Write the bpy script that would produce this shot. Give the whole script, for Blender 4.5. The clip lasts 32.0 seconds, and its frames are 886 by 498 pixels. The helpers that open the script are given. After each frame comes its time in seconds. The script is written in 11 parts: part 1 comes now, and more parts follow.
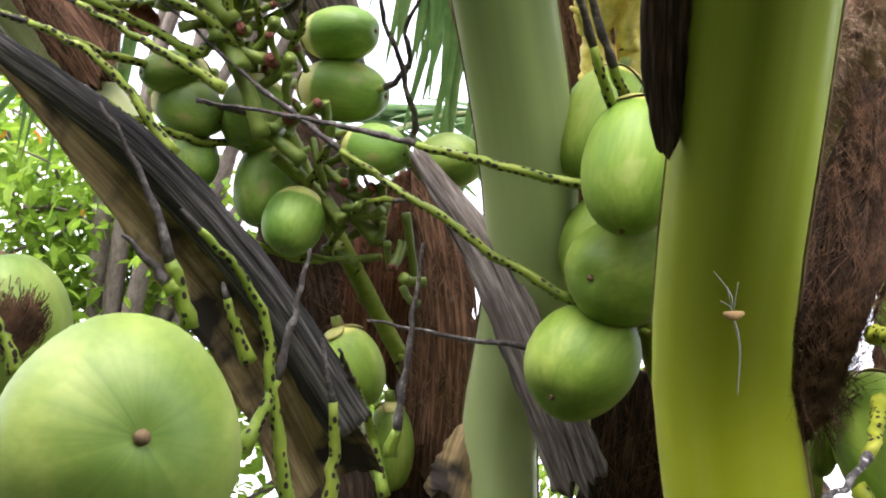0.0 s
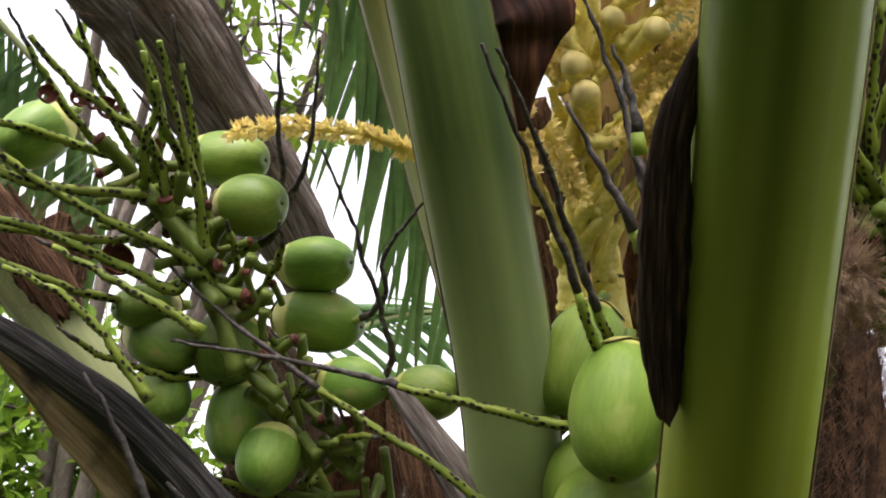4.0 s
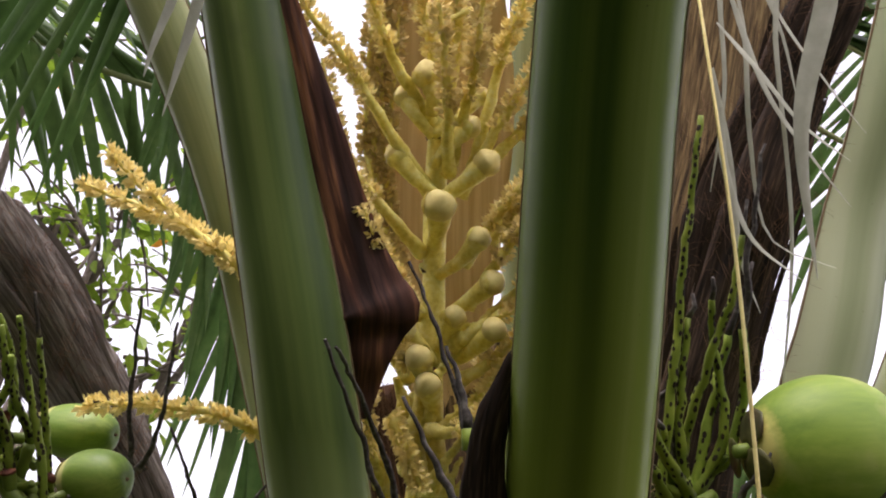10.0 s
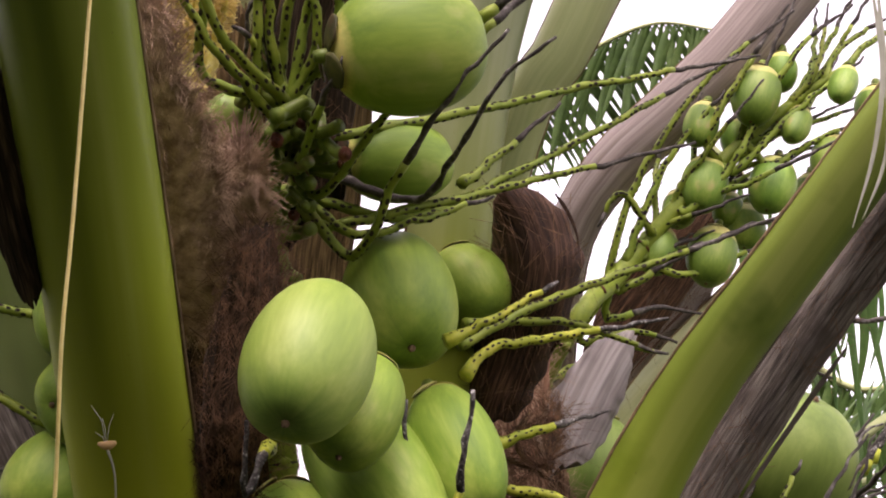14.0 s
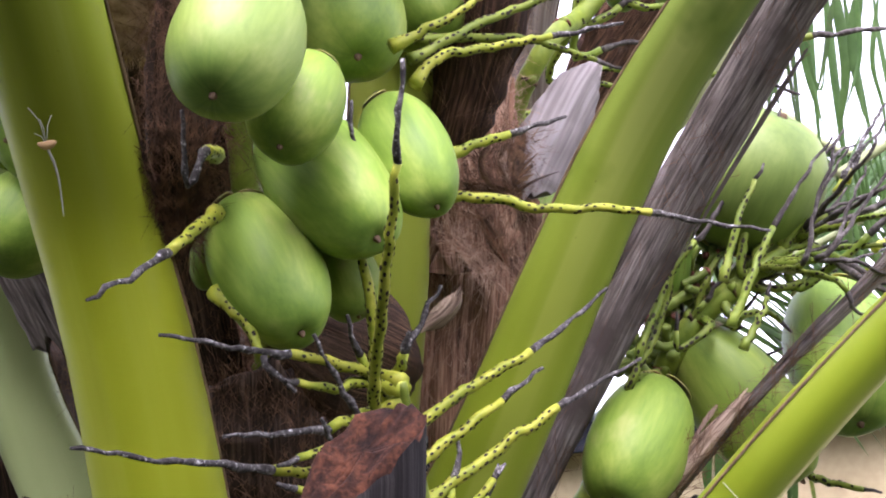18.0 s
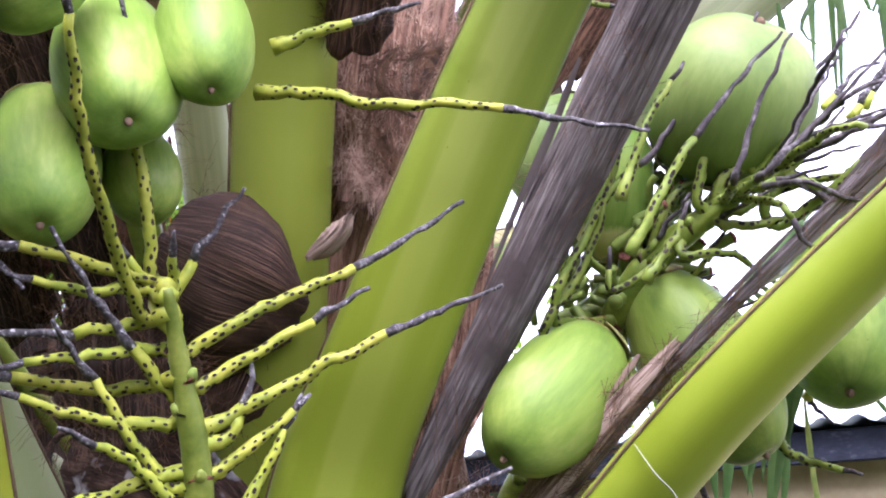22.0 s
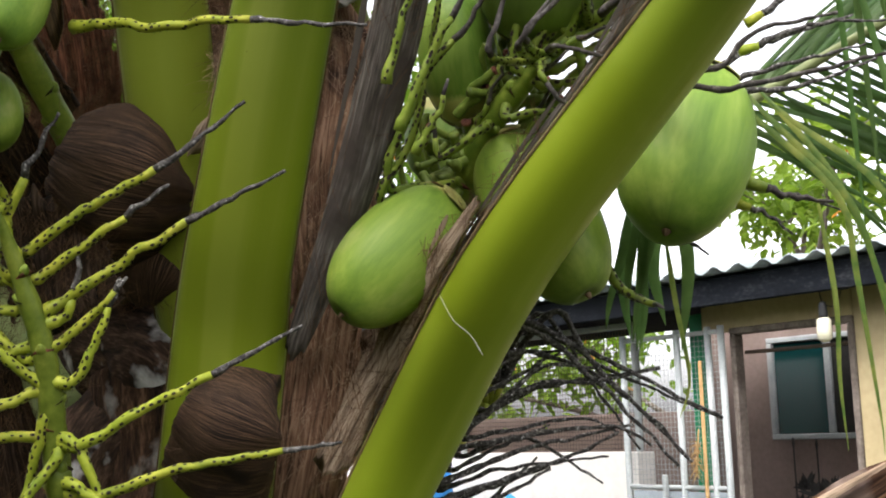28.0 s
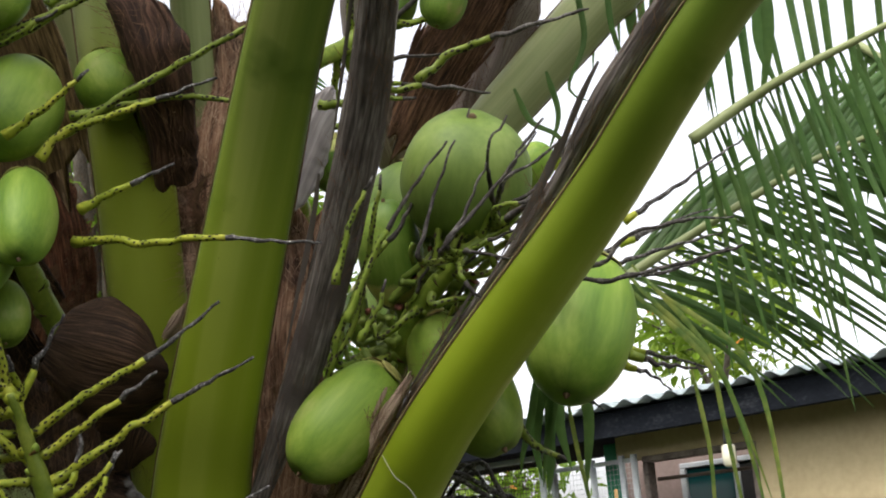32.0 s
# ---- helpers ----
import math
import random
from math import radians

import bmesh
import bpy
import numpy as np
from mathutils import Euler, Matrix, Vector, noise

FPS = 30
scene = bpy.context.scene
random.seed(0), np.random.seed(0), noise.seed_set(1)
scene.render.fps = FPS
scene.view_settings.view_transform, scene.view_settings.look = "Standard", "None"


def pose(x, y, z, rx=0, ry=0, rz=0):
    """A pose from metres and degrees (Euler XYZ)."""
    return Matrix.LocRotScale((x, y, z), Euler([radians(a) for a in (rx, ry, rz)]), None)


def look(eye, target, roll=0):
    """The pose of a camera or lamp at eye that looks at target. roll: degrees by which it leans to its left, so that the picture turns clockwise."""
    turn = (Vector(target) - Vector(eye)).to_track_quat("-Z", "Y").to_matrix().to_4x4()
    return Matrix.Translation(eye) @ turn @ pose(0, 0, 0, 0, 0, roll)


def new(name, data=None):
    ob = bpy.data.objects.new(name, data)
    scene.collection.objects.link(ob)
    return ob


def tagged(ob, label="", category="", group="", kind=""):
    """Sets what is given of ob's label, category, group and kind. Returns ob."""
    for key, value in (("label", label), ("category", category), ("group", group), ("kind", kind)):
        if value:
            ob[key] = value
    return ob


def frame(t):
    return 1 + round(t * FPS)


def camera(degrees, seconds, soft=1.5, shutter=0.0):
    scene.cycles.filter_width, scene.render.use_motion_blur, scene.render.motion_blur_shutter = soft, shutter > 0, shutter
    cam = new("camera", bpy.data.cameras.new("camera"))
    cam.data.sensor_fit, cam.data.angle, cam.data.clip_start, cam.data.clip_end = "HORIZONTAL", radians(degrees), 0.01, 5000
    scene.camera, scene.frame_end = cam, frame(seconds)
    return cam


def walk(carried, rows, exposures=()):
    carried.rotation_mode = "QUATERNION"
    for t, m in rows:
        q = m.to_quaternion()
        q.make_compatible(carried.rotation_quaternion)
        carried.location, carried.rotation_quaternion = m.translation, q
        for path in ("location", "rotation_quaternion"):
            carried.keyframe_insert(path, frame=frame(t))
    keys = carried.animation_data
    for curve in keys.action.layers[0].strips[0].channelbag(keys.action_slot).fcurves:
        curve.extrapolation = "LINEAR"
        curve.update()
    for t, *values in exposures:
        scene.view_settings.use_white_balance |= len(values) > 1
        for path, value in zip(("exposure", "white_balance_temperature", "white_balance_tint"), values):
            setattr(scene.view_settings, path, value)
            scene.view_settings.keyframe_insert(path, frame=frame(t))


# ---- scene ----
cam = camera(41.05, 32.0, 2.0)
# seconds, place, and turn in degrees
PATH = [
    (0, 0.0000, 0.0000, 1.5796, 109.104, -5.091, -0.908),
    (0.5, -0.0023, -0.0093, 1.5832, 110.773, -5.173, -0.197),
    (1, -0.0050, -0.0233, 1.5858, 114.084, -5.345, 1.793),
    (1.5, -0.0045, -0.0302, 1.5873, 115.042, -5.190, 2.365),
    (2, -0.0145, -0.0403, 1.5964, 116.027, -4.943, 3.045),
    (2.5, -0.0155, -0.0475, 1.5977, 116.634, -4.697, 3.288),
    (4.5, -0.0707, 0.0116, 1.6677, 118.417, -3.610, -7.927),
    (5, -0.0984, 0.0380, 1.6449, 122.276, -3.544, -12.488),
    (5.5, -0.1129, 0.0432, 1.6557, 124.080, -2.778, -12.895),
    (6, -0.1156, 0.0313, 1.6662, 125.626, -1.846, -12.300),
    (6.5, -0.1107, 0.0157, 1.6639, 126.804, -1.545, -12.138),
    (7, -0.1087, -0.0016, 1.6680, 130.191, -1.725, -11.934),
    (7.5, -0.1001, -0.0162, 1.6684, 131.996, -1.869, -11.982),
    (8, -0.0976, -0.0309, 1.6660, 133.373, -1.977, -11.360),
    (8.5, -0.0875, -0.0521, 1.6598, 133.940, -2.023, -11.271),
    (9, -0.0720, -0.0759, 1.6531, 134.095, -1.927, -10.679),
    (9.5, -0.0642, -0.0828, 1.6462, 133.702, -2.052, -10.143),
    (10, -0.0219, -0.0914, 1.6359, 130.835, -1.944, -9.439),
    (10.5, 0.0337, -0.1129, 1.6283, 127.662, -1.693, -9.079),
    (11, 0.1061, -0.1412, 1.6244, 125.442, -0.956, -8.061),
    (11.5, 0.1503, -0.1632, 1.6218, 122.842, -0.321, -8.367),
    (12, 0.2262, -0.1317, 1.6335, 120.163, -0.360, -8.642),
    (12.5, 0.2632, -0.1292, 1.6200, 119.407, 0.602, -8.725),
    (13, 0.2893, -0.1500, 1.6117, 116.925, 1.842, -10.527),
    (13.5, 0.3115, -0.1646, 1.6027, 115.981, 1.918, -10.649),
    (14, 0.3289, -0.1700, 1.5990, 113.183, 1.486, -11.023),
    (14.5, 0.3363, -0.1799, 1.5947, 112.273, 2.362, -13.271),
    (15, 0.3420, -0.1895, 1.5851, 112.159, 2.662, -12.752),
    (15.5, 0.3319, -0.2026, 1.5731, 107.138, 1.999, -12.218),
    (17.5, 0.3673, -0.1382, 1.4685, 105.454, 4.164, -9.557),
    (18, 0.4054, -0.1262, 1.4554, 105.542, 4.345, -9.197),
    (18.5, 0.4682, -0.1287, 1.4408, 105.945, 4.921, -8.467),
    (19, 0.5454, -0.1269, 1.4299, 106.425, 4.799, -7.737),
    (19.5, 0.5916, -0.1147, 1.4316, 105.853, 3.759, -6.630),
    (20, 0.6099, -0.1142, 1.4237, 104.907, 3.168, -5.905),
    (20.5, 0.5979, -0.1240, 1.4349, 105.021, 2.719, -4.768),
    (21, 0.5819, -0.0980, 1.4565, 105.427, 2.952, -3.468),
    (21.5, 0.6471, -0.0300, 1.4345, 105.452, 1.998, -0.734),
    (22, 0.8916, 0.0564, 1.3736, 106.945, -0.350, 3.142),
    (22.5, 1.0367, 0.1126, 1.3790, 105.303, -1.427, 6.485),
    (23, 1.0751, 0.1193, 1.3842, 105.233, -1.339, 8.122),
    (23.5, 1.2303, 0.1075, 1.3933, 104.854, -1.667, 12.147),
    (24, 1.3690, 0.1123, 1.4038, 104.457, -1.730, 16.627),
    (24.5, 1.4376, 0.1168, 1.4119, 103.919, -0.561, 18.711),
    (25, 1.4574, 0.1288, 1.4022, 103.233, 0.603, 19.570),
    (25.5, 1.4373, 0.1204, 1.4049, 99.736, 1.534, 19.870),
    (26, 1.4599, 0.1294, 1.3953, 98.833, 1.623, 21.022),
    (26.5, 1.4465, 0.1238, 1.4002, 98.894, 2.037, 18.928),
    (28.5, 1.4830, -0.0560, 1.3742, 98.866, 1.754, 17.859),
    (29, 1.4732, -0.0628, 1.3737, 98.921, 1.655, 18.157),
    (29.5, 1.4798, -0.1132, 1.3635, 98.195, 1.458, 18.166),
    (30, 1.4848, -0.2826, 1.3463, 97.696, 1.625, 17.222),
    (30.5, 1.4926, -0.3142, 1.3528, 98.077, 1.868, 17.366),
    (31, 1.5027, -0.3302, 1.3769, 99.015, 2.323, 16.830),
    (31.5, 1.5360, -0.3488, 1.3701, 102.139, 2.835, 15.804),
    (32, 1.5493, -0.3474, 1.3850, 104.911, 4.109, 14.288),
]
# seconds, stops, kelvin, tint
EXPOSURES = [(0, 3.02, 6200, 21), (1, 3.02, 6150, 19), (2, 2.28, 6450, 9), (2.5, 2.1, 6550, 12), (5, 2.38, 6400, 24), (7, 2.1, 6450, 26), (9, 2.0, 6500, 25), (12, 1.75, 6600, 31), (13, 1.93, 6800, 33), (15, 2.12, 6900, 33), (18, 2.88, 5900, 34), (19, 2.72, 5900, 29), (20, 2.35, 5850, 30), (21, 2.85, 5800, 34), (22, 3.25, 5500, 40), (24, 3.2, 5300, 41), (25, 2.42, 6000, 25), (26, 2.3, 6440, 18), (29, 2.0, 6440, 13), (31, 2.03, 6440, 13), (32, 1.65, 6440, 13)]
walk(cam, [(t, pose(x, y, z, a, b, c)) for t, x, y, z, a, b, c in PATH], EXPOSURES)

# ---- overcast sky and a veiled sun ----
SUN_HIGH, SUN_TURN = 58.0, 200.0
world = bpy.data.worlds.new("sky")
scene.world = world
world.use_nodes = True
wn, wl = world.node_tree.nodes, world.node_tree.links
sky = wn.new("ShaderNodeTexSky")
sky.sky_type = "NISHITA"
sky.sun_disc = False
sky.sun_elevation, sky.sun_rotation = radians(SUN_HIGH), radians(SUN_TURN)
sky.air_density, sky.dust_density = 1.0, 4.0
veil = wn.new("ShaderNodeHueSaturation")
veil.inputs["Saturation"].default_value = 0.18
wl.new(sky.outputs[0], veil.inputs["Color"])
wl.new(veil.outputs[0], wn["Background"].inputs["Color"])
wn["Background"].inputs["Strength"].default_value = 0.15
sun = new("sun", bpy.data.lights.new("sun", "SUN"))
sun.data.energy, sun.data.angle, sun.data.color = 0.5, radians(25), (1.0, 0.97, 0.92)
s_az, s_el = radians(SUN_TURN), radians(SUN_HIGH)
sun.matrix_world = look((0, 0, 8), (-math.sin(s_az) * math.cos(s_el), -math.cos(s_az) * math.cos(s_el), 8 - math.sin(s_el)))

# ---- materials ----
def material(name):
    m = bpy.data.materials.new(name)
    m.use_nodes = True
    return m, m.node_tree.nodes, m.node_tree.links, m.node_tree.nodes["Principled BSDF"]


def ramp(nt, stops):
    r = nt.new("ShaderNodeValToRGB")
    e = r.color_ramp.elements
    while len(e) < len(stops):
        e.new(0.5)
    for k, (p, c) in zip(e, stops):
        k.position, k.color = p, (*c, 1)
    return r


def surface(name, stops, scale=8.0, stretch=(1, 1, 1), rough=0.5, bump=0.2, fine=60.0, detail=5.0, vary=0.0, spec=0.22, sheen=0.0, through_light=0.0, blotch=None, dist=0.002, coords="Object", turn=(0, 0, 0), ring=None, speck=None, speck_scale=170, fine_mix=0.35, ring_amount=1.0, tip=None, warp=0.0):
    """A natural surface: a colour ramp over stretched noise, a fine second scale, bump, and per-object variation."""
    m, n, l, b = material(name)
    co = n.new("ShaderNodeTexCoord")
    mp = n.new("ShaderNodeMapping")
    mp.inputs["Scale"].default_value = stretch
    mp.inputs["Rotation"].default_value = [radians(a) for a in turn]
    l.new(co.outputs[coords], mp.inputs["Vector"])
    big = n.new("ShaderNodeTexNoise")
    big.inputs["Scale"].default_value, big.inputs["Detail"].default_value, big.inputs["Roughness"].default_value = scale, detail, 0.6
    big.inputs["Distortion"].default_value = warp
    l.new(mp.outputs[0], big.inputs["Vector"])
    sml = n.new("ShaderNodeTexNoise")
    sml.inputs["Scale"].default_value, sml.inputs["Detail"].default_value = fine, 3
    l.new(mp.outputs[0], sml.inputs["Vector"])
    mix = n.new("ShaderNodeMix")
    mix.inputs[0].default_value = fine_mix
    l.new(big.outputs["Fac"], mix.inputs[2]), l.new(sml.outputs["Fac"], mix.inputs[3])
    r = ramp(n, stops)
    l.new(mix.outputs[0], r.inputs[0])
    col = r.outputs[0]
    if blotch:
        bn = n.new("ShaderNodeTexNoise")
        bn.inputs["Scale"].default_value, bn.inputs["Detail"].default_value = blotch[1], 4
        l.new(co.outputs[coords], bn.inputs["Vector"])
        br = ramp(n, ((blotch[2], (0, 0, 0)), (min(blotch[2] + 0.12, 1), (1, 1, 1))))
        l.new(bn.outputs["Fac"], br.inputs[0])
        bm_ = n.new("ShaderNodeMix")
        bm_.data_type = "RGBA"
        bm_.inputs[7].default_value = (*blotch[0], 1)
        l.new(br.outputs[0], bm_.inputs[0]), l.new(col, bm_.inputs[6])
        col = bm_.outputs[2]
    if speck:                           # scattered small dark specks and scuffs
        sp = n.new("ShaderNodeTexNoise")
        sp.inputs["Scale"].default_value, sp.inputs["Detail"].default_value = speck_scale, 2
        l.new(co.outputs[coords], sp.inputs["Vector"])
        sr = ramp(n, ((0.745, (0, 0, 0)), (0.80, (1, 1, 1))))
        l.new(sp.outputs["Fac"], sr.inputs[0])
        sm = n.new("ShaderNodeMix")
        sm.data_type = "RGBA"
        sm.inputs[7].default_value = (*speck, 1)
        l.new(sr.outputs[0], sm.inputs[0]), l.new(col, sm.inputs[6])
        col = sm.outputs[2]
    if ring:                            # a pale zone towards the stem end, where the cap used to sit; on stalks, the foot's tone
        sx = n.new("ShaderNodeSeparateXYZ")
        l.new(co.outputs["Object"], sx.inputs[0])
        ad = n.new("ShaderNodeMath")
        ad.operation = "MULTIPLY_ADD"
        l.new(sml.outputs["Fac"], ad.inputs[0])
        ad.inputs[1].default_value = 0.06
        l.new(sx.outputs[2], ad.inputs[2])
        mr = n.new("ShaderNodeMapRange")
        mr.inputs[1].default_value, mr.inputs[2].default_value, mr.inputs[4].default_value = ring[1] + ring[2], ring[1] - ring[2], ring_amount
        l.new(ad.outputs[0], mr.inputs[0])
        rm = n.new("ShaderNodeMix")
        rm.data_type = "RGBA"
        rm.inputs[7].default_value = (*ring[0], 1)
        l.new(mr.outputs[0], rm.inputs[0]), l.new(col, rm.inputs[6])
        col = rm.outputs[2]
    if tip:                             # darker creased zone round the blossom end
        tx = n.new("ShaderNodeSeparateXYZ")
        l.new(co.outputs["Object"], tx.inputs[0])
        an = n.new("ShaderNodeMath")
        an.operation = "ARCTAN2"
        l.new(tx.outputs[0], an.inputs[0]), l.new(tx.outputs[1], an.inputs[1])
        tn = n.new("ShaderNodeTexNoise")
        tn.noise_dimensions = "1D"
        tn.inputs["Scale"].default_value, tn.inputs["Detail"].default_value = 3.0, 4
        l.new(an.outputs[0], tn.inputs["W"])
        ta = n.new("ShaderNodeMath")
        ta.operation = "MULTIPLY_ADD"
        l.new(tn.outputs["Fac"], ta.inputs[0])
        ta.inputs[1].default_value = 0.22
        l.new(tx.outputs[2], ta.inputs[2])
        tr_ = n.new("ShaderNodeMapRange")
        tr_.inputs[1].default_value, tr_.inputs[2].default_value, tr_.inputs[4].default_value = tip[1] - tip[2], tip[1] + tip[2], 0.75
        l.new(ta.outputs[0], tr_.inputs[0])
        tm = n.new("ShaderNodeMix")
        tm.data_type = "RGBA"
        tm.inputs[7].default_value = (*tip[0], 1)
        l.new(tr_.outputs[0], tm.inputs[0]), l.new(col, tm.inputs[6])
        col = tm.outputs[2]
    if vary:
        oi = n.new("ShaderNodeObjectInfo")
        hs = n.new("ShaderNodeHueSaturation")
        ma = n.new("ShaderNodeMapRange")
        ma.inputs[3].default_value, ma.inputs[4].default_value = 1 - vary, 1 + vary
        l.new(oi.outputs["Random"], ma.inputs[0]), l.new(ma.outputs[0], hs.inputs["Value"])
        mb = n.new("ShaderNodeMapRange")
        mb.inputs[3].default_value, mb.inputs[4].default_value = 0.5 - vary * 0.06, 0.5 + vary * 0.06
        l.new(oi.outputs["Random"], mb.inputs[0]), l.new(mb.outputs[0], hs.inputs["Hue"])
        l.new(col, hs.inputs["Color"])
        col = hs.outputs[0]
    l.new(col, b.inputs["Base Color"])
    b.inputs["Roughness"].default_value = rough
    b.inputs["Specular IOR Level"].default_value = spec
    if sheen:
        b.inputs["Sheen Weight"].default_value = sheen
    if bump:
        bp = n.new("ShaderNodeBump")
        bp.inputs["Strength"].default_value, bp.inputs["Distance"].default_value = bump, dist
        l.new(mix.outputs[0], bp.inputs["Height"])
        l.new(bp.outputs[0], b.inputs["Normal"])
    if through_light:
        tr = n.new("ShaderNodeBsdfTranslucent")
        l.new(col, tr.inputs["Color"])
        ms = n.new("ShaderNodeMixShader")
        ms.inputs[0].default_value = through_light
        l.new(b.outputs[0], ms.inputs[1]), l.new(tr.outputs[0], ms.inputs[2])
        l.new(ms.outputs[0], n["Material Output"].inputs["Surface"])
    return m


# Lengthwise stalk bands: natural streaks, strengthened in colour to imitate sky reflections.
# PETIOLE's yellow foot is partly its own tone, partly brightened for side light.
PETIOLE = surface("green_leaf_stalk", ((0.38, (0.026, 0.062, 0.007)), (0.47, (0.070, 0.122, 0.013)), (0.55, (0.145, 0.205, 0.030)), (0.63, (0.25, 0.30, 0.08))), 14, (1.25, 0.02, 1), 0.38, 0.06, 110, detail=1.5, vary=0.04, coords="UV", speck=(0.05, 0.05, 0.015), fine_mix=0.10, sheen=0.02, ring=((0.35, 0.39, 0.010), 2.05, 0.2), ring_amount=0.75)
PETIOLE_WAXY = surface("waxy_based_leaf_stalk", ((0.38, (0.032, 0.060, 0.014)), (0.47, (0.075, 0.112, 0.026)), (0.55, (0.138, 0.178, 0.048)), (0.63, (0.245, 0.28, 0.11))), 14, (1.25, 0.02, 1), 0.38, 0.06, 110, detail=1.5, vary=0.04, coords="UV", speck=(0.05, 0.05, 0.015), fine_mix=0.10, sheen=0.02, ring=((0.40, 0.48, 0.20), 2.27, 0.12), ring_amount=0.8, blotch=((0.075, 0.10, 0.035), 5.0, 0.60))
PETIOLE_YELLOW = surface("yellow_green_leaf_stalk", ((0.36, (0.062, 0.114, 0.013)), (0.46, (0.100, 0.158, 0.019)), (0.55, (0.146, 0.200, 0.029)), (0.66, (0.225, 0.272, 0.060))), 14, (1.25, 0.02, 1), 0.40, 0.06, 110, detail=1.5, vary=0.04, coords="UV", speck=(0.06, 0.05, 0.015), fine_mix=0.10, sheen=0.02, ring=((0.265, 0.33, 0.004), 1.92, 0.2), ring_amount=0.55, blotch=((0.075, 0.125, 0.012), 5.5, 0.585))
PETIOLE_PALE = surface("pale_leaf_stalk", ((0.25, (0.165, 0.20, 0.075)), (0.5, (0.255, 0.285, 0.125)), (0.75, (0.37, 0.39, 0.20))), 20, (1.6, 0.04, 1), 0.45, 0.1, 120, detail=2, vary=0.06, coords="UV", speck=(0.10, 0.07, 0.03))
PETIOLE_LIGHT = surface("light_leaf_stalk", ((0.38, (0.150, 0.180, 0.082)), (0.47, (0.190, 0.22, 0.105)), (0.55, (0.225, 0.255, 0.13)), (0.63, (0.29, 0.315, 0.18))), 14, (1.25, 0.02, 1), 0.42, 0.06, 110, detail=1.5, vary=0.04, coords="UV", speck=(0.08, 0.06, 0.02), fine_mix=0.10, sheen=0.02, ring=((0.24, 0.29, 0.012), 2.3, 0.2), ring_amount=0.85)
MARGIN = surface("dry_margin", ((0.3, (0.07, 0.045, 0.02)), (0.7, (0.20, 0.14, 0.07))), 30, (1, 1, 1), 0.8, 0.3)
HUSK = surface("green_husk", ((0.34, (0.090, 0.165, 0.015)), (0.5, (0.158, 0.245, 0.028)), (0.67, (0.265, 0.34, 0.058))), 2.2, (1, 1, 0.22), 0.5, 0.06, 24, vary=0.12, spec=0.25, blotch=((0.27, 0.32, 0.08), 2.2, 0.60), ring=((0.50, 0.46, 0.13), -0.40, 0.03), speck=(0.16, 0.13, 0.04), speck_scale=45, fine_mix=0.16, tip=((0.085, 0.155, 0.022), 0.60, 0.07))
HUSK_PALE = surface("pale_husk", ((0.34, (0.130, 0.205, 0.030)), (0.5, (0.195, 0.28, 0.046)), (0.67, (0.29, 0.36, 0.085))), 2.2, (1, 1, 0.22), 0.5, 0.06, 24, vary=0.08, spec=0.35, speck=(0.2, 0.15, 0.05), speck_scale=45, fine_mix=0.16, tip=((0.05, 0.125, 0.012), 0.555, 0.09))
HUSK_DULL = surface("dull_husk", ((0.34, (0.085, 0.145, 0.022)), (0.5, (0.138, 0.212, 0.038)), (0.67, (0.215, 0.29, 0.068))), 2.2, (1, 1, 0.3), 0.55, 0.06, 24, vary=0.08, spec=0.3, blotch=((0.15, 0.085, 0.045), 2.4, 0.66), speck=(0.16, 0.13, 0.04), speck_scale=45, fine_mix=0.16)
HUSK_YOUNG = surface("young_husk", ((0.34, (0.068, 0.145, 0.014)), (0.5, (0.135, 0.235, 0.028)), (0.67, (0.25, 0.345, 0.06))), 1.6, (1, 1, 0.35), 0.5, 0.05, 22, vary=0.15, spec=0.35, blotch=((0.28, 0.27, 0.085), 2.0, 0.62), ring=((0.50, 0.50, 0.15), -0.20, 0.025), speck=(0.12, 0.09, 0.03), speck_scale=40, fine_mix=0.16, tip=((0.06, 0.12, 0.018), 0.60, 0.07))
TEPAL = surface("green_cap_scale", ((0.3, (0.24, 0.24, 0.06)), (0.7, (0.42, 0.40, 0.13))), 20, (1, 1, 1), 0.5, 0.2, blotch=((0.17, 0.10, 0.04), 26, 0.56))
TEPAL_DRY = surface("brown_cap_scale", ((0.36, (0.012, 0.007, 0.005)), (0.5, (0.035, 0.019, 0.011)), (0.64, (0.12, 0.07, 0.035))), 24, (1, 1, 1), 0.7, 0.5, 120)
SCAR = surface("blossom_scar", ((0.3, (0.05, 0.03, 0.015)), (0.7, (0.18, 0.12, 0.06))), 90, (1, 1, 1), 0.8, 0.4)
SPIKE = surface("green_spikelet", ((0.34, (0.14, 0.185, 0.014)), (0.5, (0.25, 0.285, 0.022)), (0.66, (0.40, 0.40, 0.05))), 22, (1, 1, 1), 0.5, 0.2, 90, vary=0.14)
SPIKE_YOUNG = surface("dark_green_spikelet", ((0.3, (0.085, 0.135, 0.013)), (0.55, (0.17, 0.225, 0.025)), (0.8, (0.29, 0.33, 0.05))), 22, (1, 1, 1), 0.5, 0.2, 90, vary=0.12)
SPIKE_DRY = surface("dry_spikelet", ((0.3, (0.016, 0.013, 0.011)), (0.52, (0.060, 0.052, 0.045)), (0.72, (0.24, 0.225, 0.20))), 55, (1, 1, 1), 0.85, 0.6, 180)
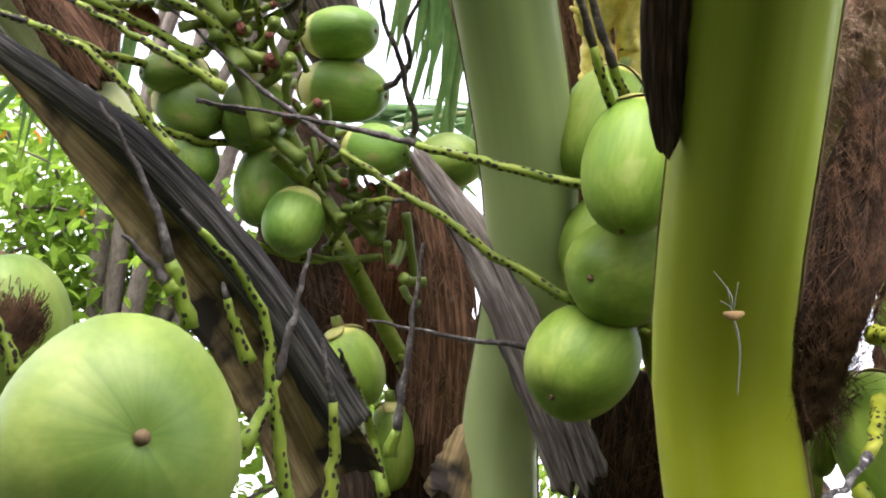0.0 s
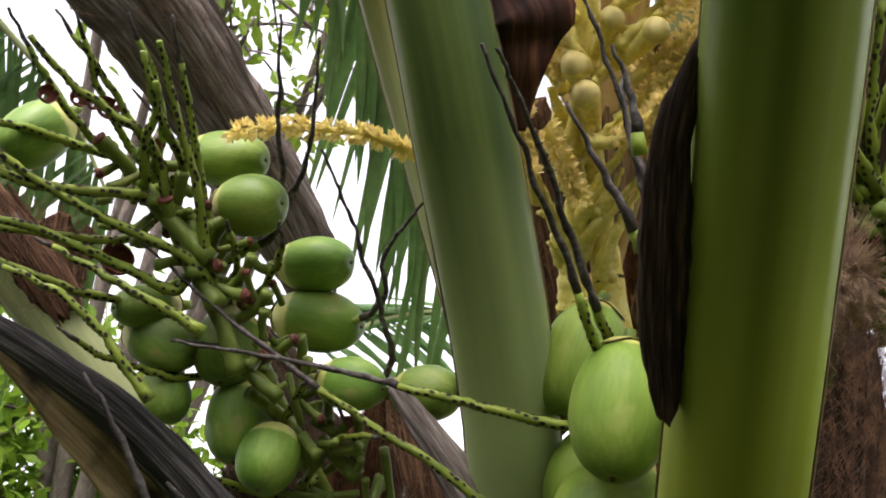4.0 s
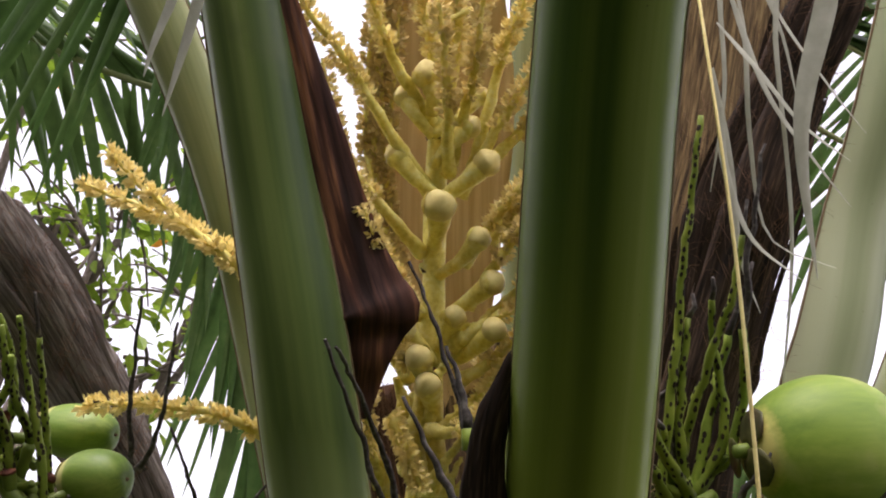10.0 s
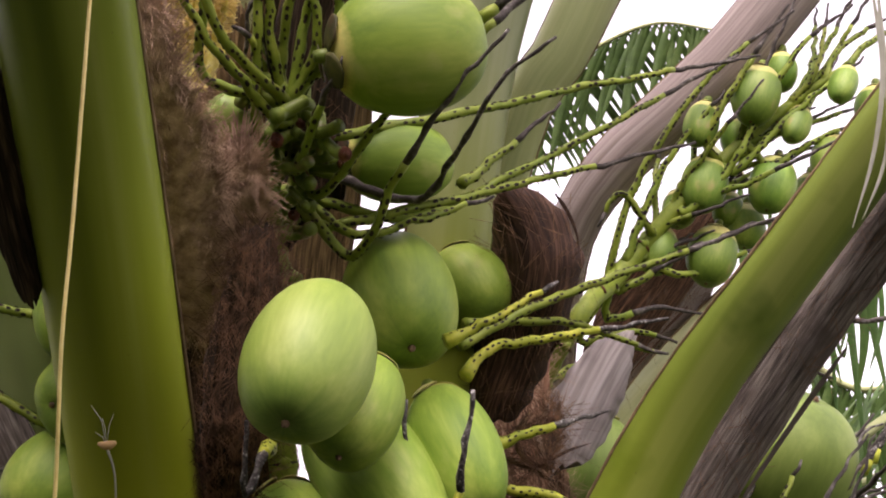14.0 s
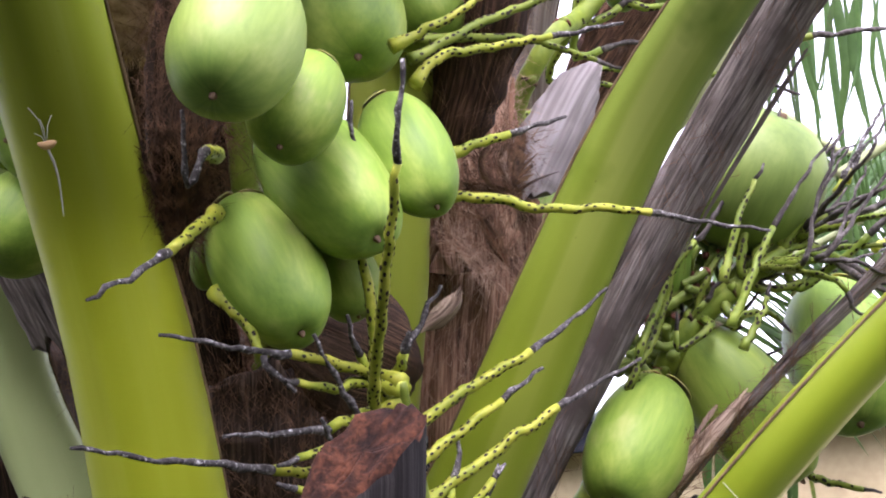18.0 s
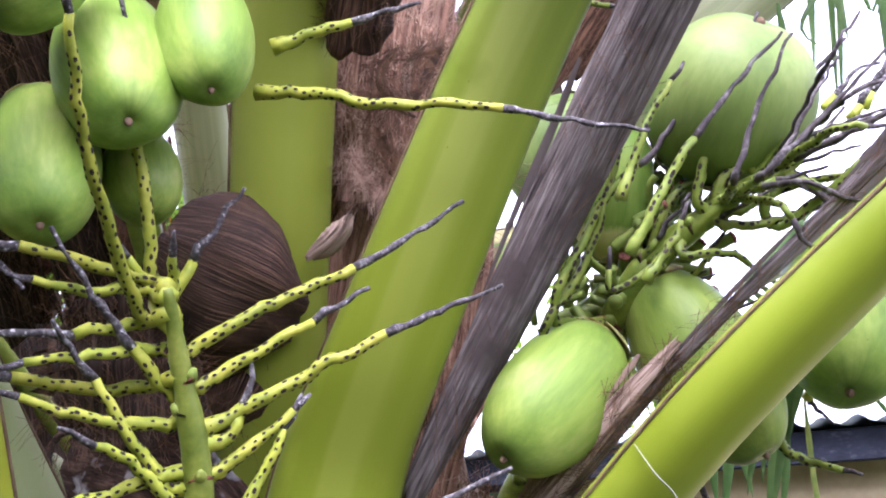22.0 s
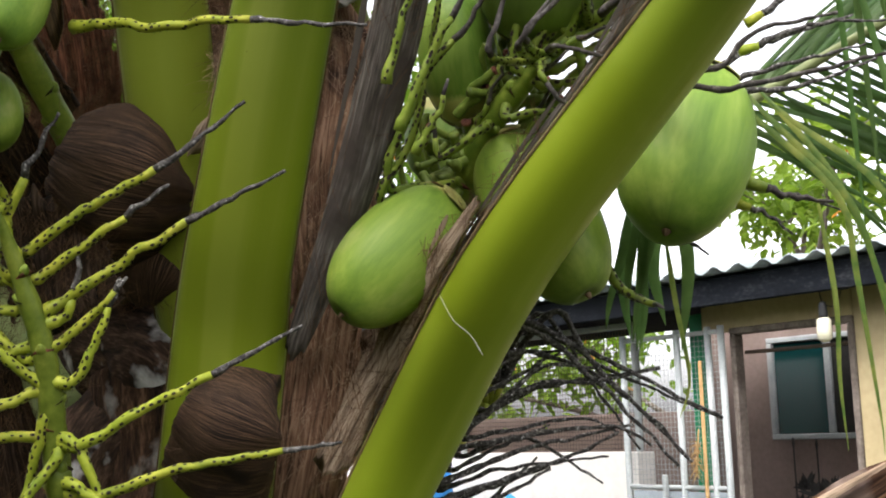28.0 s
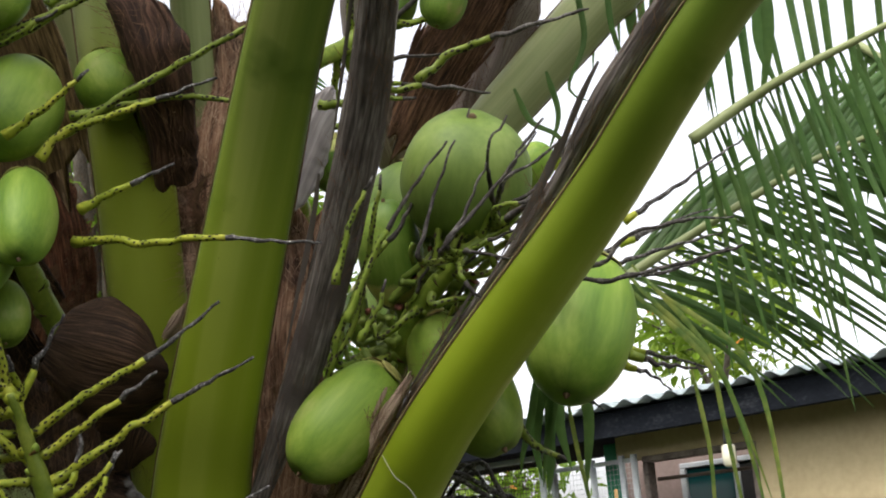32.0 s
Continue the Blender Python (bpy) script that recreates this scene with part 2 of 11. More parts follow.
SPIKE_LICHEN = surface("lichened_dry_spikelet", ((0.32, (0.014, 0.012, 0.010)), (0.5, (0.055, 0.050, 0.045)), (0.66, (0.20, 0.19, 0.175))), 120, (1, 1, 1), 0.9, 0.8, 260, blotch=((0.46, 0.45, 0.42), 210, 0.60))
DOT = surface("bud_scar", ((0.3, (0.008, 0.006, 0.005)), (0.7, (0.03, 0.02, 0.012))), 80, (1, 1, 1), 0.8, 0.2)
FIBRE = surface("brown_fibre", ((0.35, (0.045, 0.024, 0.012)), (0.65, (0.19, 0.105, 0.055))), 60, (1, 1, 1), 0.9, 0.2, vary=0.1)
FIBRE_ROSY = surface("rosy_fibre_hair", ((0.35, (0.22, 0.135, 0.088)), (0.65, (0.55, 0.38, 0.26))), 60, (1, 1, 1), 0.9, 0.2, vary=0.1)
# The sheaths' dark stops are deepened to imitate shade in the crown's crevices.
SHEATH = surface("brown_sheath", ((0.37, (0.012, 0.005, 0.002)), (0.5, (0.070, 0.033, 0.016)), (0.63, (0.20, 0.108, 0.058))), 58, (3.0, 0.16, 1), 0.85, 0.7, 150, blotch=((0.22, 0.17, 0.14), 9, 0.62), dist=0.004, coords="UV", warp=0.35)
SHEATH_GREY = surface("grey_sheath", ((0.36, (0.026, 0.021, 0.017)), (0.5, (0.118, 0.099, 0.082)), (0.64, (0.25, 0.22, 0.19))), 58, (3.0, 0.16, 1), 0.88, 0.7, 150, blotch=((0.07, 0.055, 0.045), 8, 0.56), dist=0.004, coords="UV", warp=0.35)
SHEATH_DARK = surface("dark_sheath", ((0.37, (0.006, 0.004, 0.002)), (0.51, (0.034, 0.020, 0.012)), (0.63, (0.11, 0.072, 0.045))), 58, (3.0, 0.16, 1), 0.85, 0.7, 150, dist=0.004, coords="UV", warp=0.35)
SPATHE = surface("tan_spathe", ((0.37, (0.49, 0.33, 0.115)), (0.51, (0.58, 0.41, 0.16)), (0.63, (0.66, 0.49, 0.215))), 34, (2.4, 0.06, 1), 0.7, 0.35, 60, through_light=0.15, coords="UV")
SPATHE_RED = surface("red_brown_spathe", ((0.40, (0.022, 0.010, 0.007)), (0.52, (0.075, 0.030, 0.018)), (0.62, (0.26, 0.11, 0.05))), 34, (1.4, 0.10, 1), 0.72, 0.5, 90, coords="UV")
SPATHE_OLD = surface("weathered_spathe", ((0.37, (0.10, 0.075, 0.035)), (0.5, (0.25, 0.18, 0.08)), (0.63, (0.40, 0.31, 0.16))), 34, (2, 0.12, 1), 0.8, 0.5, 150, blotch=((0.035, 0.028, 0.022), 13, 0.47), coords="UV")
FLOWER_STALK = surface("yellow_flower_stalk", ((0.3, (0.57, 0.46, 0.07)), (0.5, (0.78, 0.68, 0.18)), (0.7, (0.86, 0.80, 0.36))), 40, (1, 1, 1), 0.5, 0.45, 160, vary=0.06, through_light=0.22)
FLOWER = surface("male_flower", ((0.3, (0.68, 0.53, 0.17)), (0.55, (0.84, 0.71, 0.31)), (0.75, (0.92, 0.84, 0.52))), 120, (1, 1, 1), 0.6, 0.1, 200, vary=0.08, through_light=0.35)
FLOWER_DRY = surface("withered_male_flower", ((0.3, (0.52, 0.39, 0.14)), (0.55, (0.68, 0.53, 0.23)), (0.75, (0.80, 0.68, 0.40))), 120, (1, 1, 1), 0.7, 0.1, 200, through_light=0.15)
BUTTON = surface("button_nut", ((0.3, (0.58, 0.47, 0.15)), (0.6, (0.68, 0.58, 0.22)), (0.85, (0.76, 0.68, 0.36))), 40, (1, 1, 1), 0.5, 0.4, 160, through_light=0.12)
LEAFLET = surface("palm_leaflet", ((0.3, (0.04, 0.085, 0.02)), (0.55, (0.075, 0.14, 0.035)), (0.8, (0.15, 0.22, 0.07))), 6, (1, 1, 1), 0.38, 0.1, 40, vary=0.15, through_light=0.35)
LEAFLET_YELLOW = surface("yellowing_leaflet", ((0.42, (0.095, 0.165, 0.035)), (0.55, (0.24, 0.28, 0.06)), (0.85, (0.46, 0.44, 0.13))), 8, (1, 1, 1), 0.45, 0.1, 40, through_light=0.35)
LEAFLET_DRY = surface("dry_leaflet", ((0.3, (0.30, 0.30, 0.22)), (0.7, (0.52, 0.52, 0.42))), 10, (1, 1, 1), 0.6, 0.1, 40, through_light=0.3)
TREE_LEAF = surface("tree_leaf", ((0.3, (0.075, 0.155, 0.012)), (0.5, (0.15, 0.25, 0.022)), (0.75, (0.29, 0.38, 0.05))), 3, (1, 1, 1), 0.4, 0.05, 30, vary=0.1, through_light=0.55)
TREE_LEAF_OLD = surface("orange_leaf", ((0.3, (0.50, 0.16, 0.02)), (0.7, (0.70, 0.34, 0.05))), 3, (1, 1, 1), 0.5, 0.05, 30, through_light=0.4)
BARK = surface("tree_bark", ((0.3, (0.05, 0.04, 0.03)), (0.7, (0.18, 0.15, 0.12))), 14, (4, 4, 1), 0.9, 0.6, 60)
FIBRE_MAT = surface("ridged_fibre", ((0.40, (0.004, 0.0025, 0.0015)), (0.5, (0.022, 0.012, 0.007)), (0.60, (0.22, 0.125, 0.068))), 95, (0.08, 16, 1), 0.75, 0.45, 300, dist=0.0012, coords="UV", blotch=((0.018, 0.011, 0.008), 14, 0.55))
SHEATH_LICHEN = surface("lichen_sheath", ((0.37, (0.008, 0.005, 0.003)), (0.5, (0.040, 0.022, 0.013)), (0.63, (0.12, 0.072, 0.044))), 34, (2, 0.5, 1), 0.88, 0.8, 150, blotch=((0.56, 0.55, 0.52), 15, 0.58), dist=0.004, coords="UV", warp=0.35)
SHEATH_RED = surface("red_brown_fibre", ((0.37, (0.0166, 0.0057, 0.003)), (0.5, (0.1026, 0.038, 0.0179)), (0.63, (0.2592, 0.114, 0.0546))), 58, (3.0, 0.16, 1), 0.9, 0.8, 150, dist=0.004, coords="UV", warp=0.35)
SHEATH_TAN = surface("olive_tan_sheath", ((0.37, (0.0268, 0.0157, 0.0069)), (0.5, (0.1296, 0.0836, 0.0351)), (0.63, (0.27, 0.1852, 0.0819))), 58, (3.0, 0.16, 1), 0.88, 0.7, 150, dist=0.004, coords="UV", warp=0.35)
SHEATH_CHAR = surface("charcoal_spathe_rim", ((0.37, (0.008, 0.0075, 0.007)), (0.5, (0.045, 0.041, 0.037)), (0.63, (0.20, 0.185, 0.17))), 34, (3, 0.10, 1), 0.85, 0.7, 150, dist=0.004, coords="UV")
SHEATH_PALE = surface("pale_splintered_sheath", ((0.37, (0.0713, 0.047, 0.03)), (0.5, (0.3024, 0.2185, 0.1482)), (0.63, (0.5184, 0.399, 0.2886))), 58, (3.0, 0.16, 1), 0.88, 0.8, 150, dist=0.004, coords="UV", warp=0.35)
SPATHE_GREY = surface("papery_grey_spathe", ((0.37, (0.17, 0.150, 0.138)), (0.5, (0.26, 0.232, 0.215)), (0.63, (0.36, 0.33, 0.31))), 34, (2.4, 0.12, 1), 0.85, 0.5, 60, through_light=0.15, coords="UV")

KNOB = surface("green_branch_stub", ((0.3, (0.062, 0.096, 0.014)), (0.55, (0.125, 0.172, 0.026)), (0.8, (0.21, 0.245, 0.05))), 26, (1, 1, 1), 0.45, 0.25, 90, blotch=((0.13, 0.08, 0.03), 30, 0.63))
KNOB_SCAR = surface("red_brown_scar", ((0.3, (0.05, 0.016, 0.010)), (0.6, (0.17, 0.06, 0.035)), (0.8, (0.33, 0.17, 0.11))), 90, (1, 1, 1), 0.75, 0.5, 200)
SPIKE_MID = surface("mid_green_spikelet", ((0.34, (0.070, 0.112, 0.010)), (0.5, (0.125, 0.170, 0.018)), (0.66, (0.21, 0.25, 0.038))), 22, (1, 1, 1), 0.45, 0.2, 90, vary=0.12)
RUST = surface("rusty_cut_face", ((0.37, (0.006, 0.0025, 0.0012)), (0.5, (0.028, 0.010, 0.005)), (0.63, (0.085, 0.030, 0.013))), 38, (1, 1, 1), 0.9, 0.9, 200, dist=0.004)
SHEATH_ROSY = surface("rosy_brown_fibre", ((0.37, (0.055, 0.028, 0.016)), (0.5, (0.24, 0.130, 0.078)), (0.63, (0.50, 0.31, 0.20))), 58, (3.0, 0.16, 1), 0.9, 0.8, 150, dist=0.004, coords="UV", warp=0.35, blotch=((0.035, 0.02, 0.015), 9, 0.58))
SHEATH_PINK = surface("pinkish_grey_dry_stalk", ((0.36, (0.15, 0.118, 0.102)), (0.5, (0.245, 0.20, 0.178)), (0.64, (0.34, 0.29, 0.262))), 40, (2.6, 0.05, 1), 0.75, 0.25, 120, coords="UV", blotch=((0.12, 0.09, 0.075), 5, 0.62))
STUMP = surface("grey_black_stump", ((0.36, (0.004, 0.003, 0.003)), (0.5, (0.014, 0.012, 0.011)), (0.64, (0.046, 0.042, 0.038))), 16, (2.6, 0.06, 1), 0.8, 0.7, 150, dist=0.004, coords="UV", blotch=((0.045, 0.018, 0.009), 9, 0.52))
TEPAL_LEAFY = surface("olive_brown_cap_scale", ((0.34, (0.020, 0.022, 0.007)), (0.5, (0.050, 0.052, 0.015)), (0.66, (0.12, 0.11, 0.035))), 16, (1, 1, 1), 0.5, 0.2, 80, blotch=((0.06, 0.028, 0.016), 20, 0.52))
TRUNK = surface("fibrous_palm_stem", ((0.37, (0.008, 0.004, 0.002)), (0.5, (0.045, 0.022, 0.011)), (0.63, (0.15, 0.082, 0.045))), 30, (1.6, 1.6, 0.35), 0.9, 0.9, 150, dist=0.006, warp=0.5, blotch=((0.30, 0.28, 0.25), 14, 0.64))
SHEATH_CHOC = surface("chocolate_spathe", ((0.37, (0.009, 0.005, 0.003)), (0.5, (0.042, 0.021, 0.012)), (0.63, (0.12, 0.062, 0.036))), 58, (3.0, 0.16, 1), 0.8, 0.6, 150, dist=0.004, coords="UV", warp=0.35)

# ---- mesh helpers ----
def part(name, bm, material, parent=None, label="", smooth=True):
    me = bpy.data.meshes.new(name)
    bm.to_mesh(me)
    bm.free()
    for p in me.polygons:
        p.use_smooth = smooth
    me.materials.append(material)
    ob = new(name, me)
    if parent is not None:
        ob.parent = parent
        ob.matrix_parent_inverse = parent.matrix_world.inverted()
    if label:
        tagged(ob, label)
    return ob


def raw(name, verts, faces, material, parent=None, label="", smooth=True, uv=None):
    me = bpy.data.meshes.new(name)
    me.from_pydata([tuple(v) for v in verts], [], faces)
    if uv:                              # metres across and along, one pair a vertex
        lay = me.uv_layers.new(name="run")
        for lp in me.loops:
            lay.data[lp.index].uv = uv[lp.vertex_index]
    for p in me.polygons:
        p.use_smooth = smooth
    me.materials.append(material)
    ob = new(name, me)
    if parent is not None:
        ob.parent = parent
        ob.matrix_parent_inverse = parent.matrix_world.inverted()
    if label:
        tagged(ob, label)
    return ob


def thing(name, at, label, category, group="", kind=""):
    ob = new(name)
    ob.location = at
    ob.empty_display_size = 0.02
    ob.matrix_world = Matrix.Translation(at)
    return tagged(ob, label, category, group, kind)


def glide(pts, n):
    """n + 1 samples of a smooth curve through the given tuples."""
    p = np.array(pts, float)
    if len(p) == 2:
        return np.array([p[0] + (p[1] - p[0]) * i / n for i in range(n + 1)])
    seg = np.linalg.norm(np.diff(p[:, :3], axis=0), axis=1)
    u = np.concatenate([[0], np.cumsum(seg)])
    q = np.vstack([2 * p[0] - p[1], p, 2 * p[-1] - p[-2]])
    out = []
    for s in np.linspace(0, u[-1], n + 1):
        i = min(max(int(np.searchsorted(u, s, side="right")) - 1, 0), len(p) - 2)
        t = (s - u[i]) / max(u[i + 1] - u[i], 1e-9)
        a, b, c, d = q[i], q[i + 1], q[i + 2], q[i + 3]
        out.append(0.5 * (2 * b + (c - a) * t + (2 * a - 5 * b + 4 * c - d) * t * t + (3 * b - a - 3 * c + d) * t ** 3))
    return np.array(out)


def ribs(path, section, out, cap=True):
    """Vertices and faces of a section swept along a path; the section's +y side turns towards out."""
    verts, faces = [], []
    m = len(path)
    k = len(section(0.0, 0))
    for i in range(m):
        a, b = Vector(path[max(i - 1, 0)][:3]), Vector(path[min(i + 1, m - 1)][:3])
        tan = (b - a).normalized()
        face = Vector(out) - tan * tan.dot(Vector(out))
        face.normalize()
        side = tan.cross(face)
        c = Vector(path[i][:3])
        for x, y in section(i / (m - 1), i):
            verts.append(c + side * x + face * y)
    for i in range(m - 1):
        for j in range(k):
            a, b = i * k + j, i * k + (j + 1) % k
            faces.append((a, b, b + k, a + k))
    if cap:
        faces.append(tuple(range(k - 1, -1, -1)))
        faces.append(tuple((m - 1) * k + j for j in range(k)))
    return verts, faces


def tube(verts, faces, path, radius, sides=6, cap=True):
    """Adds a round tube; radius is a number or a function of 0..1 along it."""
    base = len(verts)
    m = len(path)
    ref = Vector((0.31, 0.83, 0.46))
    for i in range(m):
        a, b = Vector(path[max(i - 1, 0)][:3]), Vector(path[min(i + 1, m - 1)][:3])
        tan = (b - a).normalized()
        f = (ref - tan * tan.dot(ref)).normalized()
        s = tan.cross(f)
        r = radius(i / (m - 1)) if callable(radius) else radius
        c = Vector(path[i][:3])
        for j in range(sides):
            g = 2 * math.pi * j / sides
            verts.append(c + (s * math.cos(g) + f * math.sin(g)) * r)
    for i in range(m - 1):
        for j in range(sides):
            a, b = base + i * sides + j, base + i * sides + (j + 1) % sides
            faces.append((a, b, b + sides, a + sides))
    if cap:
        faces.append(tuple(base + j for j in range(sides - 1, -1, -1)))
        faces.append(tuple(base + (m - 1) * sides + j for j in range(sides)))


CROWN = Vector((0.52, 1.78, 1.45))      # the heart of the palm


def wob(p, f, seed=0.0):
    return noise.noise(Vector(p) * f + Vector((seed, seed * 1.7, -seed)))


def run_uv(path, section, shift):
    """Pairs (across, along) in metres for a swept section."""
    uv, s = [], 0.0
    for i in range(len(path)):
        if i:
            s += (Vector(path[i][:3]) - Vector(path[i - 1][:3])).length
        uv += [(x + shift * 3.7, s + shift) for x, y in section(i / (len(path) - 1), i)]
    return uv


# ---- the palm's own things ----
def stalk(pts, out, label, mat=None, sheath=None, thick=0.5, seed=0.0):
    """A leaf stalk: rounded underside towards out, shallow groove on the inner side. pts: x, y, z, width."""
    mat = mat or PETIOLE
    up = (Vector(pts[0][:3]) - Vector(pts[1][:3])).normalized()
    far = Vector(pts[0][:3]) + (up + Vector((0, 0, 0.12))) * 0.9       # runs on above towards its blade
    pts = [(*far, pts[0][3] * 0.8)] + list(pts)
    root = thing("leaf_stalk", Vector(pts[-1][:3]), label, "palm leaf stalk", "leaf stalks of the palm")
    path = glide(pts, 40)

    def sec(u, i):
        w = path[i][3] * (1 + 0.02 * wob((u * 6, seed, 0), 1.0))
        o = []
        for j in range(20):
            g = 2 * math.pi * j / 20
            x, y = math.cos(g), math.sin(g)
            if y >= 0:
                yy = thick * abs(y) ** 0.85 * (1 + 0.035 * math.sin(5 * g + seed))
            else:
                yy = -0.10 * abs(y) ** 0.6 + 0.05 * (1 - abs(x)) ** 0.5
            xx = math.copysign(abs(x) ** 0.9, x)
            o.append((xx * w / 2, yy * w))
        return o
    v, f = ribs(path, sec, out)
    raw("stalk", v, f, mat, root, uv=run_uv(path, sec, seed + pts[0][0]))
    for side in (-1, 1):                # thin dry margins along both edges
        rim = []
        for i in range(0, 41):
            a, b = Vector(path[max(i - 1, 0)][:3]), Vector(path[min(i + 1, 40)][:3])
            tan = (b - a).normalized()
            face = (Vector(out) - tan * tan.dot(Vector(out))).normalized()
            rim.append(Vector(path[i][:3]) + tan.cross(face) * side * path[i][3] * 0.497)
        vv, ff = [], []
        tube(vv, ff, rim, lambda u: 0.0022 + 0.0016 * abs(wob((u * 30, side, seed), 1.0)), 5)
        raw("margin", vv, ff, MARGIN, root, "thin brown dry edge")
    return root


def husk_strip(pts, out, label, mat, name="leaf_sheath", category="dry sheath", bend=0.25, thick=0.006, ragged=0.12, seed=0.0, n=60, across=12, frays=0, ridge=0.0, torn=0.8, furrow=1.0, hair=1.0, onto=None):
    """A dry sheath or spathe: a curved, ragged-edged strip with thickness. pts: x, y, z, width; bend: how far it is a boat."""
    root = onto or thing(name, Vector(pts[-1][:3]), label, category)
    path = glide(pts, n)

    def sec(u, i):
        w = max(path[i][3], 0.004)
        o = []
        l = 1 + ragged * wob((u * 14, 3.1, seed), 1.0) + 0.5 * ragged * wob((u * 60, 1.0, seed), 1.0)
        r = 1 + ragged * wob((u * 14, 9.7, seed), 1.0) + 0.5 * ragged * wob((u * 60, 5.0, seed), 1.0)
        for s in (1, -1):
            for j in range(across + 1):
                q = -1 + 2 * j / across
                q = q if s > 0 else -q
                x = q * (r if q > 0 else l) * w / 2
                y = bend * w * (1 - q * q) - 0.5 * bend * w
                y += furrow * 0.0035 * math.sin(q * 17 + 3 * wob((u * 3, q * 2, seed), 1.0)) * (w / 0.1) + 0.05 * w * wob((u * 5, q * 1.5, seed + 4), 1.0)
                y += ridge * math.sin(i * 2.1 + 1.2 * wob((q * 2, u * 4, seed), 1.0))
                o.append((x, y + s * thick / 2))
        return o
    v, f = ribs(path, sec, out)
    k = 2 * (across + 1)
    total = sum((Vector(q[:3]) - Vector(p[:3])).length for p, q in zip(path, path[1:]))
    for rows in (range(0, 9), range(n, n - 9, -1)):      # torn, fingered ends
        i0 = rows[0]
        tan = (Vector(path[i0][:3]) - Vector(path[rows[3]][:3])).normalized()
        wide = min(max(path[i0][3], 0.02), total * 0.3)
        for c, i in enumerate(rows):
            for j in range(k):
                q = j / across if j <= across else (2 * across + 1 - j) / across
                push = wide * (0.9 * wob((q * 4.5, seed, i0), 1.0) + 0.7 * wob((q * 13, seed + 3, i0), 1.0) - 0.9 * abs(q - 0.5))
                v[i * k + j] += tan * push * torn * (1 - c / 9)
    raw("rim" if onto else "sheath", v, f, mat, root, label if onto else "", uv=run_uv(path, sec, seed))
    if frays and furrow > 0.3 and total > 0.2:       # slivers that have split off along the edges
        rs = random.Random(int(seed * 100) + 1)
        for side in (-1, 1, -1, 1, 1):
            i, m = rs.randrange(4, n - 20), rs.randrange(8, 16)
            rows, away = [], rs.uniform(0.004, 0.014)
            for c in range(0, m + 1, 2):
                a, b = Vector(path[i + c - 1][:3]), Vector(path[i + c + 1][:3])
                tan = (b - a).normalized()
                face = (Vector(out) - tan * tan.dot(Vector(out))).normalized()
                rows.append(Vector(path[i + c][:3]) + tan.cross(face) * side * (path[i + c][3] * 0.47 + away * (1 - c / m)) + face * 0.004)
            sv, sf = leaf_strip(rows, rs.uniform(0.004, 0.009), 0.3, 10, out)
            raw("splinter", sv, sf, mat, root)
    if frays:
        vv, ff = [], []
        rnd_r = 0.00042
        rnd = random.Random(int(seed * 10) + 5)
        for k in range(frays):
            i = rnd.randrange(2, n - 2)
            c = Vector(path[i][:3])
            a, b = Vector(path[i - 1][:3]), Vector(path[i + 1][:3])
            tan = (b - a).normalized()
            face = (Vector(out) - tan * tan.dot(Vector(out))).normalized()
            side = tan.cross(face) * (1 if rnd.random() < 0.5 else -1)
            p0 = c + side * path[i][3] * (0.5 - 0.45 * rnd.random() ** 2)
            for h in range(3):
                d = (side * rnd.uniform(0.1, 1) + tan * rnd.uniform(-1.2, 1.2) + face * rnd.uniform(0, 0.6)).normalized()
                e = Vector((rnd.uniform(-1, 1), rnd.uniform(-1, 1), rnd.uniform(-1, 1))) * 0.75
                ln = rnd.uniform(0.010, 0.045) * hair
                g = p0 + tan * rnd.uniform(-0.006, 0.006)
                tube(vv, ff, [g, g + d * ln * 0.35 + face * 0.003, g + (d + e * 0.6) * ln * 0.7, g + (d + e) * ln + Vector((0, 0, -0.006))], lambda u: 0.00034 * (1 - 0.5 * u), 3, False)
            for h in range(3 if furrow > 0.3 else 0):          # strands that lie crosswise on the face
                q = rnd.uniform(-0.95, 0.95)
                w = path[i][3]
                g = c + tan.cross(face) * q * w / 2 + face * (bend * w * (0.5 - q * q) + thick * 0.5 + 0.0012)
                t2 = rnd.uniform(-1.1, 1.1)
                d = (tan * math.cos(t2) + tan.cross(face) * math.sin(t2)) * rnd.uniform(0.015, 0.05)
                tube(vv, ff, [g - d, g + face * rnd.uniform(0.0005, 0.003), g + d], lambda u: rnd_r * (1 - 0.4 * u), 3, False)
        tagged(raw("fuzz", vv, ff, FIBRE_ROSY if mat is SHEATH_ROSY else FIBRE, root, "loose brown fibres"), kind="stuff")
    return root


NUT_MESH = {}


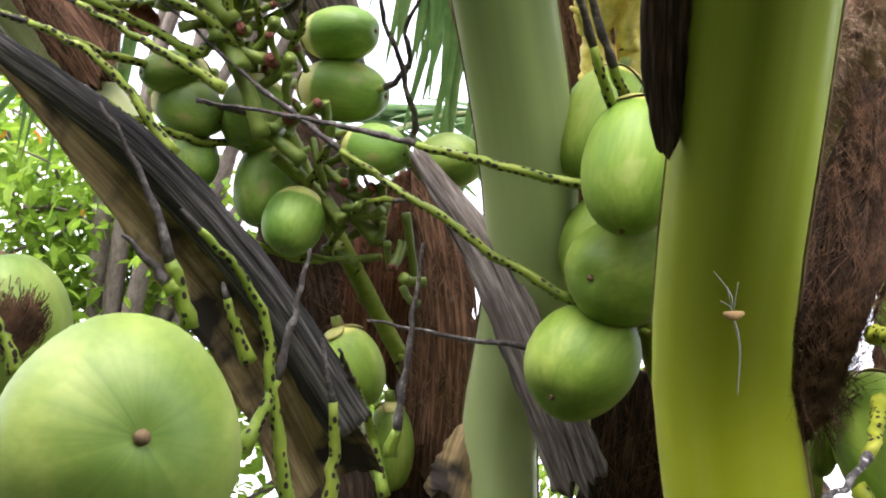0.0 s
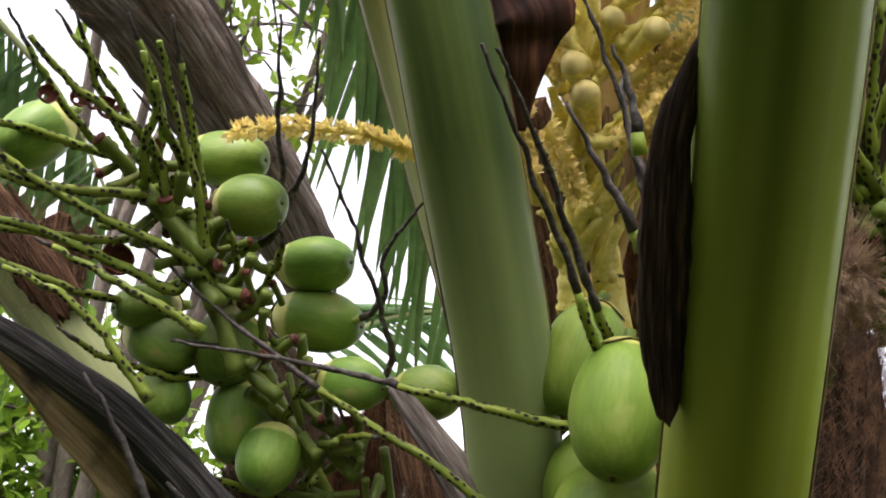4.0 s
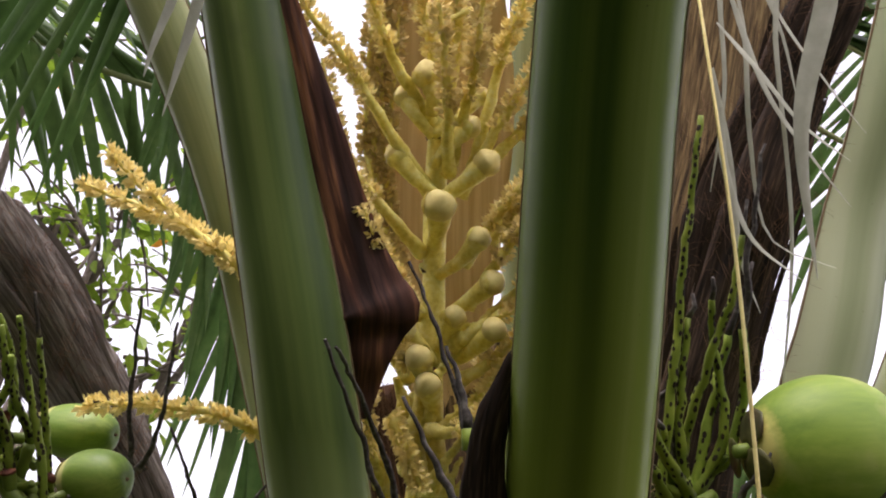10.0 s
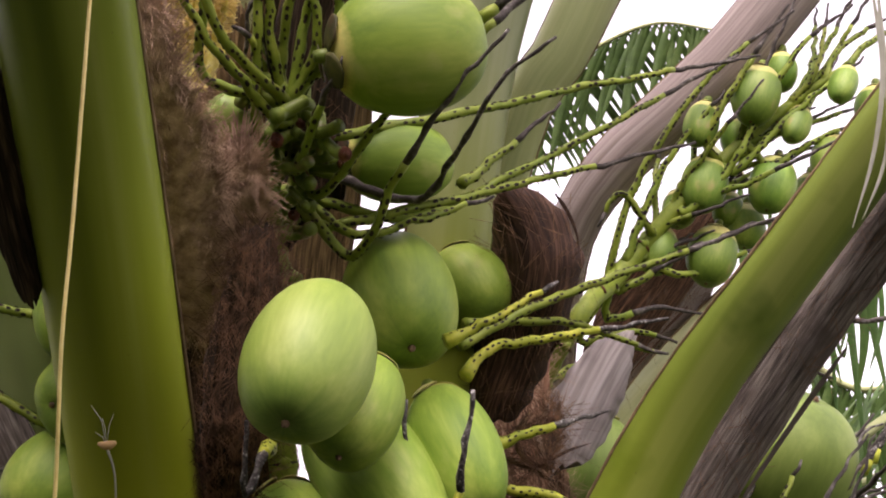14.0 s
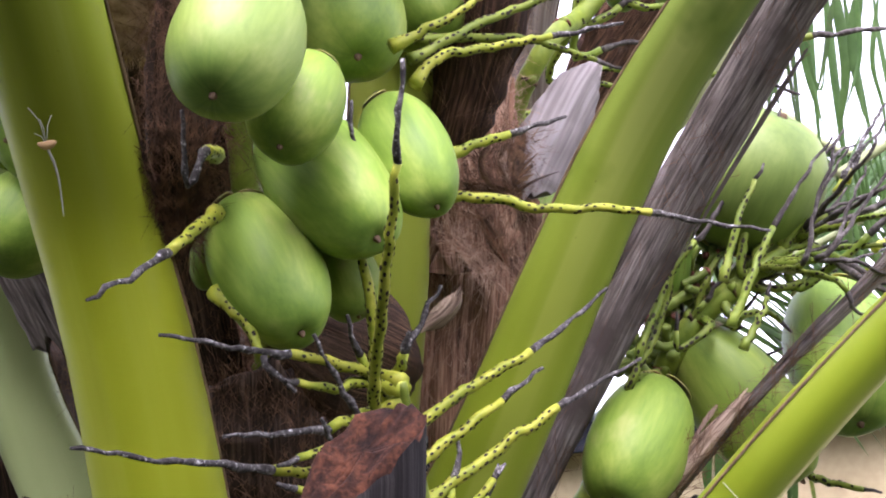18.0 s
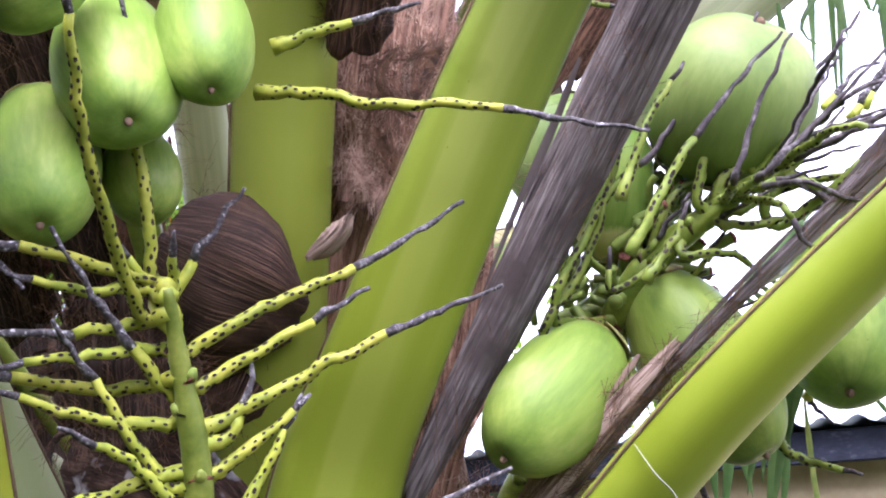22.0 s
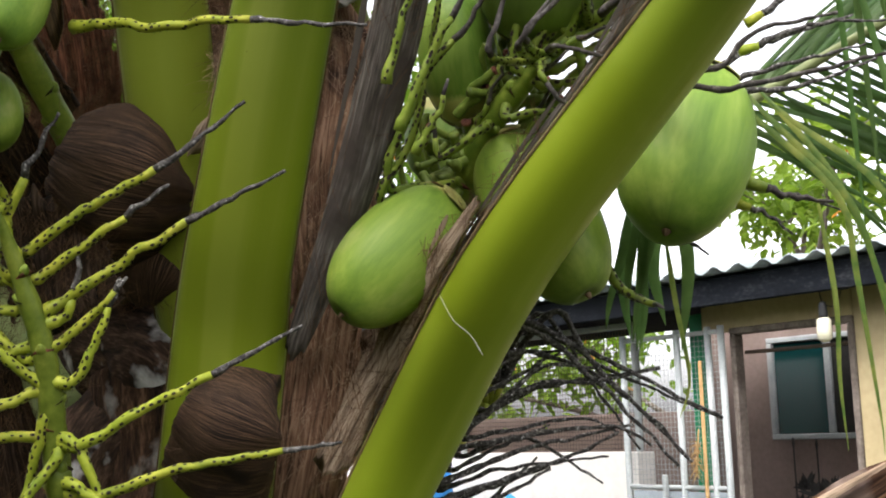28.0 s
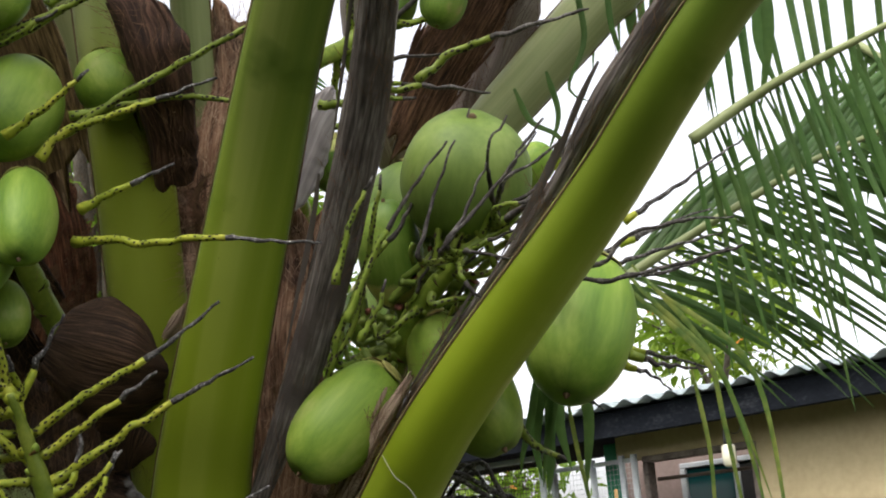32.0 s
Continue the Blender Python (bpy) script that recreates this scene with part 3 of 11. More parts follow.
def nut_mesh(kind):
    """Unit husk along +z (stem end at -0.5, blossom end at +0.5), width 1 at the widest; five slightly different ones."""
    if kind in NUT_MESH:
        return NUT_MESH[kind]
    rnd = random.Random(kind + 11)
    ph, lob, egg = rnd.uniform(0, 6), rnd.uniform(0.025, 0.05), rnd.uniform(-0.08, 0.05)
    verts, faces = [], []
    R, S = 30, 36
    for i in range(R + 1):
        u = i / R
        z = -0.5 * math.cos(math.pi * u)
        r = 0.5 * math.sin(math.pi * u) ** 0.86 * (1 + egg * 2 * z)
        tipq = max(0.0, (u - 0.70) / 0.30) ** 1.5
        if u > 0.9:
            z -= 0.03 * ((u - 0.9) / 0.1) ** 2
        for j in range(S):
            g = 2 * math.pi * j / S
            k = 1 + lob * math.cos(3 * g + ph) * (0.35 + 0.65 * u) + 0.012 * noise.noise(Vector((math.cos(g) * 2, math.sin(g) * 2, z * 3 + kind * 5)))
            k += tipq * (0.07 * math.cos(3 * g + ph + 0.4) + 0.022 * math.cos(9 * g + 2 * ph) + 0.02 * noise.noise(Vector((g * 3, kind, 0.0))))
            verts.append((r * k * math.cos(g), r * k * math.sin(g), z))
    for i in range(R):
        for j in range(S):
            a, b = i * S + j, i * S + (j + 1) % S
            faces.append((a, b, b + S, a + S))
    me = bpy.data.meshes.new("husk")
    me.from_pydata(verts, [], faces)
    for p in me.polygons:
        p.use_smooth = True
    NUT_MESH[kind] = me
    return me


def tepal_verts(n, width, length, turn, seed):
    """One overlapping scale of the cap at the stem end, hugging the husk."""
    verts, faces = [], []
    A, B = 8, 6
    for s in (1.014, 1.0):
        for i in range(A + 1):
            u = i / A
            for j in range(B + 1):
                q = -1 + 2 * j / B
                ang = turn + q * width * (1 - 0.75 * u ** 2.2) * (1 + 0.12 * wob((q * 3, u * 3, seed), 1.0))
                lat = math.pi * (0.02 + length * u)
                r = 0.5 * math.sin(lat) ** 0.80 * s + 0.004
                z = -0.5 * math.cos(lat) - (s - 1) * 0.5
                verts.append((r * math.cos(ang), r * math.sin(ang), z - 0.01))
    k = (A + 1) * (B + 1)
    for i in range(A):
        for j in range(B):
            a = i * (B + 1) + j
            faces.append((a, a + 1, a + B + 2, a + B + 1))
            faces.append((k + a, k + a + B + 1, k + a + B + 2, k + a + 1))
    ring = [j for j in range(B + 1)] + [i * (B + 1) + B for i in range(1, A + 1)] + [A * (B + 1) + j for j in range(B - 1, -1, -1)] + [i * (B + 1) for i in range(A - 1, 0, -1)]
    for a, b in zip(ring, ring[1:] + ring[:1]):
        faces.append((b, a, a + k, b + k))
    return verts, faces


def coconut(stem, tip, width, kind=0, label="smooth light green young coconut hanging in its bunch", cap="green", group="coconuts of the bunch", mat=None, hairs=None):
    a, b = Vector(stem), Vector(tip)
    L = (b - a).length
    root = thing("coconut", a, label, "coconut", group)
    q = (b - a).to_track_quat("Z", "Y").to_matrix().to_4x4()
    m = Matrix.Translation((a + b) / 2) @ q @ Matrix.Rotation(kind * 1.3, 4, "Z") @ Matrix.Diagonal((width, width, L, 1))
    key = (kind % 5, (mat or HUSK).name)
    if key not in NUT_MESH:
        me = nut_mesh(kind % 5).copy()
        me.materials.clear()
        me.materials.append(mat or HUSK)
        NUT_MESH[key] = me
    ob = new("husk", NUT_MESH[key])
    ob.parent = root
    ob.matrix_parent_inverse = root.matrix_world.inverted()
    ob.matrix_basis = m
    # the scar at the blossom end
    vv, ff = [], []
    for r, z in ((0.034, 0.484), (0.024, 0.503), (0.010, 0.512)):
        for j in range(8):
            g = 2 * math.pi * j / 8
            k = r * (1 + 0.25 * wob((g * 3, kind, r * 50), 1.0))
            vv.append(m @ Vector((k * math.cos(g), k * math.sin(g), z)))
    for i in range(2):
        for j in range(8):
            x, y = i * 8 + j, i * 8 + (j + 1) % 8
            ff.append((x, y, y + 8, x + 8))
    ff.append(tuple(16 + j for j in range(8)))
    raw("blossom_scar", vv, ff, SCAR, root, "small brown blossom scar")
    if hairs:                           # a patch of short brown hairs on the husk
        rnd = random.Random(kind + 77)
        vv, ff = [], []
        mid, inv = (a + b) / 2, m.inverted()
        for h in range(1100):
            p = Vector(hairs) + Vector((rnd.gauss(0, 1), 0, rnd.gauss(0, 1))) * width * 0.2
            u = (inv @ p).normalized()
            p = m @ (u * 0.5)
            d = (p - mid).normalized()
            t2 = (Vector((rnd.gauss(0, 0.35), 0, 1)) + d * rnd.uniform(0.15, 0.6)).normalized() * rnd.uniform(0.006, 0.018)
            tube(vv, ff, [p - d * 0.001, p + t2 * 0.5 + d * 0.002, p + t2], 0.0005, 3, False)
        tagged(raw("hair_patch", vv, ff, FIBRE, root, "patch of short red brown hairs"), kind="stuff")
    if cap:
        cm = {"green": TEPAL, "brown": TEPAL_DRY, "leafy": TEPAL_LEAFY}[cap]
        for t in range(3):
            vv, ff = tepal_verts(0, 1.45 if cap == "brown" else 0.98, {"green": 0.19, "brown": 0.15, "leafy": 0.14}[cap], t * 2.1 + kind, kind + t * 0.7)
            if cap == "leafy":          # large loose scales, curling away from the husk
                vv = [(x * 1.03, y * 1.03, z - 0.02 * t) for x, y, z in vv]
            raw("cap_scale", [m @ Vector(v) for v in vv], ff, cm, root)
        vv, ff = [], []
        d = (a - b).normalized()
        tube(vv, ff, [a - d * 0.012, a + d * 0.008, a + d * 0.016], lambda u: 0.009 * (1 - 0.25 * u), 8)
        raw("stem_button", vv, ff, TEPAL_DRY if cap == "brown" else KNOB, root)
    return root


AXES = {}


def spikelet(pts, parent, r=0.0058, dry=0.35, seed=0, dots=True, mat=None):
    """A spent flower branch: slightly zigzag green tube with dark bud scars, its far end dried black. pts run from the stalk outwards."""
    axis = AXES.get(parent.name)
    if axis:                            # grow from the main stalk where it passes close by
        near = min(axis, key=lambda p: (p - Vector(pts[0])).length)
        if 0.012 < (near - Vector(pts[0])).length < 0.2:
            pts = [tuple(near)] + list(pts)
    n = max(10, int(sum((Vector(b[:3]) - Vector(a[:3])).length for a, b in zip(pts, pts[1:])) / 0.012))
    path = [Vector(p) for p in glide(pts, n)]
    rnd = random.Random(seed * 7 + 3)
    for i in range(1, n):
        u = i / n
        path[i] += Vector((wob((u * 11, seed, 0), 1.0), wob((u * 11, seed, 5), 1.0), wob((u * 11, seed, 9), 1.0))) * 0.0045 + Vector((rnd.uniform(-1, 1), rnd.uniform(-1, 1), rnd.uniform(-1, 1))) * 0.0011
    cut = max(2, min(n - 2, int(n * (1 - dry))))
    lichened = mat is None                # the low spent stalk: finer scars, white lichen on the dry ends
    rad = lambda u: r * (1.2 - 0.66 * u + (0.45 if lichened else 0.2) * math.exp(-u * n * 0.9))
    vv, ff = [], []
    if cut >= 2:
        tube(vv, ff, path[:cut + 1], lambda u: rad(u * cut / n) * (1 + 0.06 * math.sin(u * cut * 1.55) + 0.05 * wob((u * cut * 0.9, seed, 4), 1.0)), 7)
        ob = raw("spikelet", vv, ff, mat or SPIKE, parent)
    else:
        ob = parent
    if dry > 0.02:
        vv, ff = [], []
        tube(vv, ff, path[cut:], lambda u: rad(cut / n + u * (1 - cut / n)) * (0.9 - 0.3 * u) * (1 + 0.14 * math.sin(u * (n - cut) * 1.9) + 0.3 * wob((u * (n - cut) * 0.8, seed, 2), 1.0)), 6)
        raw("dry_tip", vv, ff, SPIKE_LICHEN if lichened else SPIKE_DRY, ob if ob is not parent else parent, "shrivelled dark dry end")
    if dots and cut > 4:
        vv, ff = [], []
        s = 0.0
        for i in range(1, cut):
            a, b = path[i - 1], path[i]
            tan = (b - a).normalized()
            f = Vector((0.3, 0.8, 0.5)).cross(tan).normalized()
            g = tan.cross(f)
            for k in range(6 if lichened else 4):
                if rnd.random() < 0.9:
                    ang = i * 2.4 + k * 2.4 + rnd.uniform(-0.3, 0.3)
                    d = f * math.cos(ang) + g * math.sin(ang)
                    e = tan.cross(d)
                    c = a.lerp(b, (k + rnd.random()) / (6 if lichened else 4)) + d * rad(i / n) * 0.99
                    q = r * (rnd.uniform(0.22, 0.36) if lichened else rnd.uniform(0.28, 0.48))
                    base = len(vv)
                    for j in range(6):
                        h = 2 * math.pi * j / 6
                        vv.append(c + tan * math.cos(h) * q * 1.6 + e * math.sin(h) * q)
                    vv.append(c + d * q * 0.5)
                    for j in range(6):
                        ff.append((base + j, base + (j + 1) % 6, base + 6))
        tagged(raw("speckle", vv, ff, DOT, ob, "small black bud scars"), kind="stuff")
    return ob


def bunch(name, pts, label, radius=0.02, mat=None):
    """The main stalk of a bunch, to which spikelets are given as parts."""
    root = thing(name, Vector(pts[0][:3]), label, "fruit stalk")
    vv, ff = [], []
    path = glide(pts, 24)
    tube(vv, ff, glide(pts, 90), lambda u: radius * (1.1 - 0.55 * u - 0.3 * max(0, (u - 0.75) / 0.25) ** 2) * (1 + 0.14 * wob((u * 12, radius * 100, 2), 1.0) + 0.10 * abs(math.sin(u * 40)) + 0.08 * wob((u * 50, 1, radius * 90), 1.0)), 14)
    raw("main_stalk", vv, ff, mat or SPIKE_MID, root)
    AXES[root.name] = [Vector(p[:3]) for p in glide(pts, 90)]
    for i in range(3, 23):
        vv, ff = [], []
        c = Vector(path[i][:3])
        tan = (Vector(path[i + 1][:3]) - c).normalized()
        f = Vector((0.3, 0.8, 0.5)).cross(tan).normalized()
        d = Matrix.Rotation(i * 2.4, 3, tan) @ f
        e = tan.cross(d)
        rr = radius * (1.1 - 0.55 * i / 24)
        tube(vv, ff, [c + d * rr * 0.4, c + d * rr * 0.95 + tan * 0.004, c + d * rr * 1.2 + tan * 0.009], lambda u: rr * (0.62 - 0.42 * u * u), 9)
        stub = raw("branch_stub", vv, ff, mat or SPIKE_MID, root)
        vv, ff = [], []                 # the dry bract below each branch: a thin brown crescent
        for q in range(9):
            g = (q / 8 - 0.5) * 2.2
            w = d * math.cos(g) + e * math.sin(g)
            hgt = rr * 0.5 * math.cos(g * 1.25)
            vv += [c + w * rr * 0.98 - tan * 0.004, c + w * rr * (1.22 + 0.1 * wob((q, i, 2), 1.0)) + tan * (hgt - 0.003), c + w * rr * 1.06 + tan * (hgt - 0.005)]
        for q in range(8):
            for k in range(3):
                a, b = q * 3 + k, q * 3 + (k + 1) % 3
                ff.append((a, b, b + 3, a + 3))
        raw("bract", vv, ff, TEPAL_DRY if i % 3 else KNOB_SCAR, stub, "small dry brown bract")
    return root


def knob(pts, r, parent, seed=0, scar=True):
    """A thick green stub of a fruit branch, flared to a round red brown scar where the nut broke off."""
    path = glide(pts, 10)
    vv, ff = [], []
    tube(vv, ff, path, lambda u: r * (0.85 + 0.16 * u ** 3 + 0.2 * wob((u * 5, seed, 1), 1.0)), 12)
    ob = raw("branch_stub", vv, ff, KNOB, parent)
    if scar:
        a, b = Vector(path[-2][:3]), Vector(path[-1][:3])
        d = (b - a).normalized()
        vv, ff = [], []
        tube(vv, ff, [b - d * 0.002, b + d * 0.002, b + d * 0.0035, b + d * 0.001], lambda u: r * (1.12, 1.0, 0.62, 0.3)[min(3, int(u * 3 + 0.5))], 12)
        raw("scar", vv, ff, KNOB_SCAR, ob, "red brown round scar")
    return ob


def fallen_cap(c, r, out, parent, seed=0):
    """An empty red brown cap left on the branch: three cupped scales."""
    c, o = Vector(c), Vector(out).normalized()
    q = o.to_track_quat("Z", "Y").to_matrix()
    for k in range(3):
        vv, ff = [], []
        for i in range(6):
            for j in range(7):
                g = k * 2.1 + (j / 6 - 0.5) * 2.3 * (1 - 0.3 * (i / 5) ** 2) + seed
                w = r * math.sin(0.25 + 1.5 * i / 5) * (1 + 0.12 * wob((g, i, seed), 1.0))
                vv.append(c + q @ Vector((w * math.cos(g), w * math.sin(g), r * (0.9 * (i / 5) ** 1.6 - 0.3))))
        for i in range(5):
            for j in range(6):
                a = i * 7 + j
                ff.append((a, a + 1, a + 8, a + 7))
        raw("cap_scale", vv, ff, KNOB_SCAR, parent, "red brown dry cap scale")


def flower_spike(pts, parent, bare=0.35, dens=1.0, seed=0, mat=None, r=0.0062):
    """A branch of the flower: thick yellow base, then crowded with small three-petalled male flowers."""
    rnd = random.Random(seed)
    n = 26
    path = [Vector(p[:3]) for p in glide(pts, n)]
    for i in range(1, n):
        path[i] += Vector((wob((i * 0.5, seed, 0), 1.0), wob((i * 0.5, seed, 3), 1.0), wob((i * 0.5, seed, 7), 1.0))) * 0.004
    vv, ff = [], []
    tube(vv, ff, path, lambda u: r * (1.8 - 1.4 * u ** 0.7) * (1 + 0.16 * wob((u * 16, seed, 3), 1.0)), 8)
    ob = raw("spikelet", vv, ff, FLOWER_STALK, parent)
    length = sum((b - a).length for a, b in zip(path, path[1:]))
    vv, ff = [], []
    for k in range(int(length * (1 - bare) * 760 * dens)):
        u = bare + (1 - bare) * rnd.random()
        i = min(n - 1, int(u * n))
        c = path[i].lerp(path[i + 1], u * n - i)
        tan = (path[i + 1] - path[i]).normalized()
        d = Vector((rnd.gauss(0, 1), rnd.gauss(0, 1), rnd.gauss(0, 1)))
        d = (d - tan * tan.dot(d)).normalized()
        o = (d + tan * rnd.uniform(0.1, 0.6)).normalized()
        s = tan.cross(d)
        ln = rnd.uniform(0.0095, 0.0155)
        c = c + d * r * 0.7
        for p in range(3):
            a = p * 2.1 + rnd.uniform(-0.3, 0.3)
            q = (s * math.cos(a) + tan * math.sin(a))
            side = o.cross(q)
            b = len(vv)
            vv += [c, c + o * ln * 0.55 + q * ln * 0.25 + side * ln * 0.26, c + o * ln + q * ln * 0.42, c + o * ln * 0.55 + q * ln * 0.25 - side * ln * 0.26]
            ff += [(b, b + 1, b + 2), (b, b + 2, b + 3)]
    tagged(raw("blossom", vv, ff, mat or FLOWER, ob), kind="stuff")
    return ob


def button(c, r, root_at, parent, seed):
    """A round cream female flower on its short thick neck."""
    c, a = Vector(c), Vector(root_at)
    vv, ff = [], []
    tube(vv, ff, glide([a, a.lerp(c, 0.5) + Vector((0.006 * math.sin(seed * 2.3), -0.006, -0.006)), c], 10), lambda u: r * (0.50 + 0.45 * u ** 2.2 + 0.12 * wob((u * 6, seed, 1), 1.0)), 9)
    ob = raw("button_neck", vv, ff, FLOWER_STALK, parent)
    bm = bmesh.new()
    bmesh.ops.create_uvsphere(bm, u_segments=16, v_segments=10, radius=1)
    d = (c - a).normalized().to_track_quat("Z", "Y").to_matrix()
    for v in bm.verts:
        k = 1 + 0.05 * wob(v.co, 2.0, seed) + 0.05 * math.cos(3 * math.atan2(v.co.y, v.co.x))
        z = v.co.z * 0.92 + (0.16 * max(0, v.co.z - 0.8) / 0.2)
        v.co = c + d @ (Vector((v.co.x * k, v.co.y * k, z)) * r)
    part("button_nut", bm, BUTTON, ob)
    for k in range(3):                  # overlapping scales that cup the flower
        vv, ff = [], []
        for i in range(6):
            u = i / 5
            for j in range(6):
                g = k * 2.1 + seed + (j / 5 - 0.5) * 2.5 * (1 - 0.55 * u ** 2)
                lat = -1.35 + 1.75 * u
                w = r * (1.05 + 0.04 * wob((g, u * 3, seed), 1.0) + 0.02 * k)
                vv.append(c + d @ Vector((w * math.cos(lat) * math.cos(g), w * math.cos(lat) * math.sin(g), w * math.sin(lat) * 0.95)))
        for i in range(5):
            for j in range(5):
                a_ = i * 6 + j
                ff.append((a_, a_ + 1, a_ + 7, a_ + 6))
        raw("scale", vv, ff, FLOWER_STALK if k else BUTTON, ob)
    return ob


def thread(pts, r, label, mat=None):
    vv, ff = [], []
    tube(vv, ff, glide(pts, 40), r, 6)
    return tagged(raw("thread", vv, ff, mat or LEAFLET_DRY), label, "thread")


def husk_bug(top, body, tail):
    """The empty skin of an insect stuck to the stalk."""
    top, body, tail = Vector(top), Vector(body), Vector(tail)
    root = thing("insect_husk", body, "dry pale insect husk stuck to the stalk", "insect husk")
    vv, ff = [], []
    tube(vv, ff, glide([body + Vector((-.008, 0, .002)), body, body + Vector((.009, -.002, .003))], 8), lambda u: 0.0045 * math.sin(0.3 + 2.5 * u), 8)
    raw("body", vv, ff, BAMBOO, root)
    vv, ff = [], []
    tube(vv, ff, glide([body, body.lerp(tail, 0.4) + Vector((.004, -.002, 0)), tail], 12), lambda u: 0.0014 * (1 - 0.5 * u), 5)
    raw("tail", vv, ff, LEAFLET_DRY, root)
    for k, (x, z) in enumerate(((-.017, .038), (-.006, .026), (.004, .03), (-.011, .012))):
        vv, ff = [], []
        tube(vv, ff, [body, body + Vector((x * 0.35, -.005, z * 0.6)), body + Vector((x, -.001, z))], 0.00045, 4)
        raw("leg", vv, ff, LEAFLET_DRY, root)
    return root


def leaf_stump(low_side, high_side, path, label):
    """The stump of a cut leaf stalk: a ribbed body and a rough slanting cut face from low_side to high_side."""
    a, b = Vector(low_side), Vector(high_side)
    root = thing("leaf_stump", Vector(path[-1]), label, "palm leaf stump")
    half = (b - a) / 2
    c0 = (a + b) / 2
    run = glide([tuple(c0)] + list(path), 26)
    down = (Vector(run[3]) - Vector(run[0])).normalized()
    nrm = half.cross(down).normalized()
    verts, faces, uv = [], [], []
    K = 48
    for i in range(27):
        u = i / 26
        flat = half.lerp((half - down * half.dot(down)).normalized() * half.length * 1.05, min(1, u * 3)) * (1 - 0.35 * u)
        for j in range(K):
            g = 2 * math.pi * j / K
            x, y = math.cos(g), math.sin(g)
            rib = 1 + 0.17 * wob((x * 7, 0, 2), 1.0) + 0.10 * wob((x * 19, 0, 5), 1.0)
            p = Vector(run[i]) + flat * math.copysign(abs(x) ** 0.8, x) + nrm * math.copysign(abs(y) ** 0.8, y) * half.length * 0.42 * rib
            if i == 0:
                p -= down * (0.016 * wob((x * 5, y * 5, 3), 1.0) + 0.007 * wob((x * 14, y * 14, 3), 1.0) + 0.030 * y * (1 - 0.45 * x))
            verts.append(p)
            uv.append((x * 0.12 + y * 0.02, u * 0.6))
    for i in range(26):
        for j in range(K):
            k, q = i * K + j, i * K + (j + 1) % K
            faces.append((k, q, q + K, k + K))
    raw("stump_body", verts, faces, STUMP, root, "grey ribbed dry side", uv=uv)
    rings, fv, ff, fuv = 9, [], [], []
    for i in range(rings + 1):
        for j in range(K):
            e = Vector(verts[j])
            p = c0.lerp(e, i / rings) - down * (0.014 * wob((e - c0) * 40 * i / rings, 1.0, 7.0) + 0.003) * (1 if i < rings else 0)
            fv.append(p)
            fuv.append((p.x * 1.0, p.z))
    for i in range(rings):
        for j in range(K):
            k, q = i * K + j, i * K + (j + 1) % K
            ff.append((k, q, q + K, k + K))
    raw("cut_face", fv, ff, RUST, root, "rusty red rotten cut face", uv=fuv)
    return root

# ---- ground ----
bm = bmesh.new()
bmesh.ops.create_grid(bm, x_segments=60, y_segments=60, size=1.0)
for v in bm.verts:
    r = v.co.xy.length
    v.co.xy *= 1 + 400 * r ** 4
    v.co.z = -0.2 + 0.04 * wob((v.co.x, v.co.y, 0), 0.4)
tagged(part("ground", bm, surface("ground_soil", ((0.3, (0.018, 0.030, 0.010)), (0.7, (0.06, 0.055, 0.03))), 2, (1, 1, 1), 0.95, 0.5, 30)), "green and brown garden ground", "ground", kind="structure")


# ---- unseen hedge added behind the walk to cut the light from that side ----
hedge = surface("added_hedge_leaves", ((0.3, (0.015, 0.03, 0.008)), (0.7, (0.05, 0.08, 0.02))), 5, (1, 1, 1), 0.8, 1.0, 25, dist=0.05)
bm = bmesh.new()
bmesh.ops.create_grid(bm, x_segments=90, y_segments=30, size=1.0)
for v in bm.verts:
    g = v.co.x * 2.0
    h = (v.co.y + 1) / 2 * (3.1 - 0.9 * g) - 0.25
    r = 4.2 + 0.5 * wob((g * 4, h, 2), 1.0) + 0.25 * wob((g * 14, h * 3, 5), 1.0) - 0.12 * h
    v.co = Vector((0.6 + 1.35 * r * math.sin(g), 1.2 - r * math.cos(g), h + (0.4 * wob((g * 6, 1, 1), 1.0) if h > 2 else 0)))
hv, hf = [], []
rh = random.Random(21)
spots = [(v.co.copy(), v.normal.copy()) for v in bm.verts]
for k in range(9000):
    c, _ = rh.choice(spots)
    c = c + Vector((rh.gauss(0, 0.12), rh.gauss(0, 0.12), rh.gauss(0, 0.12)))
    d = Vector((rh.gauss(0, 1), rh.gauss(0, 1), rh.gauss(-0.3, 0.8))).normalized() * rh.uniform(0.06, 0.13)
    s = d.cross(Vector((rh.gauss(0, 1), rh.gauss(0, 1), 1))).normalized() * d.length * 0.28
    n0 = len(hv)
    hv += [c, c + d * 0.5 + s, c + d, c + d * 0.5 - s]
    hf.append((n0, n0 + 1, n0 + 2, n0 + 3))
tagged(part("hedge", bm, hedge), "unseen dark green hedge added to block light behind the walk", "hedge", kind="structure")
tagged(raw("added_hedge_foliage", hv, hf, hedge, smooth=False), "loose dark leaves of the added hedge", "hedge leaves", kind="stuff")


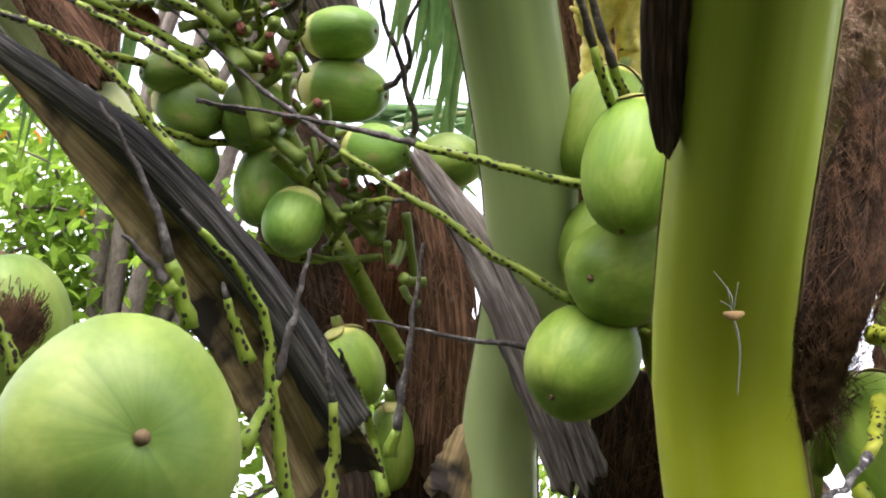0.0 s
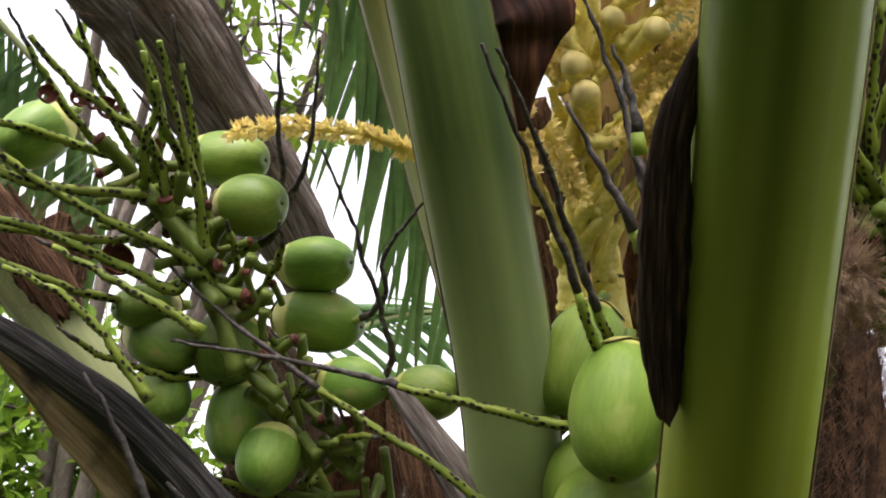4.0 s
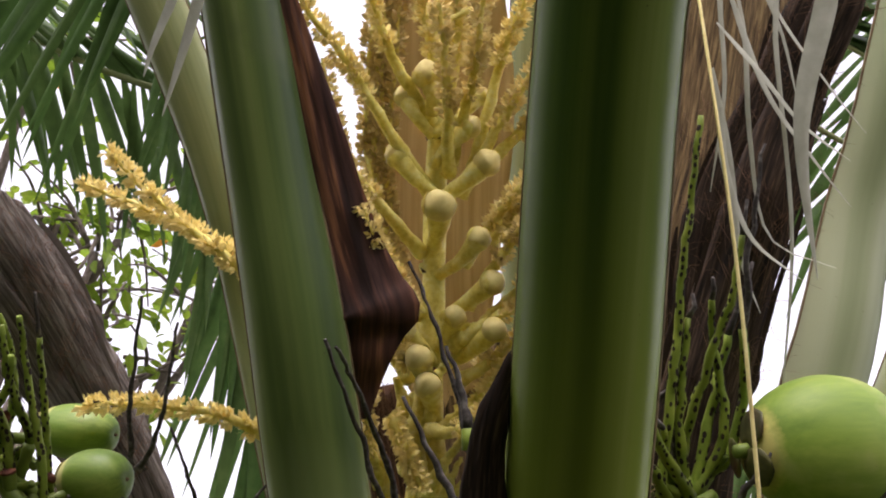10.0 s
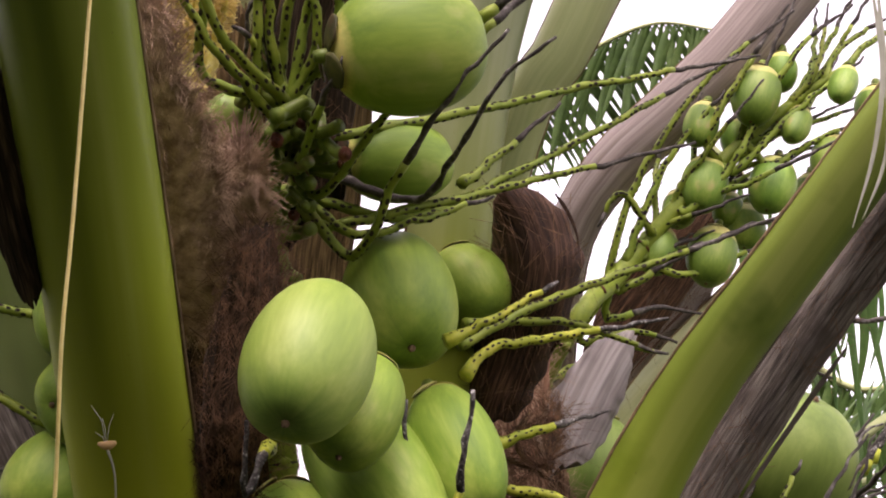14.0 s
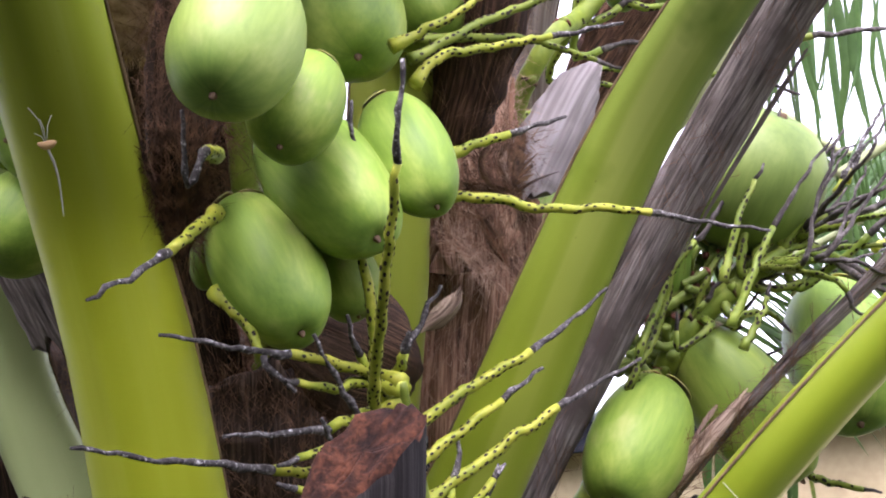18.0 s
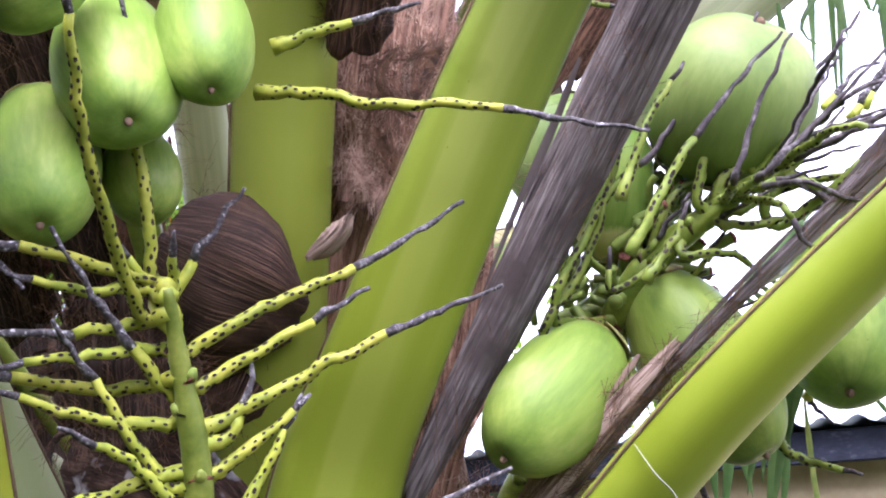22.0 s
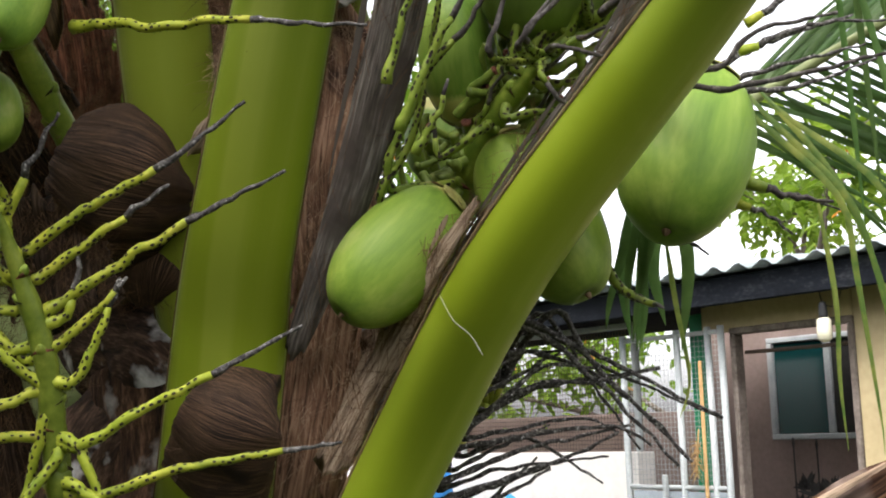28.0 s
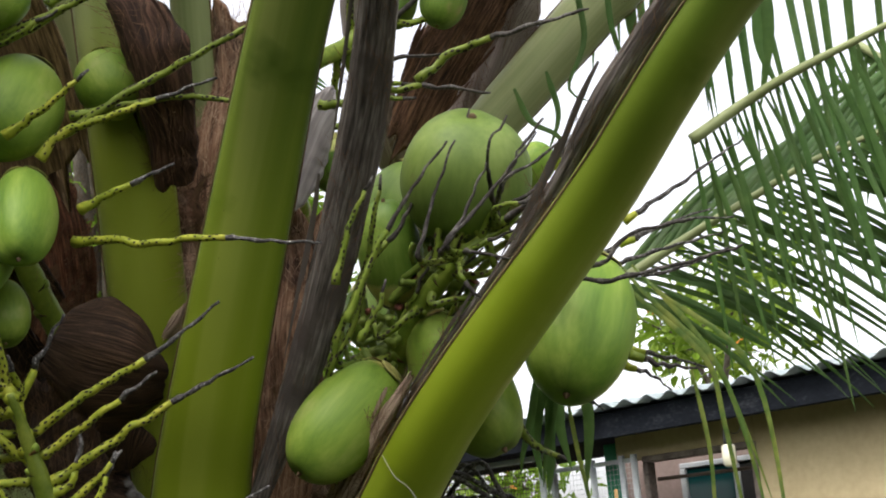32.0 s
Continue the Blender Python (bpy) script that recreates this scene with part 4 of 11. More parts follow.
# ---- leaves ----
def leaf_strip(pts, width, fold=0.35, n=12, out=(0, -1, 0.2)):
    """A narrow folded leaflet: two blades that meet in a midrib."""
    path = glide(pts, n)
    verts, faces = [], []
    for i in range(n + 1):
        u = i / n
        a, b = Vector(path[max(i - 1, 0)][:3]), Vector(path[min(i + 1, n)][:3])
        tan = (b - a).normalized()
        f = Vector(out) - tan * tan.dot(Vector(out))
        if f.length < 1e-4:
            f = tan.orthogonal()
        f.normalize()
        s = tan.cross(f)
        w = width * (0.35 + 0.65 * min(1, u * 5)) * (1 - u ** 3) + 0.0008
        c = Vector(path[i][:3])
        verts += [c + s * w / 2 - f * fold * w / 2, c, c - s * w / 2 - f * fold * w / 2]
    for i in range(n):
        k = i * 3
        faces += [(k, k + 1, k + 4, k + 3), (k + 1, k + 2, k + 5, k + 4)]
    return verts, faces


def frond(rachis, down, up, length, count, label, mat=None, droop=0.35, width=0.028, seed=0, thickness=0.012, joined=False, uneven=0.2):
    """A palm leaf: midrib and two rows of leaflets that run along the vectors down and up and then sag."""
    mat = mat or LEAFLET
    rnd = random.Random(seed + 40)
    root = thing("palm_frond", Vector(rachis[0]), label, "palm leaf")
    path = glide(rachis, 40)
    vv, ff = [], []
    tube(vv, ff, path, lambda u: thickness * (1 - 0.7 * u), 8)
    raw("midrib", vv, ff, PETIOLE_PALE, root)
    jv, jf = [], []
    for row, way in ((0, down), (1, up)):
        if way is None:
            continue
        for k in range(count):
            u = (k + 0.5 + rnd.uniform(-0.2, 0.2)) / count
            c = Vector(path[min(40, int(u * 40))][:3])
            t = (Vector(path[min(40, int(u * 40) + 1)][:3]) - Vector(path[max(0, int(u * 40) - 1)][:3])).normalized()
            d = (Vector(way).normalized() + t * rnd.uniform(0.05, 0.35) + Vector((rnd.uniform(-1, 1), rnd.uniform(-1, 1), rnd.uniform(-1, 1))) * 0.10).normalized()
            ln = length * (0.75 + 0.25 * math.sin(math.pi * u)) * (1 + rnd.uniform(-uneven, uneven * 0.5))
            g = droop * rnd.uniform(0.6, 1.4)
            pts = [c + d * ln * s + Vector((0, 0, -g * ln * s ** 2.2)) for s in (0, 0.3, 0.6, 0.85, 1.0)]
            v, f = leaf_strip(pts, width * rnd.uniform(0.75, 1.15), 0.5 + rnd.uniform(-0.2, 0.3), 9, (rnd.uniform(-0.4, 0.4), -1, rnd.uniform(-0.2, 0.6)))
            if joined:
                b = len(jv)
                jv += v
                jf += [tuple(b + i for i in q) for q in f]
            else:
                raw("leaflet", v, f, mat, root)
    if joined:
        tagged(raw("foliage", jv, jf, mat, root), kind="stuff")
    return root


def single_leaflets(rows, label, mat, width, out=(0, -1, 0.2)):
    """Loose leaflets that hang from a frond above, each a part of it."""
    root = thing("palm_frond", Vector(rows[0][0]), label, "palm leaf")
    for pts in rows:
        v, f = leaf_strip(pts, width, 0.4, 16, out)
        raw("leaflet", v, f, mat, root)
    return root


def tree(base, blobs, label, leaves, size, seed, joined_limbs=True):
    """A broad-leaved tree: tapered trunk, limbs to each cloud of leaves, and leaves of their own shape."""
    rnd = random.Random(seed)
    root = thing("tree", base, label, "tree")
    top = sum((Vector(b[0]) for b in blobs), Vector()) / len(blobs)
    fork = Vector((base[0], base[1], 0)).lerp(Vector((top.x, top.y, 0)), 0.4) + Vector((0, 0, base[2] + (top.z - base[2]) * 0.45))
    vv, ff = [], []
    tube(vv, ff, glide([base, Vector(base).lerp(fork, 0.5) + Vector((0.1, 0.05, 0)), fork], 16), lambda u: 0.16 * (1 - 0.5 * u), 10)
    raw("trunk", vv, ff, BARK, root)
    cv, cf = [], []
    ov, of = [], []
    share = sum(b[2] for b in blobs)
    for c, r, dens in blobs:
        c = Vector(c)
        vv, ff = [], []
        mid = fork.lerp(c, 0.5) + Vector((rnd.uniform(-.2, .2), rnd.uniform(-.2, .2), rnd.uniform(0, .25)))
        tube(vv, ff, glide([fork, mid, c], 14), lambda u: 0.05 * (1 - 0.7 * u), 7)
        twigs = []
        for k in range(9):
            d = Vector((rnd.gauss(0, 1), rnd.gauss(0, 1), rnd.gauss(0, 0.7))).normalized()
            s = c + Vector((rnd.uniform(-.2, .2), rnd.uniform(-.2, .2), rnd.uniform(-.2, .2))) * r
            e = s + d * r * rnd.uniform(0.6, 1.05)
            path = glide([s, s.lerp(e, 0.5) + Vector((rnd.uniform(-.1, .1), rnd.uniform(-.1, .1), rnd.uniform(-.05, .12))) * r, e], 8)
            tube(vv, ff, path, lambda u: 0.011 * (1 - 0.7 * u), 5)
            twigs.append(path)
        raw("limb", vv, ff, BARK, root)
        for k in range(int(leaves * dens / share)):
            p = Vector(rnd.choice(twigs)[rnd.randrange(1, 9)][:3]) + Vector((rnd.gauss(0, 1), rnd.gauss(0, 1), rnd.gauss(0, 1))) * r * 0.22
            d = Vector((rnd.gauss(0, 1), rnd.gauss(0, 1), rnd.gauss(-0.5, 0.7))).normalized()
            s = d.cross(Vector((rnd.gauss(0, 0.6), rnd.gauss(0, 0.6), 1))).normalized()
            nrm = s.cross(d)
            ln = size * rnd.uniform(0.6, 1.25)
            w = ln * rnd.uniform(0.40, 0.52)
            tv, tf = (ov, of) if rnd.random() < 0.012 else (cv, cf)
            b = len(tv)
            tv += [p, p + d * ln * 0.33 + s * w / 2 + nrm * 0.06 * ln, p + d * ln * 0.72 + s * w * 0.36 + nrm * 0.03 * ln, p + d * ln - nrm * 0.08 * ln, p + d * ln * 0.72 - s * w * 0.36 + nrm * 0.03 * ln, p + d * ln * 0.33 - s * w / 2 + nrm * 0.06 * ln, p + d * ln * 0.5 - nrm * 0.02 * ln]
            tf += [(b, b + 1, b + 6), (b + 1, b + 2, b + 6), (b + 2, b + 3, b + 6), (b + 3, b + 4, b + 6), (b + 4, b + 5, b + 6), (b + 5, b, b + 6)]
    tagged(raw("crown", cv, cf, TREE_LEAF, root, smooth=False), kind="stuff")
    if of:
        tagged(raw("old_foliage", ov, of, TREE_LEAF_OLD, root, "orange withered leaves", smooth=False), kind="stuff")
    return root


# ---- the house beyond the palm ----
HO, HU = Vector((1.013, 6.434, 0.0)), Vector((0.8192, -0.5736, 0.0))
HN = Vector((0.5736, 0.8192, 0.0))


def at(s, back, z):
    """A place on the house: s along the front, back behind it, z up."""
    return HO + HU * s + HN * back + Vector((0, 0, z))


def slab(s0, s1, b0, b1, z0, z1, name, mat, parent=None, label="", bevel=0.006):
    bm = bmesh.new()
    bmesh.ops.create_cube(bm, size=1.0)
    for v in bm.verts:
        v.co = at(s0 if v.co.x < 0 else s1, b0 if v.co.y < 0 else b1, z0 if v.co.z < 0 else z1)
    bmesh.ops.bevel(bm, geom=list(bm.edges), offset=min(bevel, 0.3 * min(s1 - s0, b1 - b0, z1 - z0)), segments=1, affect="EDGES")
    bmesh.ops.recalc_face_normals(bm, faces=bm.faces)
    return part(name, bm, mat, parent, label, smooth=False)


CREAM = surface("cream_wall_paint", ((0.3, (0.38, 0.305, 0.165)), (0.7, (0.52, 0.43, 0.25))), 2, (1, 1, 1), 0.85, 0.15, 30, blotch=((0.28, 0.22, 0.12), 2.5, 0.64))
WHITE_WALL = surface("white_wall_paint", ((0.3, (0.60, 0.57, 0.52)), (0.7, (0.76, 0.73, 0.68))), 2, (1, 1, 1), 0.85, 0.15, 30, blotch=((0.44, 0.40, 0.34), 2.5, 0.66))
PINK_WALL = surface("dull_pink_wall", ((0.35, (0.19, 0.142, 0.118)), (0.65, (0.265, 0.20, 0.172))), 2, (1, 1, 1), 0.85, 0.1, 30)
ROOFING = surface("grey_roof_sheet", ((0.3, (0.16, 0.20, 0.20)), (0.7, (0.34, 0.38, 0.38))), 4, (1, 1, 1), 0.6, 0.2, 40)
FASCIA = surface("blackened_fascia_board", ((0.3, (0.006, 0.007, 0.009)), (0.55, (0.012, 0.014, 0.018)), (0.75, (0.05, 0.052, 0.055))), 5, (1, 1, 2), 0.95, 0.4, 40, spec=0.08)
DOOR_FRAME = surface("dark_brown_frame", ((0.3, (0.03, 0.02, 0.015)), (0.7, (0.10, 0.07, 0.05))), 10, (1, 1, 1), 0.6, 0.2)
WEATHERED_FRAME = surface("weathered_frame", ((0.35, (0.10, 0.08, 0.065)), (0.65, (0.24, 0.20, 0.17))), 10, (1, 1, 1), 0.7, 0.3)
STEEL = surface("grey_painted_steel", ((0.3, (0.28, 0.31, 0.31)), (0.7, (0.46, 0.48, 0.47))), 8, (1, 1, 1), 0.5, 0.1)
PANEL = surface("grey_gate_panel", ((0.3, (0.22, 0.26, 0.29)), (0.7, (0.34, 0.38, 0.40))), 4, (1, 1, 1), 0.5, 0.1)
GREEN_PAINT = surface("green_painted_board", ((0.3, (0.01, 0.13, 0.06)), (0.7, (0.02, 0.24, 0.11))), 8, (1, 1, 1), 0.5, 0.1)
# Shade given as a near-black colour: the open sash and the doorway plants.
SHADE_BLACK = surface("shade_black", ((0.3, (0.012, 0.012, 0.012)), (0.7, (0.035, 0.033, 0.03))), 3, (1, 1, 1), 0.9, 0.0)
CLOTH = surface("blue_cloth", ((0.3, (0.02, 0.16, 0.45)), (0.7, (0.05, 0.30, 0.65))), 8, (1, 1, 1), 0.7, 0.2)
BAMBOO = surface("bamboo", ((0.3, (0.30, 0.18, 0.07)), (0.7, (0.46, 0.30, 0.13))), 20, (1, 1, 1), 0.6, 0.2)
BULB = surface("milky_bulb", ((0.3, (0.60, 0.58, 0.42)), (0.7, (0.72, 0.70, 0.55))), 8, (1, 1, 1), 0.25, 0.0)
RED_BLOOM = surface("dark_red_bloom", ((0.35, (0.03, 0.012, 0.012)), (0.65, (0.10, 0.03, 0.03))), 20, (1, 1, 1), 0.8, 0.1)
SOCKET = surface("black_socket", ((0.3, (0.012, 0.012, 0.012)), (0.7, (0.03, 0.03, 0.03))), 8, (1, 1, 1), 0.5, 0.0)
GLASS, gn, gl, gb = material("tinted_window_glass")
gb.inputs["Base Color"].default_value, gb.inputs["Roughness"].default_value = (0.005, 0.04, 0.04, 1), 0.08
gb.inputs["Specular IOR Level"].default_value = 0.5

tagged(slab(0.75, 4.5, 0, 0.06, -0.2, 2.07, "wall_front", CREAM), "cream painted house wall beside the doorway", "wall", kind="structure")
tagged(slab(-0.19, 0.75, 0, 0.06, 1.87, 2.07, "wall_lintel", CREAM), "cream painted wall above the doorway", "wall", kind="structure")
tagged(slab(-5.5, -0.72, 0, 0.15, -0.2, 1.24, "wall_low", WHITE_WALL), "white painted low wall under the wire window", "wall", kind="structure")
tagged(slab(-5.5, -2.0, 2.4, 2.5, -0.2, 1.5, "wall_back", PINK_WALL), "dull pink wall inside the porch", "wall", kind="structure")
tagged(slab(-2.0, 4.5, 2.15, 2.25, -0.2, 2.3, "wall_inner", PINK_WALL), "dull pink inner wall", "wall", kind="structure")
tagged(slab(-5.5, -5.35, 0.16, 2.4, -0.2, 2.3, "wall_side", PINK_WALL), "dull pink side wall", "wall", kind="structure")
tagged(slab(4.4, 4.5, 0.16, 2.14, -0.2, 2.3, "wall_end", CREAM), "cream end wall", "wall", kind="structure")
tagged(slab(-5.5, 4.5, 0, 2.5, -0.3, -0.18, "floor", PINK_WALL), "worn cement floor of the house", "floor", kind="structure")

roof = thing("roof", at(0, 0, 2.2), "grey corrugated roof with a blackened fascia board", "roof", kind="structure")
vv, ff = [], []
NR = 420
for i in range(NR + 1):
    s = -5.9 + 10.8 * i / NR
    w = 0.018 * math.sin(2 * math.pi * s / 0.076 * 0.5)
    for b, z in ((-0.33, 2.15), (1.75, 2.33)):
        for h in (0.0, 0.006):
            vv.append(at(s, b, z + w + h))
for i in range(NR):
    a, c = i * 4, (i + 1) * 4
    ff += [(a + 1, c + 1, c + 3, a + 3), (a, a + 2, c + 2, c), (a, c, c + 1, a + 1), (a + 2, a + 3, c + 3, c + 2)]
raw("roof_sheet", vv, ff, ROOFING, roof)
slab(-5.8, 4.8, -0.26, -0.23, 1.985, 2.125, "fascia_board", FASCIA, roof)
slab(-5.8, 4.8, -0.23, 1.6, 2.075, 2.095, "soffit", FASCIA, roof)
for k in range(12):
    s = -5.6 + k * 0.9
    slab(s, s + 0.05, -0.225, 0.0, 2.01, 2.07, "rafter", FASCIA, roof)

door = tagged(thing("door_1", at(0.4, 0, 1), "open doorway with a dark brown wooden frame", "door"), kind="structure")
slab(0.0, 0.035, -0.01, 0.065, -0.18, 1.85, "door_jamb", WEATHERED_FRAME, door)
slab(0.715, 0.75, -0.01, 0.065, -0.18, 1.85, "door_jamb", WEATHERED_FRAME, door)
slab(0.0, 0.75, -0.012, 0.07, 1.85, 1.885, "door_head", WEATHERED_FRAME, door)
slab(0.036, 0.714, 0.06, 0.085, 1.745, 1.765, "cross_bar", DOOR_FRAME, door)

win = tagged(thing("window_1", at(-0.8, 2.1, 1.6), "dark tinted window with a grey frame", "window"), kind="structure")
slab(-1.38, -0.64, 2.09, 2.145, 1.95, 1.99, "window_frame", STEEL, win)
slab(-1.38, -0.64, 2.09, 2.145, 1.26, 1.30, "window_frame", STEEL, win)
slab(-1.38, -1.33, 2.09, 2.145, 1.301, 1.949, "window_frame", STEEL, win)
slab(-0.90, -0.85, 2.09, 2.145, 1.301, 1.949, "window_frame", STEEL, win)
slab(-0.68, -0.64, 2.09, 2.145, 1.301, 1.949, "window_frame", STEEL, win)
slab(-1.328, -0.902, 2.11, 2.125, 1.302, 1.948, "pane", GLASS, win)
# dark slab in place of the unlit opening, not glass
slab(-0.848, -0.682, 2.11, 2.125, 1.302, 1.948, "pane", SHADE_BLACK, win)

gate = thing("wire_gate", at(-0.3, 0, 1), "grey steel gate with wire mesh above a sheet panel", "gate")
for s in (-0.72, -0.31, -0.09, 0.0):
    vv, ff = [], []
    tube(vv, ff, [at(s - 0.012, -0.06, -0.18), at(s - 0.012, -0.06, 1.90)], 0.019, 10)
    raw("post", vv, ff, STEEL, gate)
for z in (1.05, 1.87):
    vv, ff = [], []
    tube(vv, ff, [at(-0.72, -0.06, z), at(-0.01, -0.06, z)], 0.014, 8)
    raw("rail", vv, ff, STEEL, gate)
slab(-0.70, -0.03, -0.065, -0.055, -0.1, 1.03, "sheet_panel", PANEL, gate)
vv, ff = [], []
for k in range(25):
    s = -0.71 + k * 0.0285
    tube(vv, ff, [at(s, -0.06, 1.05), at(s, -0.06, 1.87)], 0.0012, 4, False)
for k in range(29):
    z = 1.06 + k * 0.0285
    tube(vv, ff, [at(-0.72, -0.059, z), at(-0.01, -0.059, z)], 0.0012, 4, False)
tagged(raw("wire_mesh", vv, ff, STEEL, gate), kind="stuff")
slab(-0.455, -0.425, -0.10, -0.07, 0.98, 1.12, "latch", STEEL, gate)

netting = thing("wire_window", at(-1.5, 0, 1.5), "dark wire netting over the porch opening", "window screen")
vv, ff = [], []
for k in range(130):
    s = -4.0 + k * 0.0255
    tube(vv, ff, [at(s, 0.05, 1.25), at(s, 0.05, 1.95)], 0.0021, 3, False)
for k in range(28):
    z = 1.26 + k * 0.0255
    tube(vv, ff, [at(-4.0, 0.051, z), at(-0.73, 0.051, z)], 0.0021, 3, False)
tagged(raw("wire_mesh", vv, ff, DOOR_FRAME, netting), kind="stuff")
for s in (-4.0, -2.4, -0.76):
    slab(s, s + 0.035, 0.03, 0.07, 1.241, 1.99, "post", STEEL, netting)
slab(-4.0, -0.72, 0.03, 0.07, 1.955, 1.99, "rail", STEEL, netting)
tagged(slab(-0.30, -0.20, 0.02, 0.05, 0.4, 1.985, "green_board", GREEN_PAINT), "narrow green painted upright board by the gate", "board")
vv, ff = [], []
tube(vv, ff, [at(-0.16, -0.08, -0.18), at(-0.14, -0.09, 1.72)], 0.011, 8)
tagged(raw("bamboo_pole", vv, ff, BAMBOO), "thin bamboo pole leaning on the gate", "pole")

lamp = thing("hanging_lamp", at(0.72, -0.20, 2.073), "white light bulb hanging from a black socket", "lamp")
vv, ff = [], []
tube(vv, ff, glide([at(0.70, -0.20, 2.073), at(0.71, -0.20, 2.0), at(0.725, -0.20, 1.93)], 8), 0.0035, 6)
tube(vv, ff, glide([at(0.725, -0.20, 1.93), at(0.80, -0.20, 1.92), at(0.86, -0.20, 2.073)], 10), 0.0025, 5)
raw("cable", vv, ff, SOCKET, lamp)
vv, ff = [], []
tube(vv, ff, [at(0.725, -0.20, z) for z in (1.94, 1.925, 1.88, 1.865)], lambda u: 0.016 + 0.008 * u, 12)
raw("socket", vv, ff, SOCKET, lamp)
vv, ff = [], []
tube(vv, ff, [at(0.725, -0.20, z) for z in (1.868, 1.855, 1.80, 1.765, 1.752)], lambda u: (0.020, 0.034, 0.036, 0.033, 0.018)[round(u * 4)], 16)
raw("bulb", vv, ff, BULB, lamp)

tuft = thing("dried_flower_tuft", at(-0.17, -0.2, 1.3), "brown dried tuft hanging on the gate", "ornament")
vv, ff = [], []
rt = random.Random(4)
for k in range(90):
    z = rt.uniform(1.12, 1.30)
    c = at(-0.17, -0.13, z)
    d = Vector((rt.uniform(-1, 1), rt.uniform(-1, 1), rt.uniform(-1.2, 0.2))) * 0.045
    tube(vv, ff, [c, c + d * 0.6, c + d + Vector((0, 0, -0.01))], lambda u: 0.003 * (1 - 0.8 * u), 4)
tube(vv, ff, [at(-0.17, -0.10, 1.36), at(-0.17, -0.13, 1.12)], 0.004, 5)
raw("tuft", vv, ff, BAMBOO, tuft)

pots = thing("potted_succulent", at(0.2, 0.9, 1.1), "potted plants with upright buds inside the doorway, coloured as dark silhouettes", "plant")
for k in range(18):
    s0, z0 = -0.04 + 0.038 * k, rt.uniform(0.84, 1.04)
    vv, ff = [], []
    for h in range(22):
        g, e = rt.uniform(0, 6.3), rt.uniform(0.2, 1.4)
        d = Vector((math.cos(g) * math.cos(e), math.sin(g) * math.cos(e), math.sin(e))) * rt.uniform(0.06, 0.12)
        c = at(s0, 0.55 + 0.02 * (k % 3), z0)
        v, f = leaf_strip([c, c + d * 0.6, c + d + Vector((0, 0, -0.012))], 0.03, 0.4, 4, (0, -1, 0.6))
        ff += [tuple(q + len(vv) for q in t) for t in f]
        vv += v
    # leaves below 12 take the shade colour, so they read as silhouettes
    tagged(raw("rosette", vv, ff, SHADE_BLACK if k < 12 else RED_BLOOM, pots), kind="stuff")
vv, ff = [], []
for s, h in ((-0.02, 1.30), (0.13, 1.29)):
    tube(vv, ff, [at(s, 0.5, 0.9), at(s, 0.5, h - 0.06), at(s, 0.5, h - 0.03), at(s, 0.5, h)], lambda u: 0.005 if u < 0.5 else 0.017 * (1.2 - u), 7)
raw("bud_stem", vv, ff, SHADE_BLACK, pots)
slab(-0.05, 0.6, 0.45, 0.85, -0.18, 0.85, "stand", DOOR_FRAME, pots)

cloth = thing("blue_sheet", at(-2.2, -0.25, 1.0), "bright blue plastic sheet draped on the low wall", "sheet")
v, f = leaf_strip([at(-1.75, -0.12, 0.98), at(-1.62, -0.16, 0.86), at(-1.45, -0.2, 0.74), at(-1.3, -0.22, 0.4)], 0.16, 0.5, 14, (-0.4, -1, 0.3))
raw("sheet", v, f, CLOTH, cloth)
bin_ = thing("blue_drum", at(-2.35, -0.3, 0.6), "blue plastic drum with a red lid by the wall", "drum")
vv, ff = [], []
tube(vv, ff, [at(-2.35, -0.35, z) for z in (-0.18, 0.1, 0.5, 1.0, 1.18)], lambda u: 0.20 + 0.02 * math.sin(u * 3.1), 24)
raw("body", vv, ff, CLOTH, bin_)

# ---- things placed round the crown ----

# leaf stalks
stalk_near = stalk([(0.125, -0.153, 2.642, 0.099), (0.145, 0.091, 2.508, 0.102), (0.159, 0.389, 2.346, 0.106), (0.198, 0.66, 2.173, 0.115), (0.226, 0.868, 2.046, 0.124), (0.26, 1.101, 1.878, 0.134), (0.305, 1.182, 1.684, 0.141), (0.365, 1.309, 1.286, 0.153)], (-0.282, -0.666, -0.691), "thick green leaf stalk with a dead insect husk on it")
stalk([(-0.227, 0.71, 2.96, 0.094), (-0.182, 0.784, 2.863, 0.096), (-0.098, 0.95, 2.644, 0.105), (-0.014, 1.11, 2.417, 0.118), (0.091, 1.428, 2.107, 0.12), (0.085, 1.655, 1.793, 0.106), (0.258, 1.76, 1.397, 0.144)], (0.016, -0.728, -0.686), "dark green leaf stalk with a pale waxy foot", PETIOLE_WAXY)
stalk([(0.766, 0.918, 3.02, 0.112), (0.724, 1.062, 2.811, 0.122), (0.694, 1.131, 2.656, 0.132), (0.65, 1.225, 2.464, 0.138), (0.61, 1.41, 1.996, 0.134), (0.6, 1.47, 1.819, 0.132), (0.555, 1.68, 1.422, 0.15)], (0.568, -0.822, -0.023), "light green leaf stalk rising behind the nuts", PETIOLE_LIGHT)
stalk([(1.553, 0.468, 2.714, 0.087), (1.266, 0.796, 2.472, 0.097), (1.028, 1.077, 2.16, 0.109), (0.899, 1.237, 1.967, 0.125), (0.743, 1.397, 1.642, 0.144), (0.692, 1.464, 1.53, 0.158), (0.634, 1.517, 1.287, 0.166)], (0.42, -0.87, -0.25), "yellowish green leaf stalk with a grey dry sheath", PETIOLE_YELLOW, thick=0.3)
